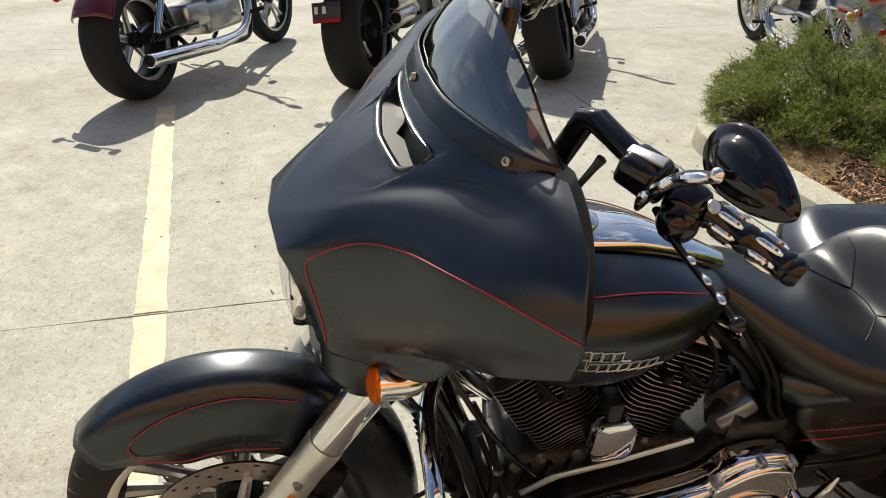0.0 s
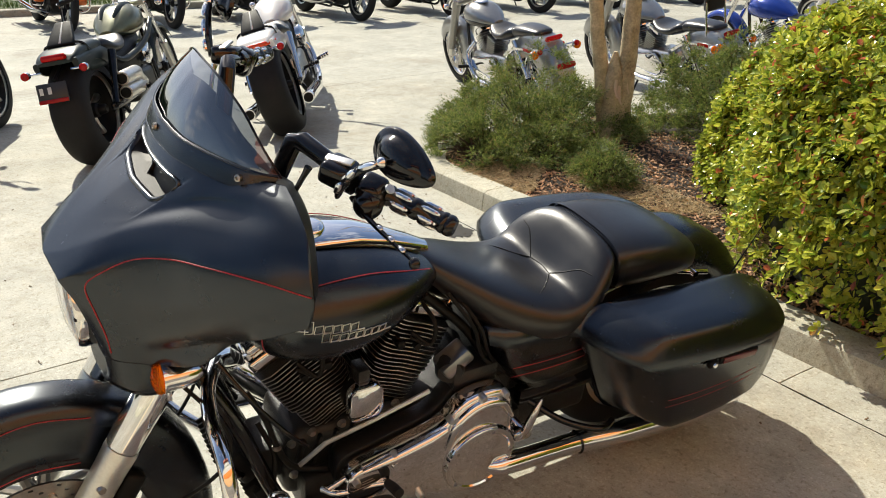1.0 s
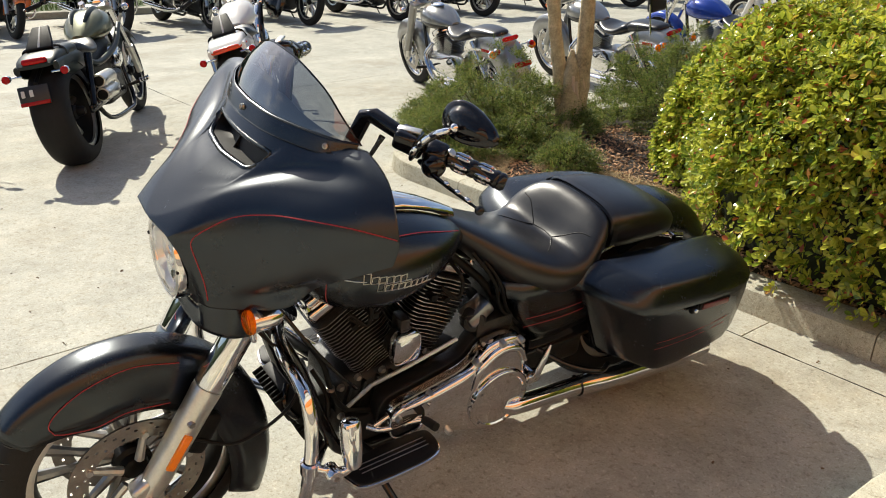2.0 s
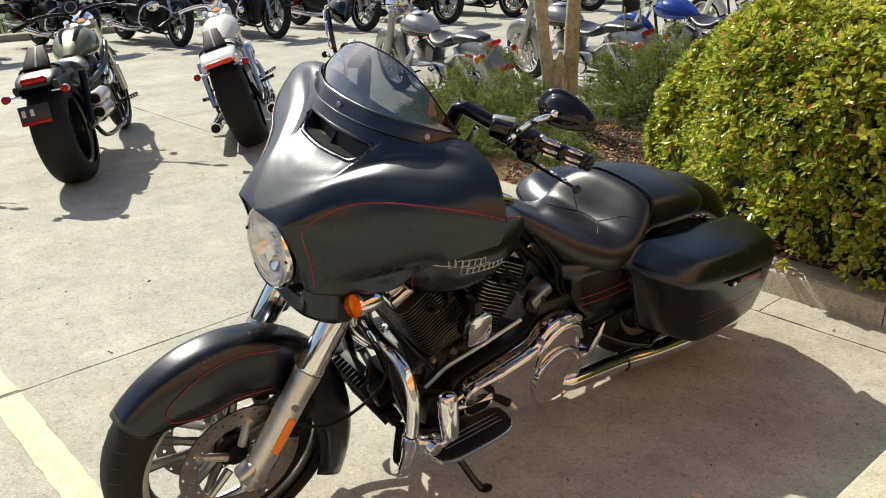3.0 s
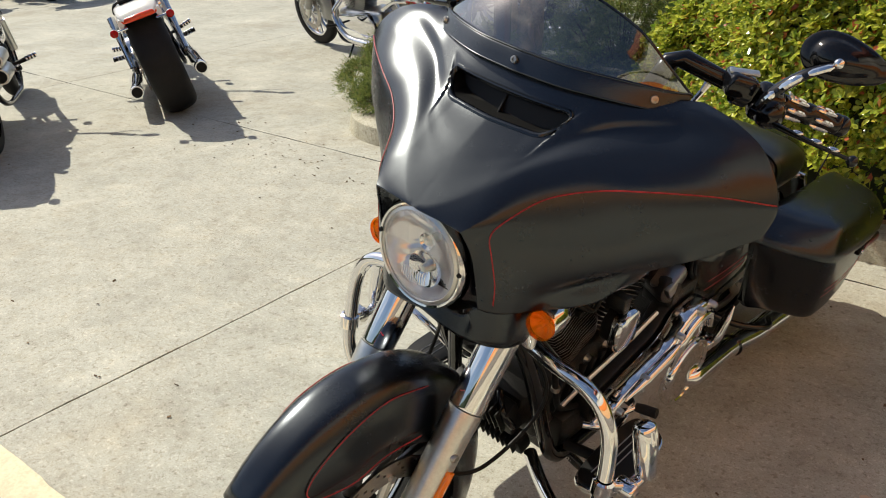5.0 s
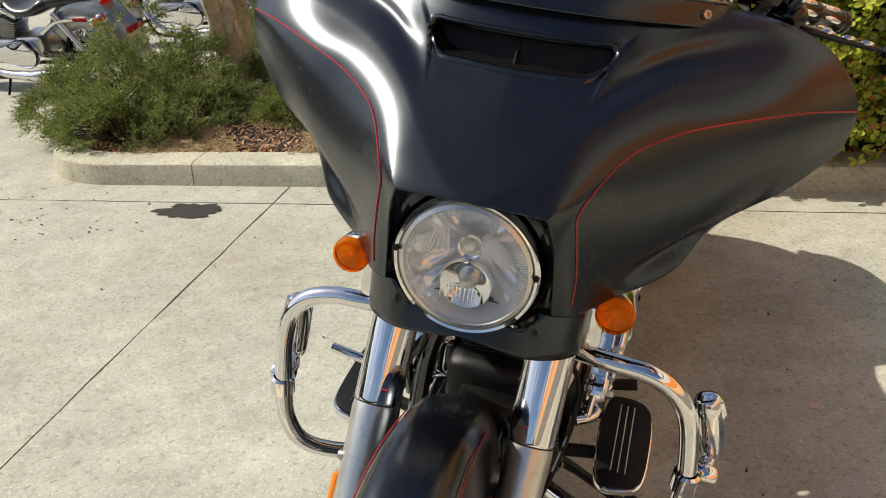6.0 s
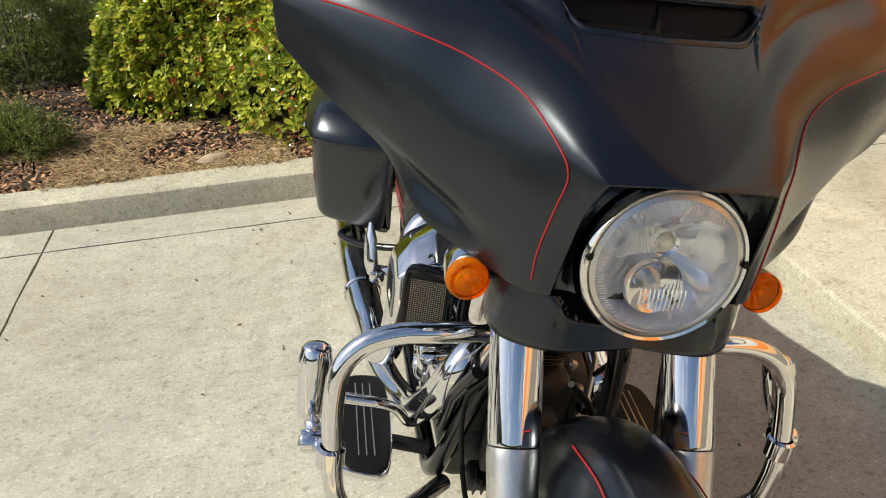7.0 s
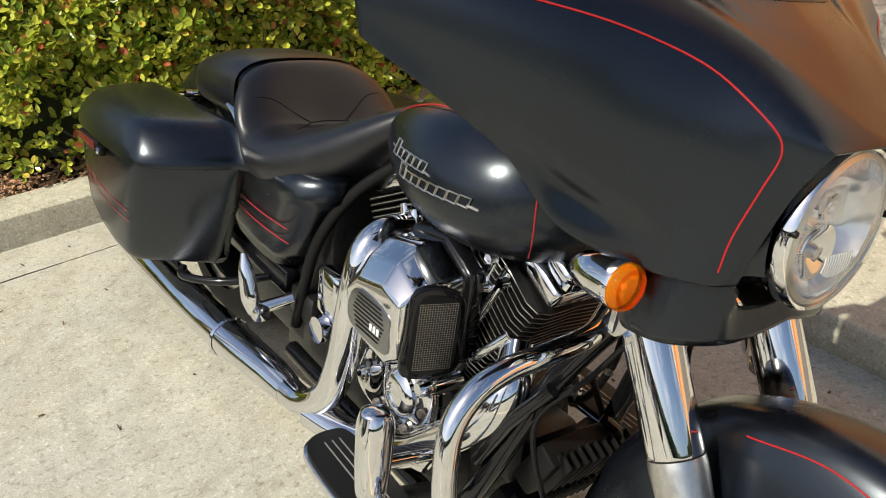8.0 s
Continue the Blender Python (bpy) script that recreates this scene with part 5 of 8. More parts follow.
def cylinder(name, base_, tip):
    b, t = Vector(base_), Vector(tip)
    d = (t - b).normalized()
    rot = d.to_track_quat("Z", "Y").to_matrix().to_4x4()
    at = Matrix.Translation(b) @ rot
    L_ = (t - b).length
    cyl = part(name, lathe([(0.0, 0.0), (0.056, 0.0), (0.056, L_), (0.0, L_)], at, 24), WRINKLE, bike, "black finned engine cylinder")
    nf = 21
    for i in range(nf):
        h = 0.012 + (L_ - 0.02) * i / (nf - 1)
        w = 0.078 + 0.012 * min(1, i / 5)
        deep = 0.070 + (0.008 if i > 8 else 0)
        f = slab(rounded([(-w * 0.95, -deep), (0, -deep * 1.05), (w * 0.95, -deep), (w, 0), (w * 0.95, deep), (0, deep * 1.05), (-w * 0.95, deep), (-w, 0)], 3), 0.0038, at @ pose(0, 0, h))
        part("cooling_fin", f, WRINKLE, cyl)
        e = slab(rounded([(-w * 0.955, -deep * 1.005), (0, -deep * 1.055), (w * 0.955, -deep * 1.005), (w * 1.004, 0), (w * 0.955, deep * 1.005), (0, deep * 1.055), (-w * 0.955, deep * 1.005), (-w * 1.004, 0)], 3), 0.0015, at @ pose(0, 0, h + 0.0012))
        part("fin_edge", e, SATINAL, cyl, "bright machined fin edge")
    part("rocker_cover", merged(box(0.150, 0.165, 0.040, at @ pose(0, 0, L_ + 0.020), 0.012, 3), box(0.120, 0.140, 0.030, at @ pose(0, 0, L_ + 0.050), 0.012, 3)), CHROME, cyl, "chrome rocker cover")
    for i in range(4):
        part("cover_bolt", lathe([(0, 0.012), (0.006, 0.012), (0.007, 0.008), (0.009, 0.0)], at @ pose((-0.055, 0.055)[i % 2], (-0.070, 0.070)[i // 2], L_ + 0.042), 8), CHROME, cyl)
    return cyl


cylinder("front_cylinder", (-0.535, 0, 0.395), (-0.40, 0, 0.625))
cylinder("rear_cylinder", (-0.625, 0, 0.405), (-0.735, 0, 0.625))
for s, x in ((1, -0.43), (1, -0.71)):
    for dz in (0, 0.05):
        part("spark_cable", tube([(x + 0.02, 0.10, 0.60 + dz * 0.3), (x - 0.02, 0.125, 0.585), (x - 0.03, 0.12, 0.64), (x - 0.02, 0.06, 0.67)], 0.0055, 8, 4), MATTE, bike)
    part("head_bolt", lathe([(0, 0.014), (0.009, 0.014), (0.010, 0.0)], pose(x + 0.005, 0.098, 0.575) @ YAX, 10), MATTE, bike)

# horn cover: a chrome shield with facets
horn = part("horn_cover", slab([(-0.036, -0.050), (0.036, -0.050), (0.044, -0.020), (0.042, 0.030), (0.026, 0.050), (-0.026, 0.050), (-0.042, 0.030), (-0.044, -0.020)], 0.034, pose(-0.548, 0.142, 0.508) @ pose(0, 0, 0, 90, 0, 180), 0.011, 2), CHROME, bike, "chrome horn cover")
part("horn_bracket", box(0.03, 0.05, 0.05, pose(-0.548, 0.130, 0.563), 0.006), WRINKLE, horn)
part("horn_face", lathe([(0.045, 0), (0.045, 0.02), (0.0, 0.022)], pose(-0.548, 0.122, 0.508) @ YAX, 24), MATTE, horn)

# primary drive cover and its round clutch cover
prim = rounded([(-0.485, 0.300), (-0.50, 0.345), (-0.56, 0.362), (-0.665, 0.385), (-0.735, 0.405), (-0.780, 0.455), (-0.850, 0.470), (-0.905, 0.455), (-0.930, 0.400), (-0.940, 0.300), (-0.925, 0.200), (-0.870, 0.155), (-0.800, 0.150), (-0.700, 0.195), (-0.58, 0.225), (-0.50, 0.25)], 3)
primary = part("primary_cover", slab([(x, z) for x, z in prim], 0.055, pose(0, 0.165, 0) @ pose(0, 0, 0, 90) @ pose(0, 0, -0.055), 0.012, 3), CHROME, bike, "polished chrome primary cover")
part("primary_inner", slab([(-0.70 + (x + 0.70) * 1.02, 0.30 + (z - 0.30) * 1.03) for x, z in prim], 0.05, pose(0, 0.11, 0) @ pose(0, 0, 0, 90) @ pose(0, 0, -0.05), 0.006), WRINKLE, primary)
derby = part("clutch_cover", lathe([(0.100, -0.02), (0.102, 0.0), (0.102, 0.010), (0.098, 0.0175), (0.091, 0.0205), (0.086, 0.0195), (0.083, 0.0155), (0.078, 0.0145), (0.040, 0.0165), (0.0, 0.0175)], pose(-0.842, 0.216, 0.264) @ YAX, 72), CHROME, primary, "round chrome clutch cover")
for i in range(5):
    a = 2 * math.pi * i / 5 + 0.6
    part("cover_screw", lathe([(0, 0.004), (0.0055, 0.004), (0.0065, 0)], pose(-0.842 + 0.088 * math.cos(a), 0.233, 0.264 + 0.088 * math.sin(a)) @ YAX, 10), STEEL, derby)
part("primary_rib", tube([(-0.52, 0.222, 0.352), (-0.60, 0.224, 0.366), (-0.69, 0.226, 0.388), (-0.735, 0.226, 0.402)], [0.006, 0.013, 0.014, 0.008], 12, 5), CHROME, primary)
part("primary_arch", tube([(-0.745, 0.222, 0.330), (-0.765, 0.222, 0.400), (-0.82, 0.222, 0.440), (-0.885, 0.222, 0.430), (-0.925, 0.222, 0.375)], [0.008, 0.014, 0.015, 0.014, 0.008], 12, 6), CHROME, primary)
for x, z in ((-0.505, 0.325), (-0.60, 0.372), (-0.745, 0.425), (-0.83, 0.463), (-0.895, 0.455), (-0.56, 0.235), (-0.68, 0.205)):
    part("cover_screw", lathe([(0, 0.010), (0.0075, 0.010), (0.0095, 0.004), (0.0095, -0.01)], pose(x, 0.222, z) @ YAX, 10), SATINAL, primary)
part("shift_rod", tube([(-0.40, 0.125, 0.330), (-0.46, 0.150, 0.405), (-0.58, 0.155, 0.435), (-0.72, 0.155, 0.470)], 0.006, 8), SATINAL, bike)
part("starter", merged(lathe([(0, -0.08), (0.032, -0.08), (0.036, -0.07), (0.036, 0.05), (0.030, 0.06), (0, 0.06)], pose(-0.80, 0.10, 0.505) @ YAX @ pose(0, 0, 0, 0, 25), 24), box(0.13, 0.09, 0.06, pose(-0.845, 0.12, 0.475), 0.012)), WRINKLE, bike)
part("starter_cover", box(0.085, 0.06, 0.045, pose(-0.795, 0.13, 0.525, 0, 35), 0.010), DARKAL, bike)
part("gearbox", merged(box(0.16, 0.20, 0.16, pose(-0.97, 0, 0.40), 0.02), box(0.10, 0.27, 0.07, pose(-0.95, 0, 0.30), 0.015)), WRINKLE, bike)
for k in range(2):
    part("wiring", tube([(-0.78 - k * 0.02, 0.10 - 0.02 * k, 0.70), (-0.83 - k * 0.015, 0.15, 0.62), (-0.86 - 0.02 * k, 0.155, 0.53), (-0.93, 0.16 - 0.01 * k, 0.46)], 0.005, 8, 5), MATTE, bike)
for k in range(7):
    part("case_rib", box(0.010, 0.016, 0.085 - 0.004 * k, pose(-0.415 - k * 0.042, 0.104, 0.345 + 0.003 * k, 0, -14), 0.003), WRINKLE, case)
for x, z in ((-0.395, 0.385), (-0.445, 0.402), (-0.520, 0.400), (-0.600, 0.402), (-0.660, 0.412), (-0.400, 0.285), (-0.430, 0.245)):
    part("case_bolt", lathe([(0, 0.010), (0.0075, 0.010), (0.009, 0.006), (0.012, 0.0)], pose(x, 0.100, z) @ YAX, 8), STEEL, case)
for k, way in enumerate((((-0.300, 0.085, 0.560), (-0.330, 0.120, 0.500), (-0.350, 0.130, 0.420), (-0.390, 0.128, 0.340), (-0.470, 0.130, 0.300)),
                         ((-0.250, 0.060, 0.640), (-0.300, 0.110, 0.560), (-0.365, 0.140, 0.470), (-0.420, 0.138, 0.400)),
                         ((-0.330, 0.060, 0.440), (-0.350, 0.110, 0.380), (-0.340, 0.135, 0.310), (-0.370, 0.120, 0.250)))):
    part("hose", tube(way, (0.0075, 0.0055, 0.0065)[k], 10, 6), MATTE if k != 1 else GLOSS, bike)
part("hose_clip", lathe([(0.0075, -0.006), (0.0105, -0.005), (0.0105, 0.005), (0.0075, 0.006)], pose(-0.350, 0.130, 0.420), 14), STEEL, bike)
for x in (-0.475, -0.655):
    part("spark_plug_cap", merged(lathe([(0, 0.030), (0.009, 0.030), (0.011, 0.020), (0.009, 0.0)], pose(x, 0.088, 0.600) @ YAX, 14), box(0.020, 0.012, 0.020, pose(x, 0.118, 0.602), 0.004)), MATTE, bike)
# oil tank / battery box mass under the seat, frame tubes
part("frame_box", box(0.34, 0.22, 0.22, pose(-1.05, 0, 0.50), 0.03), WRINKLE, bike)
for s in (1, -1):
    part("frame_tube", tube([(-0.16, s * 0.04, 0.72), (-0.26, s * 0.10, 0.52), (-0.335, s * 0.135, 0.30), (-0.38, s * 0.145, 0.215), (-0.48, s * 0.145, 0.19), (-0.95, s * 0.145, 0.20)], 0.0175, 14, 6), GLOSS, bike)
    part("frame_tube", tube([(-0.74, s * 0.06, 0.68), (-0.84, s * 0.10, 0.58), (-0.91, s * 0.130, 0.45), (-0.96, s * 0.135, 0.25)], 0.012, 12, 6), MATTE, bike)
    part("swing_arm", box(0.50, 0.035, 0.06, pose(-1.27, s * 0.115, 0.315), 0.01), GLOSS, bike)
part("head_tube", tube([(-0.30, 0, 0.86), (-0.17, 0, 0.66)], 0.033, 16), GLOSS, bike)
part("backbone", tube([(-0.24, 0, 0.80), (-0.45, 0, 0.70), (-0.75, 0, 0.68)], 0.025, 12), GLOSS, bike)

# regulator with fins, and the oil cooler between the down tubes
reg = part("regulator", merged(box(0.045, 0.17, 0.10, pose(-0.285, 0, 0.335, 0, 28), 0.008)), MATTE, bike, "black finned regulator")
for i in range(9):
    part("regulator_fin", box(0.030, 0.004, 0.085, pose(-0.255, -0.07 + i * 0.0175, 0.345, 0, 28), 0.0012), MATTE, reg)
cool = part("oil_cooler", box(0.04, 0.19, 0.06, pose(-0.335, 0, 0.235, 0, 28), 0.008), MATTE, bike)
for i in range(12):
    part("cooler_fin", box(0.030, 0.003, 0.05, pose(-0.31, -0.083 + i * 0.015, 0.243, 0, 28), 0.0008), MATTE, cool)
part("horn_loop", tube([(-0.27, 0.04, 0.40), (-0.25, 0.07, 0.37), (-0.27, 0.09, 0.33), (-0.30, 0.06, 0.30)], 0.009, 10, 5), GLOSS, bike)
part("lower_case", merged(box(0.62, 0.26, 0.13, pose(-0.72, 0.01, 0.225), 0.02), box(0.34, 0.24, 0.10, pose(-1.10, 0, 0.245), 0.02)), WRINKLE, bike)
part("front_engine_mount", box(0.08, 0.13, 0.10, pose(-0.37, 0, 0.30), 0.015), WRINKLE, bike)


# ---- engine guard with folding pegs
def guard_side(s, way, clamp, low, high, wide):
    """One half of the guard: its way from the middle out and down, the peg's clamp, and the folded peg's two ends."""
    gd = part("engine_guard", tube([(x, s * y * wide, z - 0.020) for x, y, z in way], 0.0158, 18, 6), CHROME, bike, "bent chrome engine guard")
    c, a, b = (Vector((p[0], s * p[1], p[2])) for p in (clamp, low, high))
    part("guard_clamp", lathe([(0.0165, -0.018), (0.022, -0.015), (0.022, 0.015), (0.0165, 0.018)], Matrix.Translation(c), 20), CHROME, gd)
    knee = a + (c - a) * 0.25 + Vector((0, 0, -0.018))
    arm = part("peg_arm", merged(tube([c, c.lerp(knee, 0.5) + Vector((0, s * 0.004, 0)), knee, a], [0.016, 0.015, 0.017, 0.012], 14, 4, flat=0.7), lathe([(0, -0.020), (0.016, -0.020), (0.0185, -0.016), (0.0185, 0.016), (0.016, 0.020), (0, 0.020)], Matrix.Translation(c.lerp(knee, 0.62) + Vector((0, s * 0.010, 0))) @ YAX, 22)), CHROME, gd)
    part("arm_bolt", lathe([(0, 0.024), (0.007, 0.024), (0.0085, 0.020), (0.0085, 0.0)], Matrix.Translation(c.lerp(knee, 0.62) + Vector((0, s * 0.010, 0))) @ (YAX if s > 0 else pose(0, 0, 0, 90)), 14), STEEL, arm)
    d = b - a
    peg = part("highway_peg", tube([a - d * 0.04, a + d * 0.05, a + d * 0.40, a + d * 0.80, a + d * 0.95, a + d * 1.0], [0.014, 0.021, 0.0245, 0.0255, 0.021, 0.008], 22, 4), CHROME, arm, "folded chrome foot peg")
    out_ = Vector((0.35, s * 1.0, 0.1)).normalized()
    part("peg_inlay", tube([a + d * 0.52 + out_ * 0.020, a + d * 0.72 + out_ * 0.0222, a + d * 0.93 + out_ * 0.019], [0.003, 0.008, 0.007], 12, 4), CHROME, peg)


guard_side(1, [(-0.255, 0.03, 0.637), (-0.215, 0.12, 0.636), (-0.195, 0.22, 0.636), (-0.190, 0.300, 0.634), (-0.188, 0.350, 0.614), (-0.186, 0.383, 0.573), (-0.182, 0.399, 0.520), (-0.175, 0.408, 0.458), (-0.170, 0.405, 0.395), (-0.172, 0.385, 0.345), (-0.205, 0.310, 0.288), (-0.275, 0.21, 0.250), (-0.345, 0.12, 0.230)],
           (-0.175, 0.365, 0.439), (-0.261, 0.407, 0.440), (-0.266, 0.373, 0.551), 0.895)
guard_side(-1, [(-0.255, 0.03, 0.635), (-0.215, 0.10, 0.634), (-0.200, 0.19, 0.634), (-0.200, 0.240, 0.630), (-0.199, 0.285, 0.612), (-0.196, 0.313, 0.574), (-0.188, 0.321, 0.520), (-0.178, 0.318, 0.440), (-0.172, 0.309, 0.360), (-0.185, 0.275, 0.300), (-0.255, 0.20, 0.250), (-0.345, 0.12, 0.230)],
           (-0.178, 0.347, 0.410), (-0.291, 0.377, 0.396), (-0.306, 0.372, 0.522), 1.085)


# ---- footboards, gear and brake pedals, passenger pegs, side stand
def footboard(s):
    out = rounded([(0.130, -0.035), (0.135, 0.020), (0.110, 0.052), (0.030, 0.060), (-0.080, 0.058), (-0.125, 0.038), (-0.135, -0.010), (-0.115, -0.042), (0.0, -0.050)], 4)
    at = pose(-0.465, s * 0.268, 0.235) @ pose(0, 0, 0, 0, 3, 0)
    fbm = slab([(x, s * y) for x, y in out], 0.014, at, 0.004)
    fbd = part("footboard", fbm, CHROME, bike, "footboard with a black ribbed rubber pad")
    part("footboard_pad", slab([(x * 0.96, s * y * 0.93) for x, y in out], 0.011, at @ pose(0, 0, 0.0125), 0.004), MATTE, fbd)
    for i in range(3):
        yy = -0.012 + i * 0.014
        part("pad_rib", tube([at @ Vector((x, s * (yy + 0.02 * (x + 0.1) * 0), 0.0238)) for x in (0.10, 0.0, -0.10)], 0.0014, 6), STEEL, fbd)
    part("footboard_bracket", tube([(-0.42, s * 0.15, 0.225), (-0.44, s * 0.24, 0.228)], 0.014, 10), MATTE, fbd)


footboard(1)
footboard(-1)
shift = part("gear_lever", merged(tube([(-0.445, 0.17, 0.285), (-0.47, 0.205, 0.290), (-0.54, 0.215, 0.292), (-0.582, 0.228, 0.296)], [0.011, 0.009, 0.007, 0.007], 10, 4), tube([(-0.45, 0.19, 0.30), (-0.52, 0.195, 0.33), (-0.60, 0.20, 0.335)], [0.008, 0.007, 0.006], 10, 4)), CHROME, bike, "chrome gear lever")
part("gear_peg", tube([(-0.582, 0.228, 0.296), (-0.585, 0.245, 0.300), (-0.588, 0.278, 0.307)], [0.011, 0.0125, 0.0125], 14), RUBBER, shift)
part("gear_peg", tube([(-0.60, 0.20, 0.335), (-0.602, 0.23, 0.342)], [0.008, 0.008], 12), CHROME, shift)
part("brake_pedal", tube([(-0.47, -0.17, 0.25), (-0.40, -0.20, 0.30), (-0.345, -0.24, 0.375), (-0.342, -0.32, 0.392)], [0.010, 0.009, 0.009, 0.010], 12, 5), CHROME, bike, "chrome brake pedal")
for s in (1, -1):
    pg = part("passenger_peg", tube([(-0.962, s * 0.232, 0.296), (-0.970, s * 0.236, 0.325), (-0.986, s * 0.240, 0.380), (-0.997, s * 0.242, 0.416)], [0.012, 0.020, 0.017, 0.006], 16, 4, flat=0.6), CHROME, bike, "folded chrome passenger peg")
    part("peg_mount", merged(box(0.05, 0.035, 0.03, pose(-0.965, s * 0.220, 0.297), 0.008), tube([(-0.97, s * 0.215, 0.30), (-0.95, s * 0.15, 0.32)], 0.013, 10)), CHROME, pg)
stand = part("side_stand", tube([(-0.43, 0.13, 0.20), (-0.46, 0.20, 0.145), (-0.485, 0.29, 0.075), (-0.492, 0.315, 0.062)], [0.014, 0.011, 0.010, 0.012], 12), GLOSS, bike, "black side stand")
part("stand_foot", ball((-0.502, 0.320, 0.064), 0.018, 1.2, 1.0, 0.4, m=pose(0, 0, 0, 10.5)), MATTE, stand)
coil = [(-0.425 - 0.00075 * i * 0.6, 0.15 + 0.0011 * i * 0.55 + 0.006 * math.cos(i * 0.9), 0.185 - 0.0009 * i * 0.6 + 0.006 * math.sin(i * 0.9)) for i in range(90)]
part("stand_spring", tube(coil, 0.0016, 5), STEEL, stand)

# ---- right side: air cleaner, pipes, cam cover
AIR = [(-0.455, 0.592), (-0.520, 0.626), (-0.600, 0.612), (-0.648, 0.548), (-0.636, 0.480), (-0.572, 0.433), (-0.480, 0.428), (-0.452, 0.458)]
AIRFACE = [(-0.468, 0.556), (-0.515, 0.568), (-0.585, 0.552), (-0.616, 0.518), (-0.606, 0.482), (-0.560, 0.455), (-0.492, 0.447), (-0.468, 0.464)]


def air_ring(y, k):
    """The cleaner's outline at depth y; k runs from the back outline (0) to the small outer face (1)."""
    return [Vector((a[0] + (b[0] - a[0]) * k, y, a[1] + (b[1] - a[1]) * k)) for a, b in zip(AIR, AIRFACE)]


shell = loft([air_ring(-0.112, 0.0), air_ring(-0.175, 0.06), air_ring(-0.212, 0.42), air_ring(-0.238, 1.0)])
bmesh.ops.bevel(shell, geom=shell.edges[:], offset=0.006, segments=3, affect="EDGES", profile=0.5)
air = part("air_cleaner", shell, CHROME, bike, "faceted chrome air cleaner with a mesh grille")
mid_a = Vector((-0.545, 0, 0.525))
back = loft([[Vector((mid_a.x + (q.x - mid_a.x) * k, y, mid_a.z + (q.z - mid_a.z) * k)) for q in air_ring(0, 0)] for y, k in ((-0.090, 1.02), (-0.096, 1.10), (-0.120, 1.12), (-0.128, 1.06))])
bmesh.ops.bevel(back, geom=back.edges[:], offset=0.004, segments=2, affect="EDGES", profile=0.5)
part("air_cleaner_back", back, GLOSS, air, "gloss black backing plate")
face = pose(-0.449, -0.184, 0.512) @ pose(0, 0, 0, 90, 0, 74)
part("grille_frame", slab(rounded([(-0.044, -0.070), (0.040, -0.068), (0.046, 0.0), (0.040, 0.066), (-0.036, 0.078), (-0.046, 0.0)], 4), 0.012, face, 0.005), GLOSS, air, "gloss black grille frame")
gr = part("air_grille", slab(rounded([(-0.035, -0.060), (0.031, -0.058), (0.036, 0.0), (0.031, 0.056), (-0.028, 0.066), (-0.037, 0.0)], 4), 0.004, face @ pose(0, 0, 0.0105), 0.001), MATTE, air, "dark wire mesh grille")
q = face @ pose(0, 0, 0.0155)
for i in range(29):
    t = -0.056 + i * 0.004
    part("grille_wire", tube([q @ Vector(p) for p in ((-0.031, t, 0), (0.030, t, 0))], 0.00045, 4), STEEL, gr)
for i in range(16):
    t = -0.030 + i * 0.004
    part("grille_wire", tube([q @ Vector(p) for p in ((t, -0.055, 0), (t, 0.056, 0))], 0.00045, 4), STEEL, gr)
panel = part("air_panel", slab(rounded([(-0.050, -0.034), (0.052, -0.040), (0.056, 0.0), (0.048, 0.028), (-0.030, 0.036), (-0.060, 0.010)], 4), 0.004, pose(-0.540, -0.2365, 0.503) @ pose(0, 0, 0, 90), 0.0015), DARKAL, air, "dark ribbed panel")
for i in range(9):
    part("panel_rib", box(0.090 - abs(i - 4) * 0.006, 0.0016, 0.0022, pose(-0.540, -0.2410, 0.474 + i * 0.0072), 0.0005), MATTE, panel)
for i in range(3):
    part("panel_print", box(0.007, 0.002, 0.012, pose(-0.508 - i * 0.010, -0.2420, 0.492), 0.0005), PALE, panel)
hdr = part("exhaust_header", tube([(-0.660, -0.100, 0.585), (-0.652, -0.155, 0.585), (-0.650, -0.188, 0.548), (-0.652, -0.200, 0.45), (-0.660, -0.205, 0.35), (-0.685, -0.212, 0.265), (-0.745, -0.225, 0.215), (-0.84, -0.228, 0.205)], 0.028, 20, 7), CHROME, bike, "chrome exhaust pipe")
part("exhaust_header", tube([(-0.345, -0.10, 0.52), (-0.315, -0.135, 0.485), (-0.33, -0.155, 0.43), (-0.40, -0.165, 0.345), (-0.50, -0.175, 0.255), (-0.62, -0.20, 0.215), (-0.72, -0.22, 0.205)], 0.030, 20, 7), CHROME, bike, "chrome exhaust pipe")
muf = part("muffler", tube([(-0.80, -0.226, 0.205), (-0.88, -0.230, 0.203), (-1.02, -0.240, 0.195), (-1.25, -0.25, 0.188), (-1.55, -0.255, 0.182), (-1.72, -0.255, 0.180)], [0.030, 0.036, 0.042, 0.045, 0.045, 0.040], 24, 4), CHROME, bike, "long chrome muffler")
part("muffler_band", lathe([(0.044, -0.004), (0.048, 0.0), (0.044, 0.004)], pose(-1.05, -0.241, 0.194) @ pose(0, 0, 0, 0, 90), 28), CHROME, muf)
mufl = part("muffler", tube([(-0.86, 0.190, 0.215), (-0.895, 0.225, 0.213), (-0.94, 0.230, 0.210), (-1.16, 0.225, 0.186), (-1.30, 0.240, 0.182), (-1.55, 0.255, 0.182), (-1.72, 0.255, 0.180)], [0.018, 0.026, 0.028, 0.029, 0.034, 0.040, 0.038], 24, 4), CHROME, bike, "long chrome muffler")
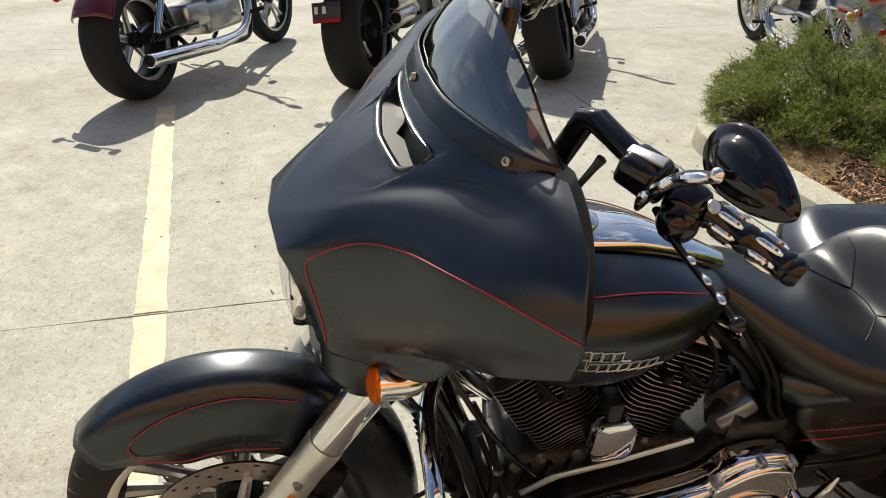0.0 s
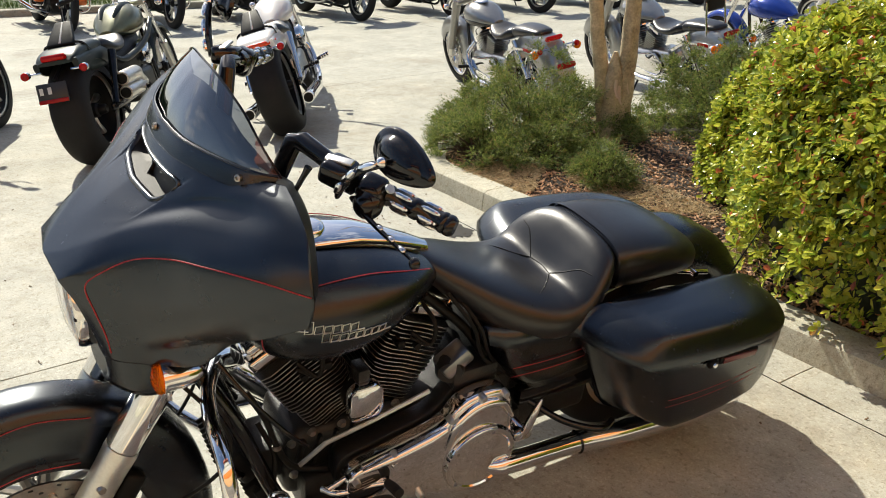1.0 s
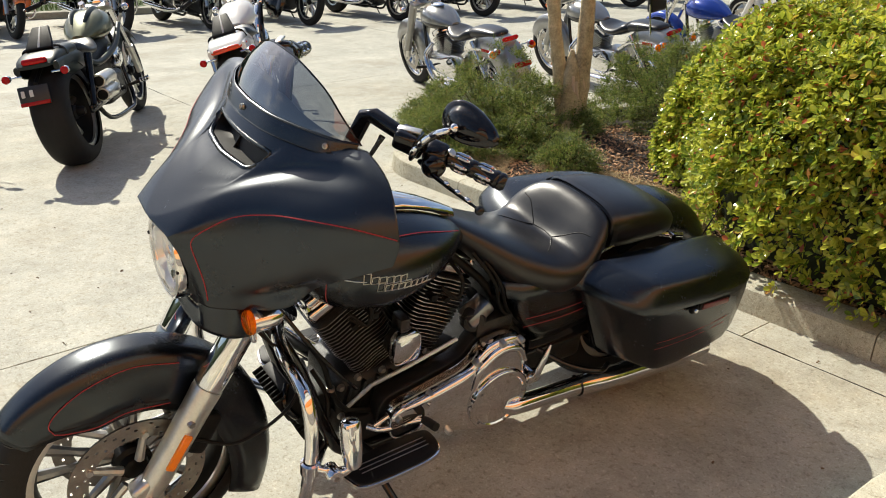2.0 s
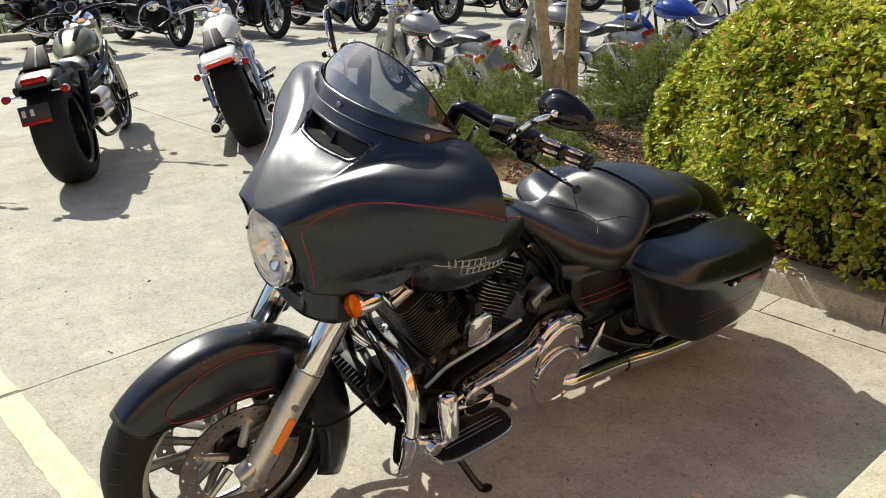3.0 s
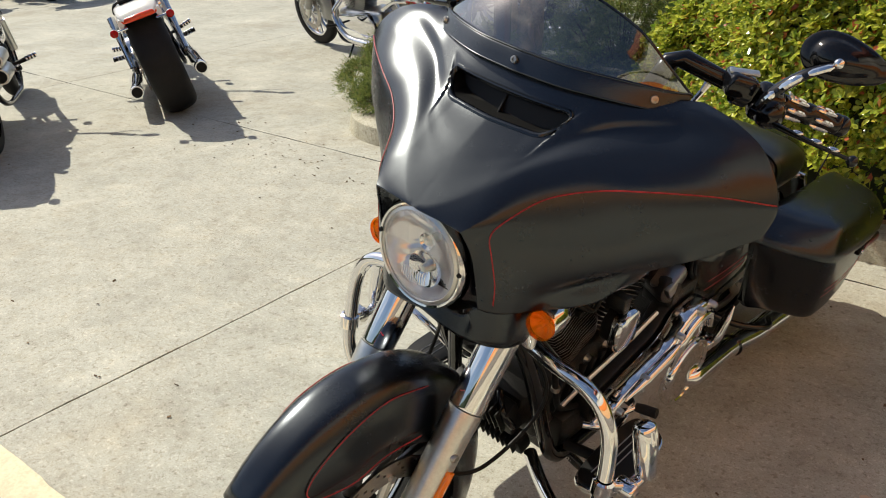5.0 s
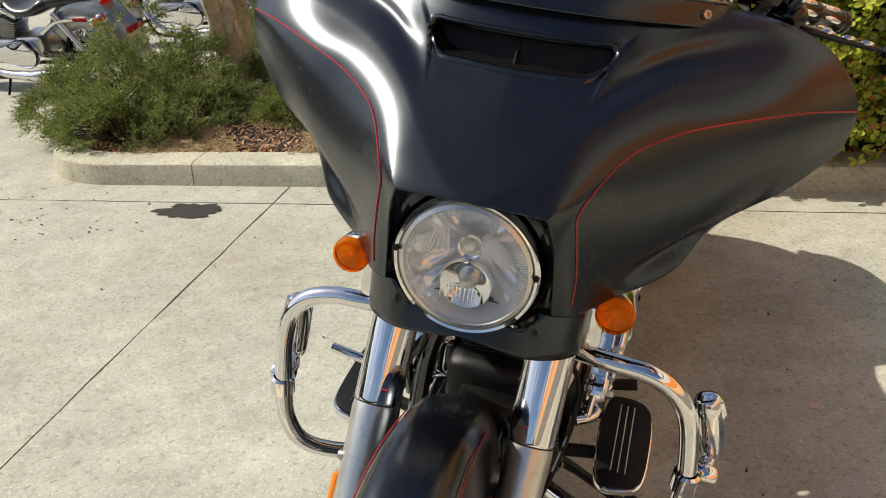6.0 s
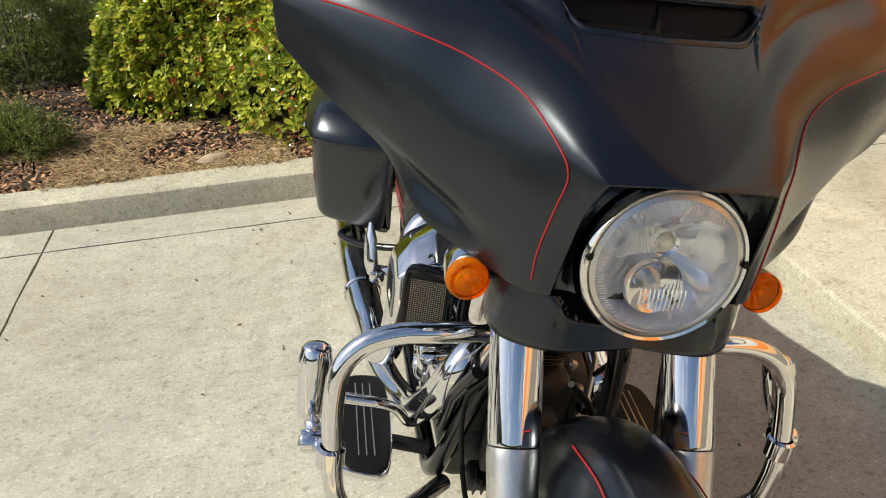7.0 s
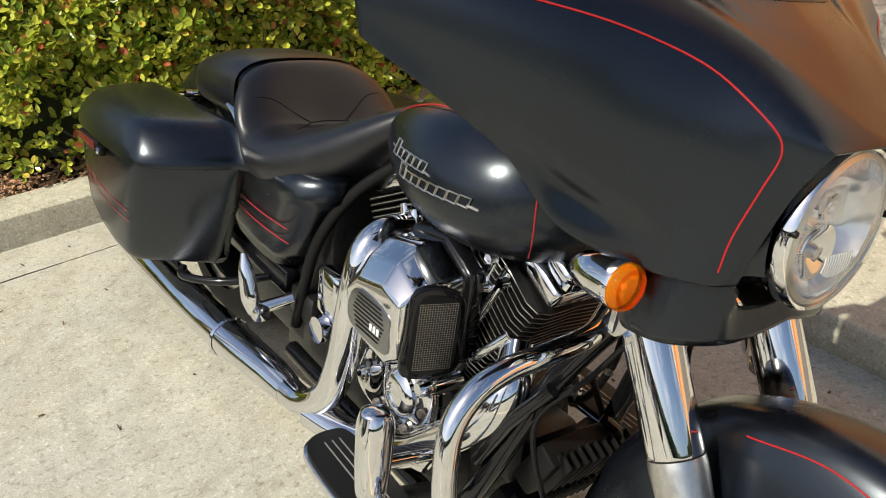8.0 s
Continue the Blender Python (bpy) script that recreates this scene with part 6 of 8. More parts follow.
part("muffler_band", lathe([(0.028, -0.006), (0.034, 0.0), (0.028, 0.006)], pose(-1.165, 0.225, 0.186) @ pose(0, 0, 0, 0, 90), 28), GLOSS, mufl)
cam_cover = part("timing_cover", merged(slab(rounded([(-0.13, -0.05), (-0.06, -0.09), (0.04, -0.08), (0.10, -0.03), (0.09, 0.05), (0.02, 0.09), (-0.07, 0.08)], 4), 0.06, pose(-0.56, -0.10, 0.345) @ pose(0, 0, 0, 90), 0.020, 4), lathe([(0, 0.074), (0.020, 0.073), (0.022, 0.077), (0.034, 0.076), (0.043, 0.068), (0.048, 0.0)], pose(-0.535, -0.10, 0.345) @ pose(0, 0, 0, 90), 32)), CHROME, bike, "chrome timing cover")
for i in range(6):
    a = 2 * math.pi * i / 6
    part("cover_screw", lathe([(0, 0.008), (0.007, 0.008), (0.008, 0)], pose(-0.555 + 0.085 * math.cos(a), -0.162, 0.345 + 0.065 * math.sin(a)) @ pose(0, 0, 0, 90), 8), STEEL, cam_cover)
for x0, x1 in ((-0.50, -0.405), (-0.53, -0.440), (-0.585, -0.66), (-0.61, -0.69)):
    part("pushrod_tube", tube([(x0, -0.085, 0.42), (x1, -0.085, 0.62)], 0.012, 12), CHROME, bike)
part("lifter_block", merged(box(0.09, 0.06, 0.05, pose(-0.505, -0.09, 0.43, 0, 25), 0.012), box(0.09, 0.06, 0.05, pose(-0.605, -0.09, 0.43, 0, -25), 0.012)), CHROME, bike)
for x, z, r_ in ((-0.470, 0.395, 0.014), (-0.620, 0.400, 0.016), (-0.640, 0.330, 0.012), (-0.480, 0.290, 0.012), (-0.575, 0.425, 0.012)):
    part("cover_boss", lathe([(0, 0.080), (r_ * 0.7, 0.080), (r_, 0.072), (r_ * 1.15, 0.050), (r_ * 1.3, 0.0)], pose(x, -0.10, z) @ pose(0, 0, 0, 90), 18), CHROME, bike)
for k, (x, z) in enumerate(((-0.445, 0.575), (-0.440, 0.625), (-0.405, 0.600))):
    part("rocker_bolt", lathe([(0, 0.012), (0.008, 0.012), (0.010, 0.006), (0.012, 0)], pose(x, -0.092, z) @ pose(0, 0, 0, 90), 10), CHROME, bike)
part("breather_pipe", tube([(-0.420, -0.115, 0.470), (-0.385, -0.135, 0.500), (-0.350, -0.120, 0.545)], [0.011, 0.008, 0.008], 12, 4), CHROME, bike)
part("brake_cylinder", merged(lathe([(0, -0.03), (0.028, -0.03), (0.030, 0.0), (0.026, 0.03), (0, 0.032)], pose(-0.80, -0.15, 0.33) @ pose(0, 0, 0, 90), 20), box(0.08, 0.05, 0.10, pose(-0.80, -0.14, 0.40), 0.015)), CHROME, bike)
part("guard_brace", tube([(-0.24, -0.13, 0.52), (-0.29, -0.15, 0.44), (-0.34, -0.15, 0.34)], 0.011, 10), GLOSS, bike)


# ---------------------------------------------------------------- the other parked motorcycles
# Their own axes: x ahead, y left, z up; the rear tyre touches the ground at the origin.
def cruiser(m, name, label, paint, tank_paint, seat_mat=LEATHER, base=1.66, rr=0.33, rw=0.062, fr=0.33, fw=0.048, bags=False, screen_=False, backrest=False, tail="round",
            dual=False, bars="drag", rear_open=True, wire=False, plate=False, heavy=False, group="parked motorcycles"):
    b = thing(name, m, label, "motorcycle", group)
    fx = base
    if wire:
        w1 = wheel(b, "front_wheel", fx, fr, fr, fw, fr - 0.085, 14, RUBBER, CHROME, CHROME, CHROME, twin=True, rotor=True, both=False)
        w2 = wheel(b, "rear_wheel", 0, rr, rr, rw, rr - 0.10, 14, RUBBER, CHROME, CHROME, CHROME, twin=True, rotor=False)
    else:
        w1 = wheel(b, "front_wheel", fx, fr, fr, fw, fr - 0.080, 5, RUBBER, MATTE, SATINAL, SATINAL, twin=True, rotor=True, both=False)
        w2 = wheel(b, "rear_wheel", 0, rr, rr, rw, rr - 0.105, 5, RUBBER, MATTE, SATINAL, SATINAL, twin=False, rotor=True, both=False)
    # fenders
    ff = part("front_fender", loft(fender_shell(fx, fr, lambda t: fr + 0.028, lambda t: fw + 0.022, lambda t: 0.055 if not (bags or wire) else 0.15 if heavy else 0.11, 40 if not (bags or wire) else 25, 165 if not (bags or wire) else 190, 26, 12), closed=False), paint, b)
    ff.modifiers.new("skin", "SOLIDIFY").thickness = 0.004
    rfend = part("rear_fender", loft(fender_shell(0, rr, lambda t: rr + (0.075 if heavy else 0.045), lambda t: rw + (0.060 if heavy else 0.022), lambda t: 0.20 if heavy else 0.075, 30 if heavy else 55, {"short": 150, "hump": 112}.get(tail, 190 if heavy else 178), 26, 14, 4.5 if heavy else 3.2), closed=False), paint, b)
    rfend.modifiers.new("skin", "SOLIDIFY").thickness = 0.004
    # fork and headlamp
    hx, hz = fx - 0.34, 0.92
    for s in (1, -1):
        lg = part("fork_leg", tube([(fx, s * (fw + 0.045), fr - 0.02), (fx - 0.10, s * (fw + 0.045), fr + 0.20)], [0.026, 0.029], 14), SATINAL, b)
        part("fork_tube", tube([(fx - 0.10, s * (fw + 0.045), fr + 0.20), (hx - 0.01, s * (fw + 0.045), hz)], 0.022, 14), CHROME, lg)
    part("fork_crown", box(0.07, 0.24, 0.04, pose(hx, 0, hz - 0.05, 0, -27), 0.01), SATINAL, b)
    lamp = part("headlamp", lathe([(0, -0.11), (0.045, -0.10), (0.078, -0.06), (0.085, -0.01), (0.086, 0.004), (0.078, 0.008)], pose(hx + 0.12, 0, hz - 0.03) @ pose(0, 0, 0, 0, 90), 28), CHROME, b, "chrome headlamp")
    part("lamp_lens", lathe([(0.079, 0.002), (0.06, 0.012), (0.03, 0.018), (0, 0.020)], pose(hx + 0.12, 0, hz - 0.03) @ pose(0, 0, 0, 0, 90), 28), WHITE, lamp)
    part("instrument", lathe([(0, -0.03), (0.04, -0.028), (0.048, 0.0), (0.046, 0.006), (0.0, 0.006)], pose(hx - 0.06, 0, hz + 0.09) @ pose(0, 0, 0, 0, -35), 22), CHROME if not dual else GLOSS, b)
    # bars
    zt = {"drag": 0.06, "high": 0.30, "swept": 0.12}[bars]
    for s in (1, -1):
        bar = part("handlebar", tube([(hx - 0.03, s * 0.03, hz + 0.02), (hx - 0.05, s * 0.09, hz + zt), (hx - 0.09, s * 0.26, hz + zt + 0.01), (hx - 0.20, s * 0.40, hz + zt - 0.03)], 0.0135, 12, 5), CHROME if not dual else GLOSS, b)
        part("grip", tube([(hx - 0.145, s * 0.335, hz + zt - 0.01), (hx - 0.215, s * 0.42, hz + zt - 0.035)], 0.018, 12), RUBBER, bar)
        part("control_box", box(0.05, 0.05, 0.045, pose(hx - 0.125, s * 0.31, hz + zt), 0.012), GLOSS, bar)
        part("lever", tube([(hx - 0.10, s * 0.30, hz + zt), (hx - 0.10, s * 0.40, hz + zt - 0.02), (hx - 0.14, s * 0.47, hz + zt - 0.035)], 0.006, 8, 3), CHROME, bar)
        mr = part("mirror", merged(tube([(hx - 0.12, s * 0.32, hz + zt + 0.02), (hx - 0.10, s * 0.37, hz + zt + 0.09), (hx - 0.11, s * 0.42, hz + zt + 0.12)], 0.006, 8, 3), ball((hx - 0.11, s * 0.455, hz + zt + 0.125), 0.045, 0.3, 1.2, 0.8)), CHROME if not dual else GLOSS, bar)
        ts = part("turn_signal", ball((hx + 0.05, s * 0.20, hz - 0.08), 0.026, 1.3, 1, 1), CHROME, b)
        part("amber_lens", ball((hx + 0.078, s * 0.20, hz - 0.08), 0.023, 0.6, 1, 1), AMBER, ts)
        rs = part("rear_signal", merged(ball((-0.27, s * 0.175, rr + 0.30), 0.024, 1.3, 1, 1), tube([(-0.26, s * 0.09, rr + 0.30), (-0.26, s * 0.17, rr + 0.30)], 0.008, 8)), CHROME, b)
        part("red_lens", ball((-0.295, s * 0.175, rr + 0.30), 0.024, 0.6, 1, 1), REDLENS if not bags and not backrest else AMBER, rs)
    # tank, seat
    T = [(fx - 0.42, 0.80, 0.70, 0.05, 0.5), (fx - 0.47, 0.86, 0.68, 0.115, 0.45), (fx - 0.60, 0.885, 0.665, 0.155, 0.42), (fx - 0.74, 0.865, 0.665, 0.150, 0.42), (fx - 0.87, 0.80, 0.68, 0.105, 0.45), (fx - 0.96, 0.74, 0.69, 0.045, 0.5)]
    tk = part("fuel_tank", loft(body_loft(T, 2.4, 28, 4)), tank_paint, b)
    part("filler_cap", lathe([(0.035, 0), (0.033, 0.012), (0, 0.016)], pose(fx - 0.60, 0.0, 0.882), 20), CHROME, tk)
    S = [(fx - 0.90, 0.735, 0.69, 0.05, 0.5), (fx - 0.98, 0.720, 0.65, 0.11, 0.5), (fx - 1.10, 0.690, 0.615, 0.15, 0.5), (fx - 1.24, 0.700, 0.615, 0.16, 0.5), (fx - 1.34, 0.745, 0.64, 0.14, 0.5), (fx - 1.40, 0.735, 0.66, 0.11, 0.5)]
    part("seat", loft(body_loft(S, 2.6, 28, 4)), seat_mat, b, "black vinyl seat")
    P = [(fx - 1.38, 0.735, 0.66, 0.10, 0.5), (fx - 1.42, 0.765, 0.66, 0.115, 0.5), (fx - 1.58, 0.770, 0.68, 0.11, 0.5), (fx - 1.74, 0.755, 0.70, 0.085, 0.5), (fx - 1.78, 0.735, 0.71, 0.05, 0.5)]
    if tail != "hump":
        part("pillion", loft(body_loft(P, 2.6, 28, 4)), seat_mat, b, "black vinyl pillion pad")
    if backrest:
        br = part("backrest", tube([(fx - 1.70, s_ * 0.10, z_) for s_, z_ in ((1, 0.62), (1, 0.85), (0.8, 1.04), (-0.8, 1.04), (-1, 0.85), (-1, 0.62))], 0.010, 10), CHROME, b)
        part("back_pad", box(0.06, 0.20, 0.17, pose(fx - 1.69, 0, 0.95, 0, -8), 0.025, 3), seat_mat, br)
    if tail == "hump":          # painted tail with a narrow pad on its slope
        C = [(0.34, 0.715, 0.66, 0.08, 0.5), (0.20, 0.750, 0.66, 0.120, 0.5), (0.04, 0.760, 0.665, 0.132, 0.5), (-0.12, 0.748, 0.665, 0.130, 0.5), (-0.21, 0.720, 0.665, 0.122, 0.5), (-0.255, 0.690, 0.668, 0.100, 0.5)]
        cowl = part("tail_cowl", loft(body_loft(C, 3.4, 32, 4)), paint, b)
        pad = part("tail_pad", slab([(-0.085, 0.0), (0.085, 0.0), (0.080, 0.05), (0.052, 0.19), (-0.052, 0.19), (-0.080, 0.05)], 0.028, pose(-0.085, 0, 0.742) @ pose(0, 0, 0, 0, 0, -90) @ pose(0, 0, 0, 40), 0.010, 3), MATTE, b, "narrow black pad with a pale stripe")
        part("tail_stripe", slab([(-0.007, 0.012), (0.007, 0.012), (0.004, 0.18), (-0.004, 0.18)], 0.004, pose(-0.085, 0, 0.742) @ pose(0, 0, 0, 0, 0, -90) @ pose(0, 0, 0, 40) @ pose(0, 0, 0.026), 0.001), PALE, pad)
        part("grab_strap", tube([(-0.02, 0.135, 0.70), (-0.05, 0.11, 0.755), (-0.07, 0.0, 0.772), (-0.05, -0.11, 0.755), (-0.02, -0.135, 0.70)], 0.008, 8, 5), GLOSS, cowl)
        if not plate:
            part("tail_light_strip", tube([(-0.13, 0.132, 0.672), (-0.215, 0.118, 0.672), (-0.258, 0.07, 0.675), (-0.270, 0.0, 0.678), (-0.258, -0.07, 0.675), (-0.215, -0.118, 0.672), (-0.13, -0.132, 0.672)], [0.008, 0.014, 0.017, 0.018, 0.017, 0.014, 0.008], 10, 0), shade("orange_red_lens", (0.75, 0.06, 0.012), rough=0.2, coat=0.4), cowl, "orange red tail lamp strip")
        M = [(fx - 0.62, 0.70, 0.44, 0.10, 0.5), (fx - 0.80, 0.70, 0.42, 0.125, 0.5), (fx - 1.05, 0.68, 0.40, 0.135, 0.5), (fx - 1.30, 0.67, 0.46, 0.125, 0.5), (fx - 1.45, 0.68, 0.58, 0.10, 0.5)]
        part("middle_cover", loft(body_loft(M, 3.0, 24, 3)), MATTE, b, "dark middle body between tank and tail")
        for s in (1, -1):
            part("tail_side", loft([egg((x, s * 0.118, z), 0.018, h_, 14, 2.5) for x, z, h_ in ((0.30, 0.62, 0.04), (0.18, 0.635, 0.065), (0.0, 0.645, 0.070), (-0.16, 0.655, 0.050), (-0.24, 0.665, 0.025))]), paint, cowl)
        dash = part("speedometer", lathe([(0, -0.05), (0.045, -0.045), (0.060, -0.01), (0.062, 0.004), (0.054, 0.008)], pose(hx - 0.10, 0, hz + 0.10) @ pose(0, 0, 0, 0, -62), 28), CHROME if not dual else GLOSS, b)
        part("dial", lathe([(0.055, 0.004), (0.0, 0.004)], pose(hx - 0.10, 0, hz + 0.10) @ pose(0, 0, 0, 0, -62), 28), PLATE, dash)
        part("dial_ring", lathe([(0.040, 0.005), (0.044, 0.006), (0.046, 0.005)], pose(hx - 0.10, 0, hz + 0.10) @ pose(0, 0, 0, 0, -62), 28), PALE, dash)
        if dual:
            for s in (1, -1):
                part("tank_stripe", tube([(fx - 0.50, s * 0.055, 0.876), (fx - 0.62, s * 0.062, 0.884), (fx - 0.76, s * 0.058, 0.862), (fx - 0.86, s * 0.045, 0.815)], [0.012, 0.02, 0.02, 0.010], 8, 4, flat=0.35), SLATE, tk, "dark stripe")
            part("side_frame", tube([(fx - 0.50, -0.17, 0.74), (fx - 0.80, -0.185, 0.62), (fx - 1.15, -0.15, 0.56), (fx - 1.35, -0.13, 0.62)], [0.018, 0.022, 0.022, 0.016], 12, 4), SLATE, b)
    if heavy:
        for s in (1, -1):
            ys = rw + 0.072
            st = part("fender_strut", tube([(0.36, s * ys, 0.50), (0.18, s * ys, 0.585), (-0.05, s * ys, 0.600), (-0.20, s * ys, 0.590)], [0.026, 0.022, 0.020, 0.014], 10, 4, flat=0.5), CHROME, b)
            part("side_reflector", box(0.13, 0.008, 0.026, pose(-0.06, s * (ys + 0.014), 0.606), 0.003), REDLENS, st, "red reflector")
            fs = part("rear_turn_signal", ball((-0.235, s * (ys + 0.055), 0.605), 0.034, 1.0, 1, 1), CHROME, st)
            part("amber_lens", ball((-0.255, s * (ys + 0.055), 0.605), 0.034, 0.8, 1, 1), AMBER, fs)
            part("fork_cover", tube([(fx - 0.03, s * (fw + 0.050), fr + 0.06), (hx, s * (fw + 0.050), hz - 0.03)], [0.036, 0.042], 16), paint, b)
        part("lamp_nacelle", lathe([(0, -0.16), (0.075, -0.14), (0.112, -0.06), (0.116, 0.0), (0.106, 0.012)], pose(hx + 0.10, 0, hz + 0.02) @ pose(0, 0, 0, 0, 92), 30), CHROME, b, "chrome headlamp nacelle")
        part("tail_lens", box(0.05, 0.16, 0.045, pose(-0.395, 0, 0.50, 0, 10), 0.016, 3), REDLENS, rfend)
        low = [(x, (t + bt) / 2 - 0.012, bt - 0.004, w_ * 1.015, 0.8) for x, t, bt, w_, e_ in T]
        part("tank_panel", loft(body_loft(low, 2.2, 28, 4)), GLOSS, tk, "black lower panel")
        dsh = part("tank_dash", ball((fx - 0.64, 0, 0.882), 0.075, 1.5, 0.75, 0.28), CHROME, tk)
        part("dash_dial", lathe([(0.036, 0), (0.034, 0.008), (0, 0.010)], pose(fx - 0.60, 0, 0.898) @ pose(0, 0, 0, 0, -18), 20), PLATE, dsh)
    # engine
    ec = part("engine", merged(box(0.44, 0.24, 0.20, pose(fx - 0.78, 0, 0.34), 0.04, 3), box(0.26, 0.24, 0.16, pose(fx - 1.08, 0, 0.38), 0.03, 3)), WRINKLE if dual else SATINAL, b)
    for xa, xb in ((fx - 0.73, fx - 0.62), (fx - 0.83, fx - 0.93)):
        d = Vector((xb - xa, 0, 0.22)).normalized()
        at = Matrix.Translation((xa, 0, 0.42)) @ d.to_track_quat("Z", "Y").to_matrix().to_4x4()
        cyl = part("cylinder", lathe([(0.055, 0), (0.055, 0.20), (0, 0.20)], at, 16), WRINKLE, ec)
        for i in range(9):
            part("cooling_fin", slab(rounded([(-0.075, -0.07), (0.075, -0.07), (0.08, 0), (0.075, 0.07), (-0.075, 0.07), (-0.08, 0)], 2), 0.006, at @ pose(0, 0, 0.012 + i * 0.02)), SATINAL if not dual else WRINKLE, cyl)
        part("rocker_cover", box(0.13, 0.15, 0.06, at @ pose(0, 0, 0.225), 0.018), CHROME, cyl)
    part("air_cleaner", lathe([(0, 0.06), (0.06, 0.055), (0.085, 0.035), (0.088, 0)], pose(fx - 0.78, -0.14, 0.55) @ pose(0, 0, 0, 90), 26), CHROME, ec)
    part("primary_cover", slab(rounded([(0.20, -0.04), (0.20, 0.06), (0.0, 0.08), (-0.22, 0.11), (-0.32, 0.0), (-0.22, -0.11), (0.0, -0.07)], 4), 0.06, pose(fx - 0.85, 0.18, 0.34) @ pose(0, 0, 0, 90), 0.015), CHROME, ec)
    for s in (1, -1):
        fb_ = part("frame_tube", tube([(fx - 0.40, s * 0.04, 0.80), (fx - 0.48, s * 0.10, 0.45), (fx - 0.56, s * 0.14, 0.18), (fx - 0.80, s * 0.14, 0.15), (fx - 1.25, s * 0.14, 0.20), (fx - 1.45, s * 0.12, 0.40)], 0.016, 10, 4), GLOSS, b)
        part("shock", tube([(0.02, s * (rw + 0.06), rr + 0.02), (0.20, s * (rw + 0.06), rr + 0.32)], [0.02, 0.026], 12), CHROME if not dual else GLOSS, b)
        part("swing_arm", box(0.48, 0.03, 0.05, pose(0.22, s * (rw + 0.045), rr), 0.01), GLOSS, b)
        pg = part("foot_peg", tube([(fx - 0.62, s * 0.14, 0.30), (fx - 0.60, s * 0.30, 0.33)], [0.012, 0.016], 10), RUBBER, b)
        for q in range(4 if tail == "hump" else 0):
            part("peg_ring", tube([(fx - 0.6085 + q * 0.003, s * (0.235 + q * 0.02), 0.318 + q * 0.0035), (fx - 0.607 + q * 0.003, s * (0.245 + q * 0.02), 0.320 + q * 0.0035)], 0.0195, 10), CHROME, pg)
        if tail == "hump":
            rp = part("rear_peg", tube([(0.42, s * 0.17, 0.36), (0.40, s * 0.29, 0.375)], [0.012, 0.015], 10), MATTE, b)
            for q in range(4):
                part("peg_ring", tube([(0.408, s * (0.215 + q * 0.02), 0.366 + q * 0.0025), (0.406, s * (0.225 + q * 0.02), 0.367 + q * 0.0025)], 0.0185, 10), CHROME, rp)
    # exhausts
    if dual:            # a stacked pair of cans on the right
        for z in (0.47, 0.38):
            can = part("muffler", tube([(fx - 0.85, -0.13, 0.36), (fx - 1.10, -0.18, z - 0.02), (fx - 1.20, -0.205, z), (fx - 1.46, -0.215, z + 0.01), (fx - 1.49, -0.215, z + 0.01)], [0.025, 0.03, 0.048, 0.048, 0.043], 18), SATINAL, b, "short metal muffler")
            part("muffler_tip", tube([(fx - 1.488, -0.215, z + 0.01), (fx - 1.50, -0.215, z + 0.01)], [0.034, 0.033], 16), MATTE, can)
    else:
        sides = (-1,) if not rear_open else (-1, 1)
        for s in sides:
            can = part("muffler", tube([(fx - 0.62, s * 0.10, 0.52), (fx - 0.56, s * 0.17, 0.40), (fx - 0.72, s * 0.19, 0.22), (fx - 1.05, s * 0.205, 0.19), (fx - 1.20, s * 0.21, 0.20), (fx - 1.72, s * 0.215, 0.235), (fx - 1.80, s * 0.215, 0.24)], [0.022, 0.024, 0.026, 0.040, 0.044, 0.044, 0.040], 18, 4), CHROME, b, "chrome muffler")
            part("muffler_tip", tube([(fx - 1.799, s * 0.215, 0.24), (fx - 1.806, s * 0.215, 0.24)], [0.034, 0.033], 16), MATTE, can)
    # tail lamp, plate bracket
    lampz = rr + 0.37
    if tail != "hump" or plate:
        part("tail_lamp", box(0.05, 0.15, 0.035, pose(-0.235, 0, lampz, 0, 30), 0.014, 3), REDLENS, b, "red tail lamp")
    if plate:
        pl = part("number_plate", box(0.008, 0.18, 0.115, pose(-0.33, 0.03, rr + 0.19, 0, 12), 0.003), PLATE, b, "dark plate with a red lower edge")
        part("plate_edge", box(0.010, 0.176, 0.022, pose(-0.345, 0.03, rr + 0.145, 0, 12), 0.002), REDLENS, pl)
        for i in range(2):
            part("plate_bar", box(0.003, 0.022, 0.04, pose(-0.337, 0.09 - i * 0.05, rr + 0.205, 0, 12), 0.001), PALE, pl)
        part("plate_arm", tube([(-0.10, 0, rr + 0.35), (-0.28, 0.02, rr + 0.25)], 0.012, 8), MATTE, pl)
    if bags:
        for s in (1, -1):
            bg = part("saddlebag", loft([egg((x, s * 0.285, z), w, h, 20, 4.0) for x, z, w, h in ((0.34, 0.47, 0.06, 0.09), (0.30, 0.46, 0.088, 0.135), (0.0, 0.45, 0.095, 0.145), (-0.28, 0.44, 0.088, 0.135), (-0.33, 0.44, 0.06, 0.09))]), paint, b)
            part("bag_lid", loft([egg((x, s * 0.285, z), w, h, 20, 3.0) for x, z, w, h in ((0.35, 0.60, 0.06, 0.02), (0.30, 0.605, 0.092, 0.05), (0.0, 0.605, 0.098, 0.06), (-0.28, 0.59, 0.09, 0.05), (-0.34, 0.58, 0.06, 0.02))]), paint, bg)
            part("engine_guard", tube([(fx - 0.46, s * 0.06, 0.58), (fx - 0.42, s * 0.24, 0.56), (fx - 0.42, s * 0.36, 0.46), (fx - 0.46, s * 0.36, 0.28), (fx - 0.52, s * 0.14, 0.20)], 0.014, 10, 4), CHROME, b)
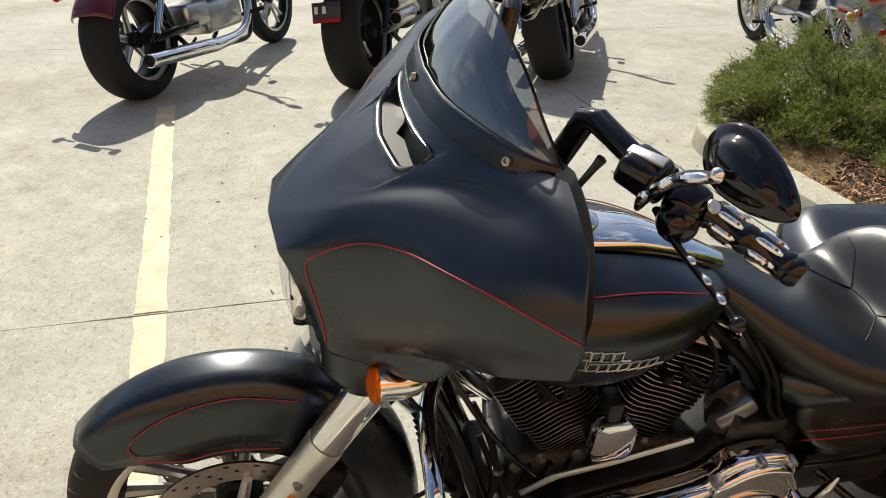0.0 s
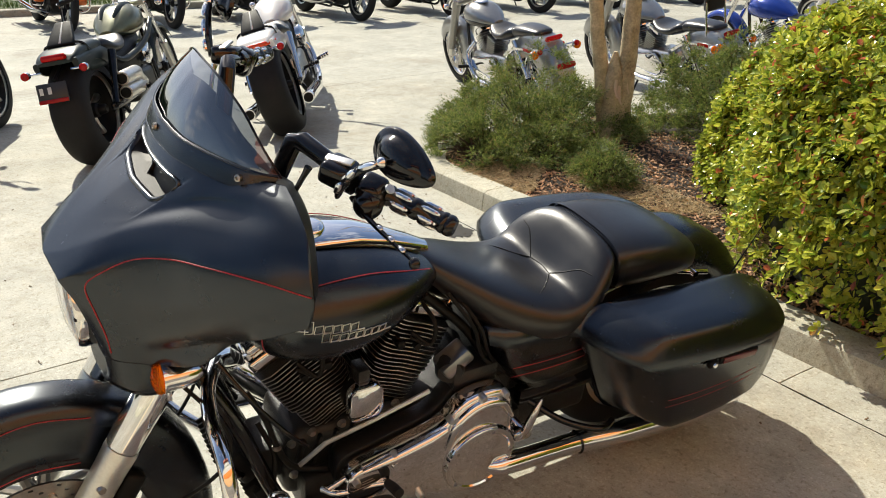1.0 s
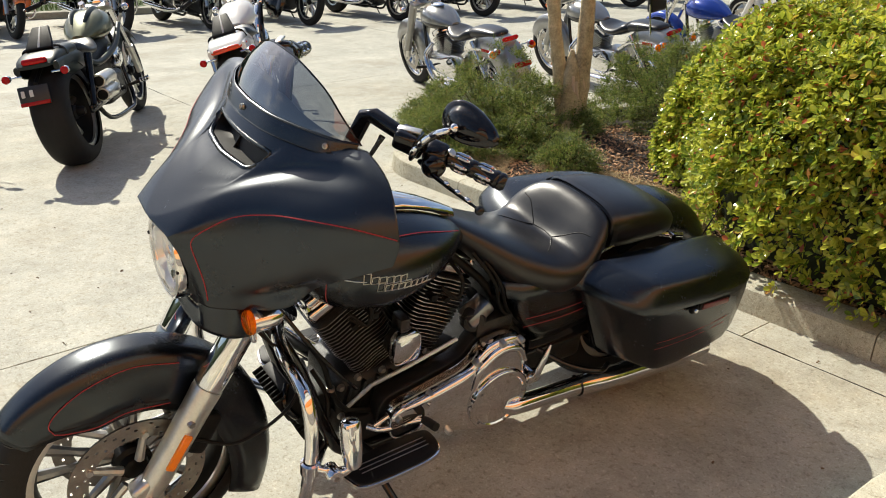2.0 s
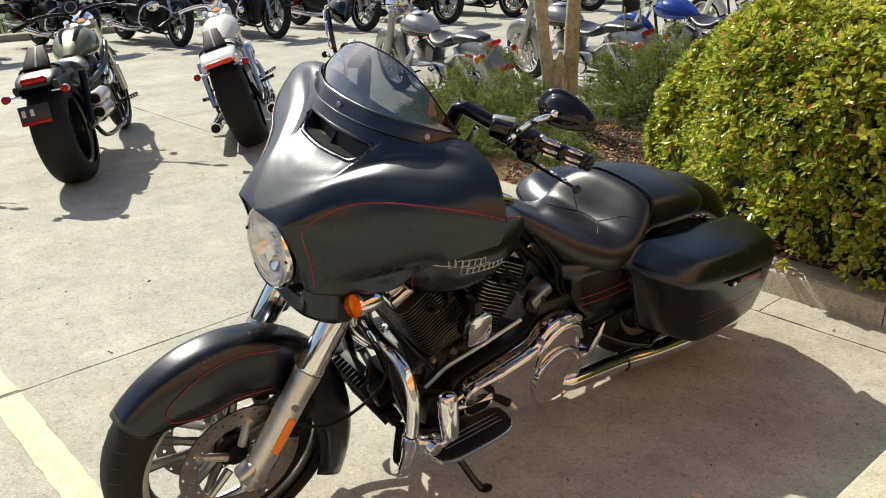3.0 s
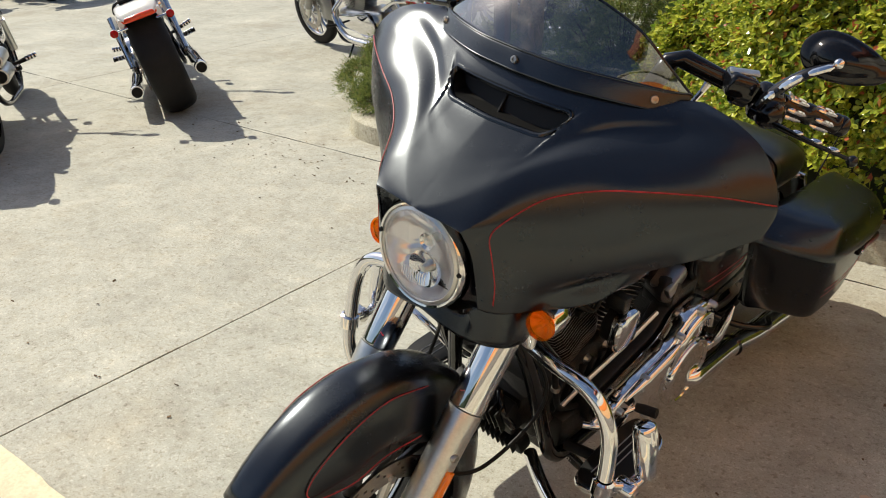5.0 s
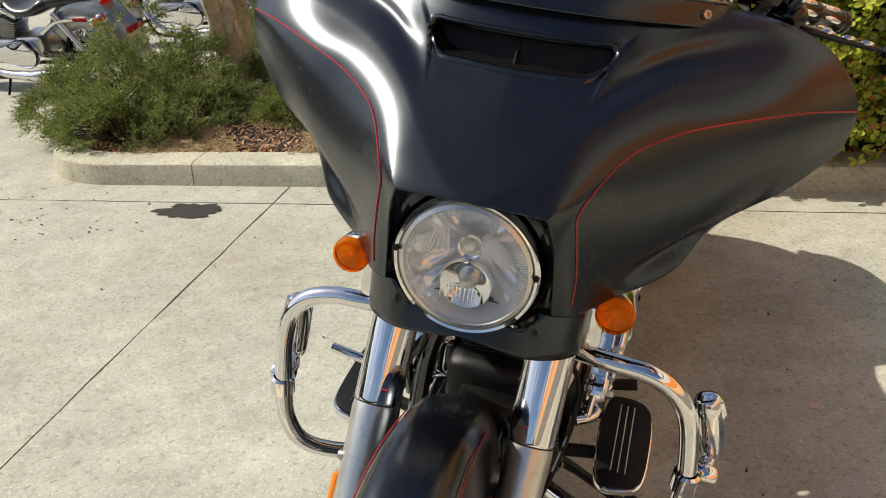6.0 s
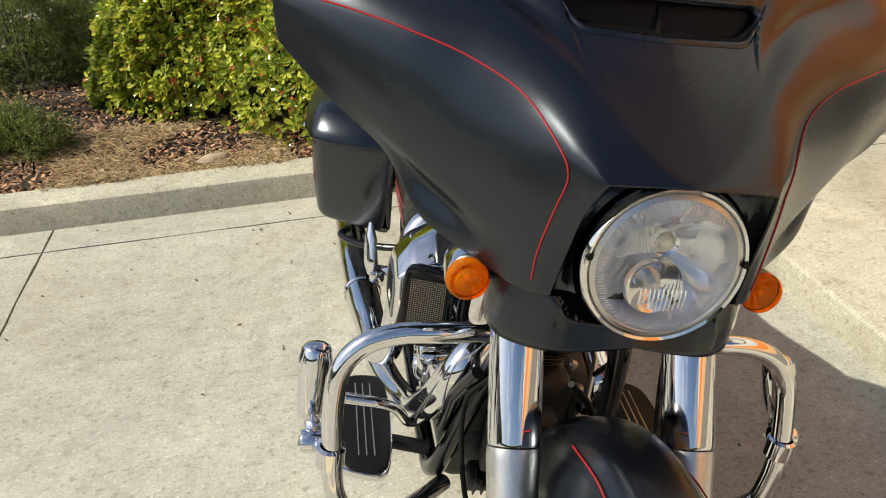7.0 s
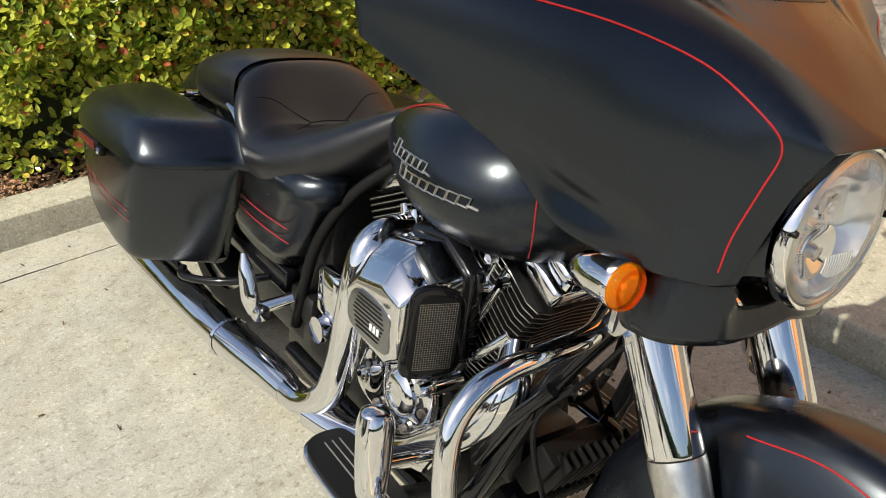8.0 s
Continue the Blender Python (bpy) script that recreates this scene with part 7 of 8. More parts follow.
            part("footboard", box(0.26, 0.10, 0.025, pose(fx - 0.62, s * 0.25, 0.27), 0.01), MATTE, b)
            part("bag_rail", tube([(0.36, s * 0.30, 0.30), (0.30, s * 0.40, 0.28), (-0.20, s * 0.41, 0.28), (-0.36, s * 0.32, 0.30)], 0.011, 10, 4), CHROME, b)
        E_ = [(fx - 0.46, 0.66, 0.22, 0.13, 0.5), (fx - 0.60, 0.68, 0.18, 0.17, 0.5), (fx - 0.95, 0.68, 0.17, 0.18, 0.5), (fx - 1.25, 0.66, 0.22, 0.16, 0.5), (fx - 1.40, 0.62, 0.32, 0.13, 0.5)]
        part("engine_mass", loft(body_loft(E_, 3.2, 24, 3)), WRINKLE, b, "dark engine and frame mass")
        part("rear_trunk", box(0.34, 0.50, 0.26, pose(-0.10, 0, 0.90), 0.06, 3), paint, b, "rear luggage trunk")
        part("trunk_rail", tube([(0.06, 0.20, 1.05), (-0.24, 0.20, 1.05), (-0.26, -0.20, 1.05), (0.06, -0.20, 1.05)], 0.008, 8), CHROME, b)
        for s in (1, -1):
            part("leg_shield", box(0.10, 0.14, 0.34, pose(fx - 0.48, s * 0.27, 0.50, 0, -12), 0.04, 3), paint, b)
        part("fairing", loft([egg((x, 0, z), w, h, 28, 2.5) for x, z, w, h in ((fx - 0.14, 0.96, 0.10, 0.08), (fx - 0.18, 0.99, 0.24, 0.16), (fx - 0.28, 1.03, 0.38, 0.19), (fx - 0.40, 1.05, 0.42, 0.17), (fx - 0.42, 1.05, 0.30, 0.12))]), paint, b)
    if screen_:
        rows_ = [[Vector((hx + 0.05 - 0.10 * k / 6 - 0.25 * (q / 8 - 0.5) ** 2, (q / 8 - 0.5) * 0.46 * (1 - 0.25 * (k / 6) ** 2), hz + 0.02 + 0.40 * k / 6)) for q in range(9)] for k in range(7)]
        part("windscreen", loft(rows_, closed=False), CLEAR, b, "clear windscreen")
    part("side_stand", tube([(fx - 0.80, 0.14, 0.20), (fx - 0.84, 0.28, 0.06)], 0.010, 8), GLOSS, b)
    return b


def parked(rear, front, lean=-9):
    """The pose of a parked machine from the plan of its rear and front tyres."""
    a = math.degrees(math.atan2(front[1] - rear[1], front[0] - rear[0]))
    return pose(rear[0], rear[1], 0, 0, 0, a) @ pose(0, 0, 0, lean)


cruiser(parked((-2.60, -1.24), (-3.95, -0.40)), "muscle_motorcycle", "slate green muscle motorcycle with a very wide rear tyre", SLATE, OLIVE, rw=0.118, rr=0.335, base=1.62, dual=True, tail="hump", bars="drag", plate=True)
cruiser(parked((-2.60, 0.06), (-4.02, 0.88), -16), "muscle_motorcycle", "white muscle motorcycle with a very wide rear tyre and chrome pipes", WHITE, WHITE, rw=0.118, rr=0.335, base=1.64, tail="hump", bars="drag")
cruiser(parked((-2.62, -2.57), (-4.00, -1.68)), "muscle_motorcycle", "dark maroon motorcycle with a wide rear tyre and low muffler", MAROON, MAROON, rw=0.115, rr=0.34, base=1.64, tail="short", rear_open=False)
SMALL = Matrix.Scale(0.89, 4)
cruiser(parked((-1.99, 1.91), (-3.45, 2.14)) @ SMALL, "cruiser_motorcycle", "silver and black cruiser motorcycle with full fenders and a chrome nacelle", SILVER, SILVER, wire=True, bars="swept", rw=0.075, heavy=True)
cruiser(parked((-1.41, 3.14), (-2.87, 3.37)) @ SMALL, "cruiser_motorcycle", "grey cruiser motorcycle with a backrest and clear windscreen", SILVER, SILVER, wire=True, backrest=True, screen_=True, bars="swept", rw=0.075, heavy=True)
cruiser(parked((-0.86, 4.15), (-2.32, 4.38)) @ SMALL, "cruiser_motorcycle", "bright blue motorcycle with chrome trim behind the hedge", BLUE, BLUE, bars="swept", rw=0.07, screen_=True)
cruiser(parked((-1.45, 6.45), (-2.91, 6.68)) @ SMALL, "cruiser_motorcycle", "white cruiser motorcycle parked behind the hedge", WHITE, WHITE, bars="swept", rw=0.07, heavy=True)
master = cruiser(parked((-10.46, 0.97), (-8.84, 1.07)), "bagger_motorcycle", "black touring motorcycle with chrome guards in the back row", GLOSS, GLOSS, bags=True, bars="swept", rw=0.075)
for fx_, fy_ in ((-8.45, 2.20), (-8.05, 3.50), (-7.28, 6.15), (-7.08, 7.45), (-6.65, 8.92), (-6.25, 10.3)):
    copy_thing(master, parked((fx_ - 1.62, fy_ - 0.10), (fx_, fy_)))
cruiser(parked((-9.29, 4.72), (-7.67, 4.83)), "bagger_motorcycle", "maroon touring motorcycle with chrome guards in the back row", MAROON, MAROON, bags=True, bars="swept", rw=0.075)
cruiser(parked((-10.94, -0.26), (-9.32, -0.16)), "bagger_motorcycle", "orange and black touring motorcycle at the end of the back row", shade("orange_paint", (0.62, 0.13, 0.015), rough=0.22, metal=0.2, var=0.15, coat=0.5), GLOSS, bags=True, bars="swept", rw=0.075)


# ---------------------------------------------------------------- plants
def leaf_mesh(name, places, normals, sizes, seed, mat, parent=None, narrow=0.5, fold=0.25, heads=None, blunt=False):
    """Many leaves in one mesh, each of five points folded along its rib."""
    r = np.random.RandomState(seed)
    n = len(places)
    P, N = np.asarray(places), np.asarray(normals)
    N /= np.linalg.norm(N, axis=1, keepdims=True)
    h = r.normal(size=(n, 3)) if heads is None else np.asarray(heads)
    D = h - N * (h * N).sum(1, keepdims=True)
    D /= np.linalg.norm(D, axis=1, keepdims=True)
    W = np.cross(N, D)
    S = np.asarray(sizes)[:, None]
    if blunt:
        c = (P, P + D * S * 0.55 + W * S * narrow * 0.5 + N * S * fold * 0.3, P + D * S * 0.88 + W * S * narrow * 0.34 + N * S * fold * 0.15, P + D * S,
             P + D * S * 0.88 - W * S * narrow * 0.34 + N * S * fold * 0.15, P + D * S * 0.55 - W * S * narrow * 0.5 + N * S * fold * 0.3, P + D * S * 0.58 - N * S * fold * 0.12)
        tri = ((0, 6, 1), (1, 6, 2), (2, 6, 3), (3, 6, 4), (4, 6, 5), (5, 6, 0))
    else:
        c = (P, P + D * S * 0.45 + W * S * narrow * 0.5 + N * S * fold * 0.3, P + D * S * 0.5 - N * S * fold * 0.15, P + D * S * 0.45 - W * S * narrow * 0.5 + N * S * fold * 0.3, P + D * S)
        tri = ((0, 2, 1), (1, 2, 4), (0, 3, 2), (3, 4, 2))
    v = np.stack(c, 1).reshape(-1, 3)
    k = np.arange(n)[:, None] * len(c)
    f = np.concatenate([k + np.array(t) for t in tri], 0)
    me = bpy.data.meshes.new(name)
    me.from_pydata(v.tolist(), [], f.tolist())
    me.materials.append(mat)
    ob = new(name, me)
    if parent:
        ob.parent = parent
    return ob


def front_line(x):
    """Where the hedge's foot stands."""
    xs, ys = (0.0, 0.3, 0.6, 0.85, 1.0, 1.4, 2.0, 4.6), (1.36, 1.12, 0.92, 0.64, 0.46, 0.30, 0.25, 0.25)
    return float(np.interp(x, xs, ys))


def hedge_top(x):
    xs, hs = (-0.05, 0.12, 0.3, 0.5, 0.8, 1.1, 2.0, 4.6), (0.05, 0.42, 0.66, 0.80, 0.94, 1.0, 1.02, 1.04)
    return float(np.interp(x, xs, hs))


def hedge_point(x, a, shrink=0.0):
    """On the hedge's skin at x; a from 0 (foot, near side) through pi/2 (top) to pi (foot, far side)."""
    yf, yb = front_line(x) - 0.06, 2.35
    ym, half, H = (yf + yb) / 2, (yb - yf) / 2 - shrink, hedge_top(x) - shrink
    c, s = math.cos(a), math.sin(a)
    y = ym - math.copysign(abs(c) ** 0.42, c) * half
    z = 0.12 + abs(s) ** 0.5 * H
    q = Vector((x, y, z))
    lump = 0.055 * noise.noise(q * 2.6) + 0.045 * noise.noise(q * 6.0)
    out = Vector((-0.35 if x < 0.6 else 0, -c, s + 0.05)).normalized()
    return q + out * lump, out


hedge = thing("hedge", pose(0, 0, 0), "dense clipped green hedge with glossy leaves and red new growth", "hedge")
rnd = random.Random(11)
pl, nm, sz = [], [], []
hd = []
for i in range(25000):          # sprigs: a whorl of blunt leaves round each shoot's tip
    x = 0.0 + 4.5 * rnd.random() ** 1.35
    a = math.pi * (rnd.random() ** 1.25) * 0.80
    q, out = hedge_point(x, a)
    gap = noise.noise(q * 7.5) + 0.6 * noise.noise(q * 16)
    if gap < -0.34 and rnd.random() < 0.8:       # dark holes between the shoots
        continue
    depth = rnd.random() ** 2.2 * 0.15
    q = q - out * (depth - 0.02) + Vector((rnd.gauss(0, 0.012), rnd.gauss(0, 0.012), rnd.gauss(0, 0.012)))
    if rnd.random() < 0.05:
        q = q + out * rnd.uniform(0.01, 0.05)
    if q.z < 0.14 and rnd.random() < 0.7:
        continue
    axis = (out * 0.75 + Vector((rnd.gauss(-0.45, 0.3), rnd.gauss(0, 0.3), rnd.gauss(0.55, 0.3)))).normalized()
    e1 = axis.cross(Vector((0.3, 0.5, 0.8))).normalized()
    e2 = axis.cross(e1)
    count, turn_, big_ = rnd.randint(4, 7), rnd.random() * 6.28, rnd.uniform(0.8, 1.25)
    for k in range(count):
        t = turn_ + 6.283 * k / count + rnd.gauss(0, 0.25)
        rad = e1 * math.cos(t) + e2 * math.sin(t)
        lift = rnd.uniform(0.15, 0.9)
        head = (rad + axis * lift).normalized()
        pl.append(q + head * 0.004 - axis * rnd.uniform(0, 0.022))
        hd.append(head)
        nm.append(axis - rad * lift + Vector((rnd.gauss(0, 0.25), rnd.gauss(0, 0.25), rnd.gauss(0, 0.25))))
        sz.append(rnd.uniform(0.021, 0.039) * big_)
leaf_mesh("leaves", pl, nm, sz, 2, LEAF, hedge, narrow=0.58, fold=0.3, heads=hd, blunt=True)
# filler core under the skin; its dark colour paints the shade between leaves
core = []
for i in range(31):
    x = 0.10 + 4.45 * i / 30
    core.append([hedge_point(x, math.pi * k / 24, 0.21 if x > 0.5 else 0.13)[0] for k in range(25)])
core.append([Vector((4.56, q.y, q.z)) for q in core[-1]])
part("shade_core", loft(core, closed=False), HEDGESHADE, hedge)
for i in range(170):
    x = 0.05 + 4.3 * rnd.random() ** 1.3
    yf = front_line(x)
    a = Vector((x, yf + 0.35 + rnd.random() * 0.3, 0.08))
    t, out = hedge_point(min(4.4, x + rnd.uniform(-0.15, 0.15)), rnd.uniform(0.1, 1.6))
    part("branch", tube([a, a.lerp(t, 0.5) + Vector((rnd.uniform(-0.05, 0.05), 0, 0.06)), t - out * 0.03], [0.007, 0.004, 0.0015], 5), WOOD, hedge)


# junipers: low spreading bushes of short needled sprays on brown stems
def juniper(name, cx, cy, rx, ry, h, count, seed, lean=(0, 0)):
    r = random.Random(seed)
    b = thing(name, pose(cx, cy, 0.10), "low spreading green juniper bush on mulch", "shrub", "junipers in the planter")
    P, N, S, H = [], [], [], []
    stems = []
    for i in range(count // 6):            # tufts: sprays fanning out of one twig's end
        a = r.random() * 2 * math.pi
        k = math.sqrt(r.random())
        base_ = Vector((math.cos(a) * k * rx, math.sin(a) * k * ry, 0))
        top_ = h * (1 - k ** 2.4) * (0.70 + 0.85 * noise.noise(Vector((base_.x * 4.5 + cx * 5, base_.y * 4.5 + cy * 5, seed)))) + 0.05
        if k > 0.45 and noise.noise(Vector((base_.x * 6 + cx, base_.y * 6 + cy, seed + 5.5))) < -0.22:
            continue
        hub = Vector((base_.x, base_.y, top_ * (r.random() ** 0.32)))
        lead = Vector((math.cos(a) * (0.3 + 0.9 * k), math.sin(a) * (0.3 + 0.9 * k), 0.45)).normalized()
        for m_ in range(11):
            fan_ = Vector((r.gauss(0, 1), r.gauss(0, 1), r.gauss(0, 0.7))).normalized()
            d = (lead * 0.8 + fan_ * 0.75).normalized()
            o = hub + fan_ * r.uniform(0, 0.022)
            L_ = r.uniform(0.045, 0.105)
            for j in range(11):
                t = j / 10
                q = o + d * (L_ * t)
                side = Vector((r.gauss(0, 1), r.gauss(0, 1), r.gauss(0, 1)))
                side = (side - d * side.dot(d)).normalized()
                P.append(q), H.append(d * 0.8 + side * 0.75), S.append(r.uniform(0.014, 0.026) * (1.2 - 0.6 * t)), N.append(side.cross(d) + Vector((0, 0, 0.2)))
        stems.append((Vector((base_.x * 0.35, base_.y * 0.35, 0)), hub))
    leaf_mesh("needles", P, N, S, seed, NEEDLE, b, narrow=0.30, fold=0.1, heads=H)
    for a_, o in stems[:60]:
        part("stem", tube([a_, a_.lerp(o, 0.5) + Vector((0, 0, 0.03)), o], [0.008, 0.005, 0.002], 5), WOOD, b)
    return b


juniper("juniper", -1.22, 1.15, 0.74, 0.62, 0.46, 4000, 21)
juniper("juniper", -0.84, 0.84, 0.32, 0.28, 0.20, 850, 22)
juniper("juniper", -1.05, 0.62, 0.42, 0.26, 0.26, 1000, 27)
juniper("juniper", -0.58, 2.30, 0.66, 0.58, 0.62, 4300, 23)
juniper("juniper", 0.10, 2.40, 0.60, 0.60, 0.62, 3200, 24)
juniper("juniper", -0.22, 0.80, 0.17, 0.15, 0.17, 480, 25)
juniper("juniper", -0.15, 3.1, 0.55, 0.55, 0.45, 1300, 26)

# crape-myrtle like tree: several smooth stems from one foot
tree = thing("tree", pose(-0.80, 1.42, 0.10), "smooth-barked multi-stemmed tree with peeling tan bark in the planter", "tree")
rnd = random.Random(8)


def gnarl(ob, deep=0.012):
    """Flutes and burls along a trunk."""
    for v in ob.data.vertices:
        c = v.co
        v.co = c + Vector((noise.noise(Vector((c.x * 14, c.y * 14, c.z * 2.5))), noise.noise(Vector((c.x * 14 + 9, c.y * 14, c.z * 2.5))), 0)) * deep + Vector((1, 1, 0)) * 0.006 * noise.noise(c * 30)


foot = part("trunk", tube([(0.02, 0.0, -0.06), (0.015, 0.0, 0.02), (0.0, 0.0, 0.16), (0.0, 0.0, 0.30), (0.0, 0.0, 0.44), (0.0, 0.0, 0.58)], [0.125, 0.094, 0.076, 0.070, 0.064, 0.018], 28, 6), BARK, tree, "flared foot with peeling bark")
gnarl(foot, 0.020)
for dx, dy, r0, tx, ty, tall in ((-0.030, -0.042, 0.046, -0.30, -0.42, 3.4), (0.018, 0.034, 0.052, 0.16, 0.26, 3.6)):
    pts = []
    for k in range(9):
        t = k / 8
        pts.append((dx + tx * t ** 1.2 + 0.015 * math.sin(t * 9 + dx * 50), dy + ty * t ** 1.2 + 0.015 * math.cos(t * 8), 0.12 + (tall - 0.12) * t))
    stem = part("trunk", tube(pts, [r0 * (1.0 - 0.5 * (k / 8)) for k in range(9)], 18, 8), BARK, tree)
    gnarl(stem)
    for q in range(4):
        d = Vector((rnd.uniform(-0.6, 0.6), rnd.uniform(-0.6, 0.6), rnd.uniform(0.6, 1.1)))
        low_ = Vector(pts[5 + q % 3])
        part("limb", tube([low_, low_ + d * 0.35, low_ + d * 0.8 + Vector((0, 0, 0.1))], [0.024, 0.015, 0.005], 8, 3), BARK, tree)
for k in range(9):              # loose strips of bark
    a, z = rnd.random() * 6.28, rnd.uniform(0.1, 0.5)
    part("bark_strip", tube([(0.078 * math.cos(a), 0.078 * math.sin(a), z + 0.09), (0.082 * math.cos(a), 0.082 * math.sin(a), z + 0.03), (0.098 * math.cos(a + 0.1), 0.098 * math.sin(a + 0.1), z - 0.02)], [0.009, 0.010, 0.004], 6, 3, flat=0.3), PALELEAF, tree)

# mulch, dry needles and dropped leaves
rnd = random.Random(4)


def scatter_boxes(name, count, where, size, mat, label, category):
    v, f = [], []
    for i in range(count):
        x, y, z = where()
        a, tl = rnd.random() * math.tau, rnd.gauss(0, 0.35)
        L_, W_, T_ = size()
        R = Euler((tl, rnd.gauss(0, 0.35), a)).to_matrix()
        o = len(v)
        for px, py, pz in ((-1, -1, -1), (1, -0.7, -1), (0.9, 1, -1), (-0.8, 0.8, -1), (-0.9, -0.9, 1), (0.9, -0.7, 1), (0.8, 0.8, 1), (-0.8, 0.7, 1)):
            q = R @ Vector((px * L_ / 2, py * W_ / 2, pz * T_ / 2))
            v.append((x + q.x, y + q.y, z + q.z))
        f += [tuple(o + k for k in q) for q in ((4, 5, 6, 7), (0, 1, 5, 4), (1, 2, 6, 5), (2, 3, 7, 6), (3, 0, 4, 7))]
    me = bpy.data.meshes.new(name)
    me.from_pydata(v, [], f)
    me.materials.append(mat)
    return tagged(new(name, me), label=label, category=category, kind="stuff")


def bed():
    while True:
        x, y = rnd.uniform(-1.38, 2.6), 0.34 + 1.5 * rnd.random() ** 1.5
        if x > -0.95 or y > 0.74 or math.hypot(x + 0.95, y - 0.74) < 0.38:
            z = 0.082 + 0.05 * min(1, max(0, y - 0.3)) + 0.022 * noise.noise(Vector((x * 3, y * 3, 0)))
            return x, y, z + rnd.uniform(0, 0.014)


scatter_boxes("mulch", 15000, bed, lambda: (rnd.uniform(0.008, 0.034), rnd.uniform(0.004, 0.013), rnd.uniform(0.002, 0.006)), CHIP, "brown shredded bark mulch covering the planter soil", "mulch")


def bed_front():
    while True:
        q = bed()
        if q[1] < 0.95 and q[0] < 0.9 and noise.noise(Vector((q[0] * 2.5, q[1] * 2.5, 3))) > -0.15:
            return q[0], q[1], q[2] + 0.008


scatter_boxes("dry_needles", 7000, bed_front, lambda: (rnd.uniform(0.03, 0.09), 0.0022, 0.0018), STRAW, "dry tan needles scattered over the mulch", "needles")


def lot_spot():
    while True:
        x, y = rnd.uniform(-3.5, 2.2), rnd.uniform(-2.6, 0.15)
        if rnd.random() < 0.25 + 0.75 * math.exp(-(y ** 2) / 0.3):
            return x, y, 0.004


scatter_boxes("litter", 110, lot_spot, lambda: (rnd.uniform(0.005, 0.018), rnd.uniform(0.003, 0.008), 0.002), LEAFLITTER, "small dry leaf scraps scattered on the concrete", "litter")


def drops():
    return rnd.gauss(-1.25, 0.42), rnd.gauss(-0.28, 0.16), 0.0035


scatter_boxes("dark_specks", 45, drops, lambda: (rnd.uniform(0.006, 0.022), rnd.uniform(0.004, 0.010), 0.001), LEAFLITTER, "dark dried drips on the concrete", "drips")


def flat_blot(name, cx, cy, rx, ry, seed, mat, label, category, z=0.003):
    bm = bmesh.new()
    pts = []
    for i in range(40):
        a = 2 * math.pi * i / 40
        k = 1 + 0.55 * noise.noise(Vector((math.cos(a) * 1.5, math.sin(a) * 1.5, seed))) + 0.35 * noise.noise(Vector((math.cos(a) * 4, math.sin(a) * 5, seed)))
        pts.append(bm.verts.new((cx + rx * k * math.cos(a), cy + ry * k * math.sin(a), z)))
    bm.faces.new(pts)
    return tagged(link_mesh(name, bm, mat), label=label, category=category, kind="structure")


flat_blot("oil_stain", -0.34, -0.095, 0.155, 0.075, 1.0, WET, "dark oil stain on the concrete beside the gutter", "stain")
tagged(link_mesh("fallen_leaf", slab(rounded([(-0.016, -0.004), (0, -0.009), (0.016, 0), (0, 0.009), (-0.014, 0.005)], 3), 0.0025, pose(1.979, -1.195, 0.0005, 8, 4, 30), 0.0008), PALELEAF), label="pale dry fallen leaf on the shaded concrete", category="leaf")
rocks = bmesh.new()
bmesh.ops.create_icosphere(rocks, subdivisions=3, radius=0.06)
for v in rocks.verts:
    v.co = Vector((v.co.x * 1.25, v.co.y * 0.7, v.co.z * 0.45)) * (1 + 0.25 * noise.noise(v.co * 25))
rocks.transform(pose(0.60, 0.47, 0.10, 0, 0, 12))
tagged(link_mesh("rock", rocks, shade("tan_rock", (0.36, 0.28, 0.19), rough=0.9, var=0.5, vscale=14, bump=0.6, bscale=60)), label="flat tan rock lying on the mulch", category="rock")

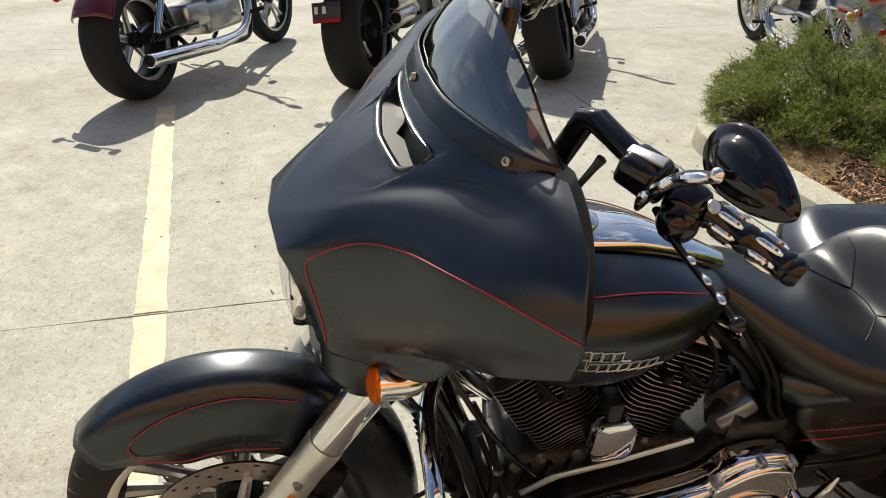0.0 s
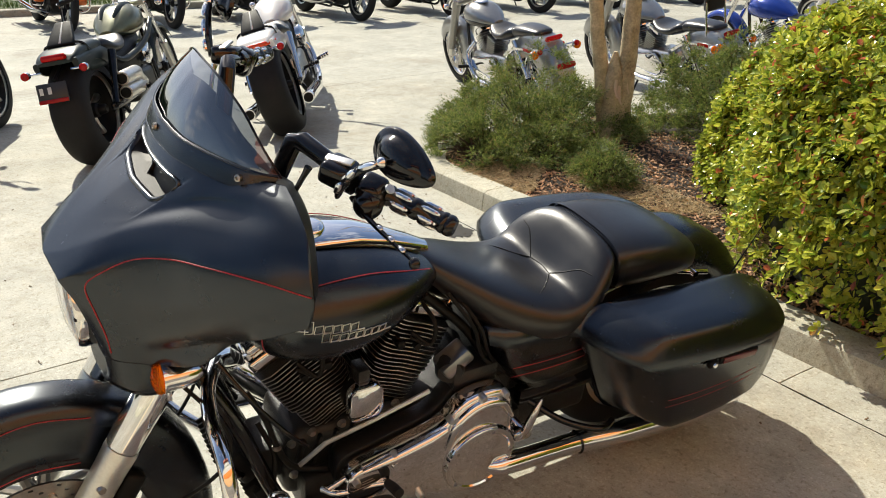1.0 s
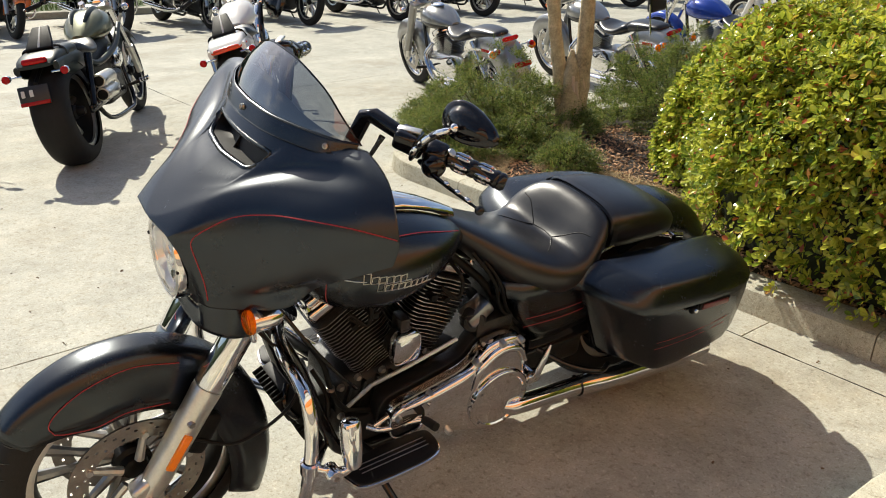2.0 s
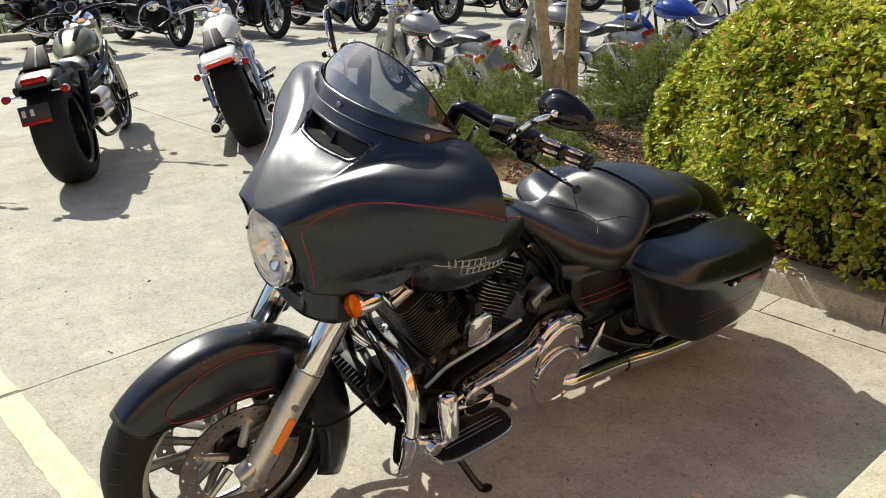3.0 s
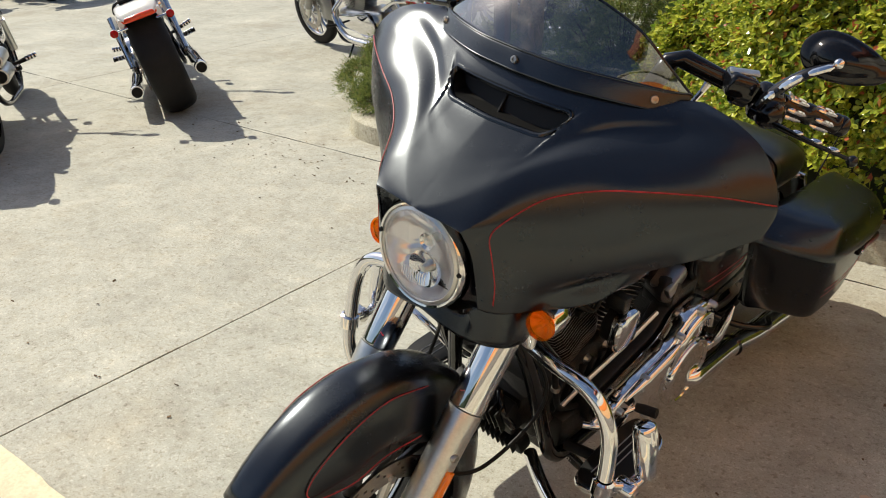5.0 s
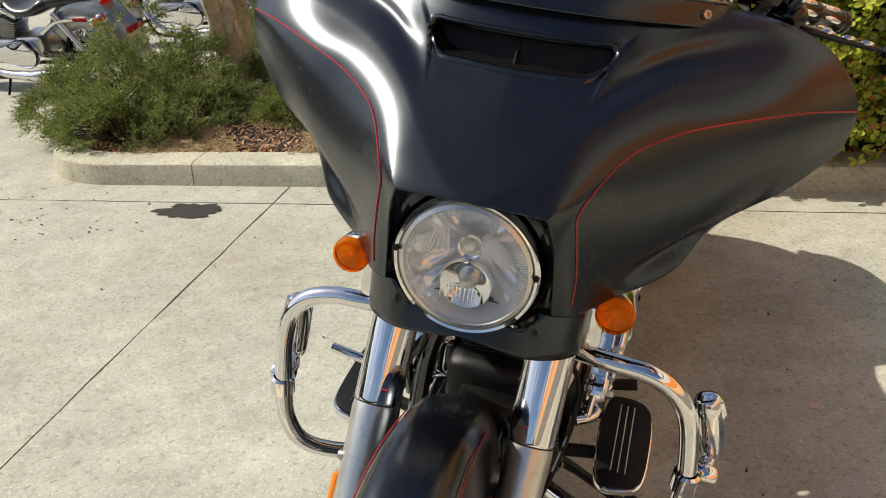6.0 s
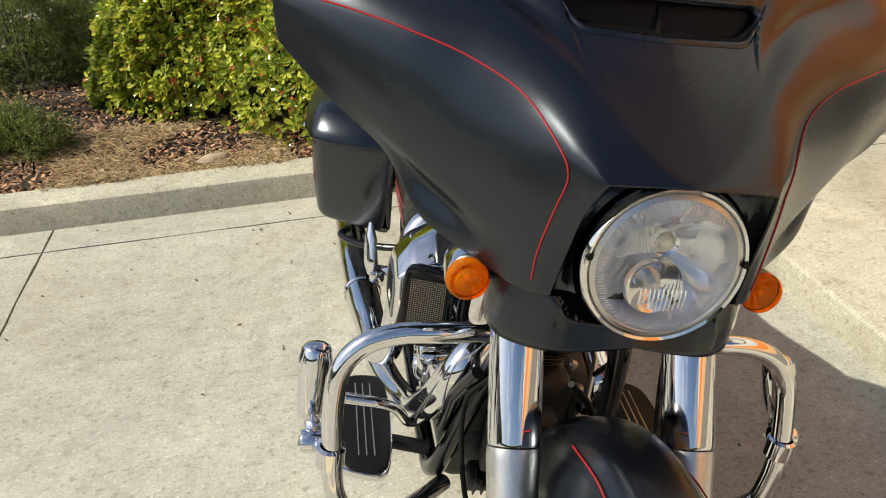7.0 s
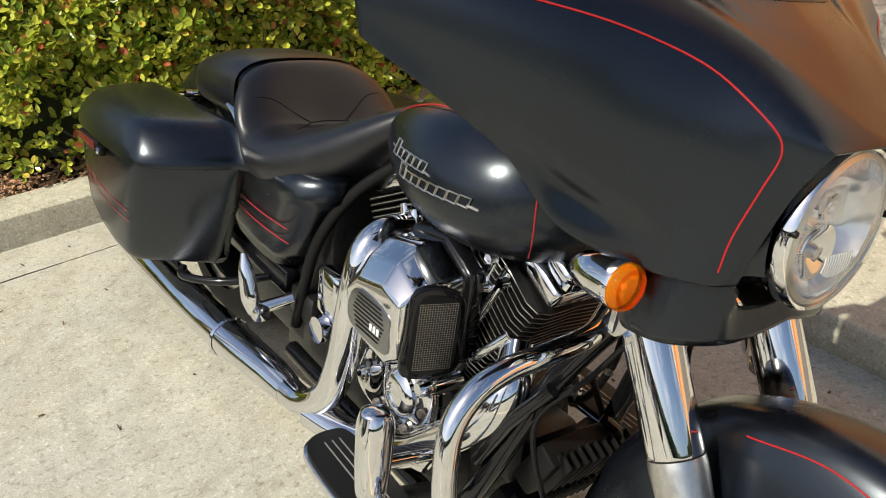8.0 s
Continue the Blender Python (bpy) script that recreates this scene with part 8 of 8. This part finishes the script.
# added unseen tree belt closing the open sides; darkens the horizon in reflections
bank = []
belt = spline([(30, -36, 0), (0, -38, 0), (-30, -34, 0), (-44, -8, 0), (-44, 18, 0), (-30, 40, 0), (0, 44, 0), (20, 40, 0)], 12)
for i, q in enumerate(belt):
    ahead = (belt[min(i + 1, len(belt) - 1)] - belt[max(i - 1, 0)]).normalized()
    out_ = Vector((ahead.y, -ahead.x, 0)) * -1
    bank.append([q + out_ * (2.0 * noise.noise(Vector((i * 0.5, k * 1.3, 0))) - (0, 0.5, 0.8, 0, -1.2, -2.5)[k]) + Vector((0, 0, (0, 1.0, 2.2, 3.6, 4.6, 4.8)[k] + (0.9 * noise.noise(Vector((i * 0.8, k * 2.0, 5))) if k else 0))) for k in range(6)])
tagged(link_mesh("added_tree_belt", loft(bank, closed=False), shade("unseen_dark_trees", (0.030, 0.045, 0.016), rough=0.9, var=0.8, vscale=2, bump=0.8, bscale=8)), label="added unseen dark green tree belt round the lot, a dark horizon for reflections", category="trees", kind="structure")

# verge behind the back row: kerb and grass
verge = new("verge_kerb")
tagged(verge, label="far concrete kerb along the grass verge", category="kerb", kind="structure")
def verge_x(y):
    return -11.55 + 0.22 * y


kerb_length([Vector((verge_x(y), y, 0)) for y in (-14, -6, 2, 10, 18, 26)], verge)
lawn = bmesh.new()
lawn.faces.new([lawn.verts.new(p) for p in ((-60, -14, 0.095), (verge_x(-14) - 0.12, -14, 0.095), (verge_x(26) - 0.12, 26, 0.095), (-60, 26, 0.095))])
tagged(link_mesh("grass_ground", lawn, shade("lawn_soil", (0.07, 0.10, 0.03), rough=0.9, var=0.6, vscale=5, bump=0.6)), label="short green lawn behind the back row", category="lawn", kind="structure")
gp, gn, gs, gh = [], [], [], []
rnd = random.Random(6)
for i in range(14000):
    yy = rnd.uniform(-6, 14)
    gp.append((verge_x(yy) - 0.20 - 2.5 * rnd.random() ** 1.5, yy, 0.095))
    a = rnd.random() * math.tau
    gn.append((math.cos(a), math.sin(a), 0.2)), gs.append(rnd.uniform(0.05, 0.11)), gh.append((rnd.gauss(0, 0.3), rnd.gauss(0, 0.3), 1))
tagged(leaf_mesh("grass", gp, gn, gs, 9, GRASS, None, narrow=0.1, heads=gh), label="green grass blades on the far verge", category="grass", kind="stuff")
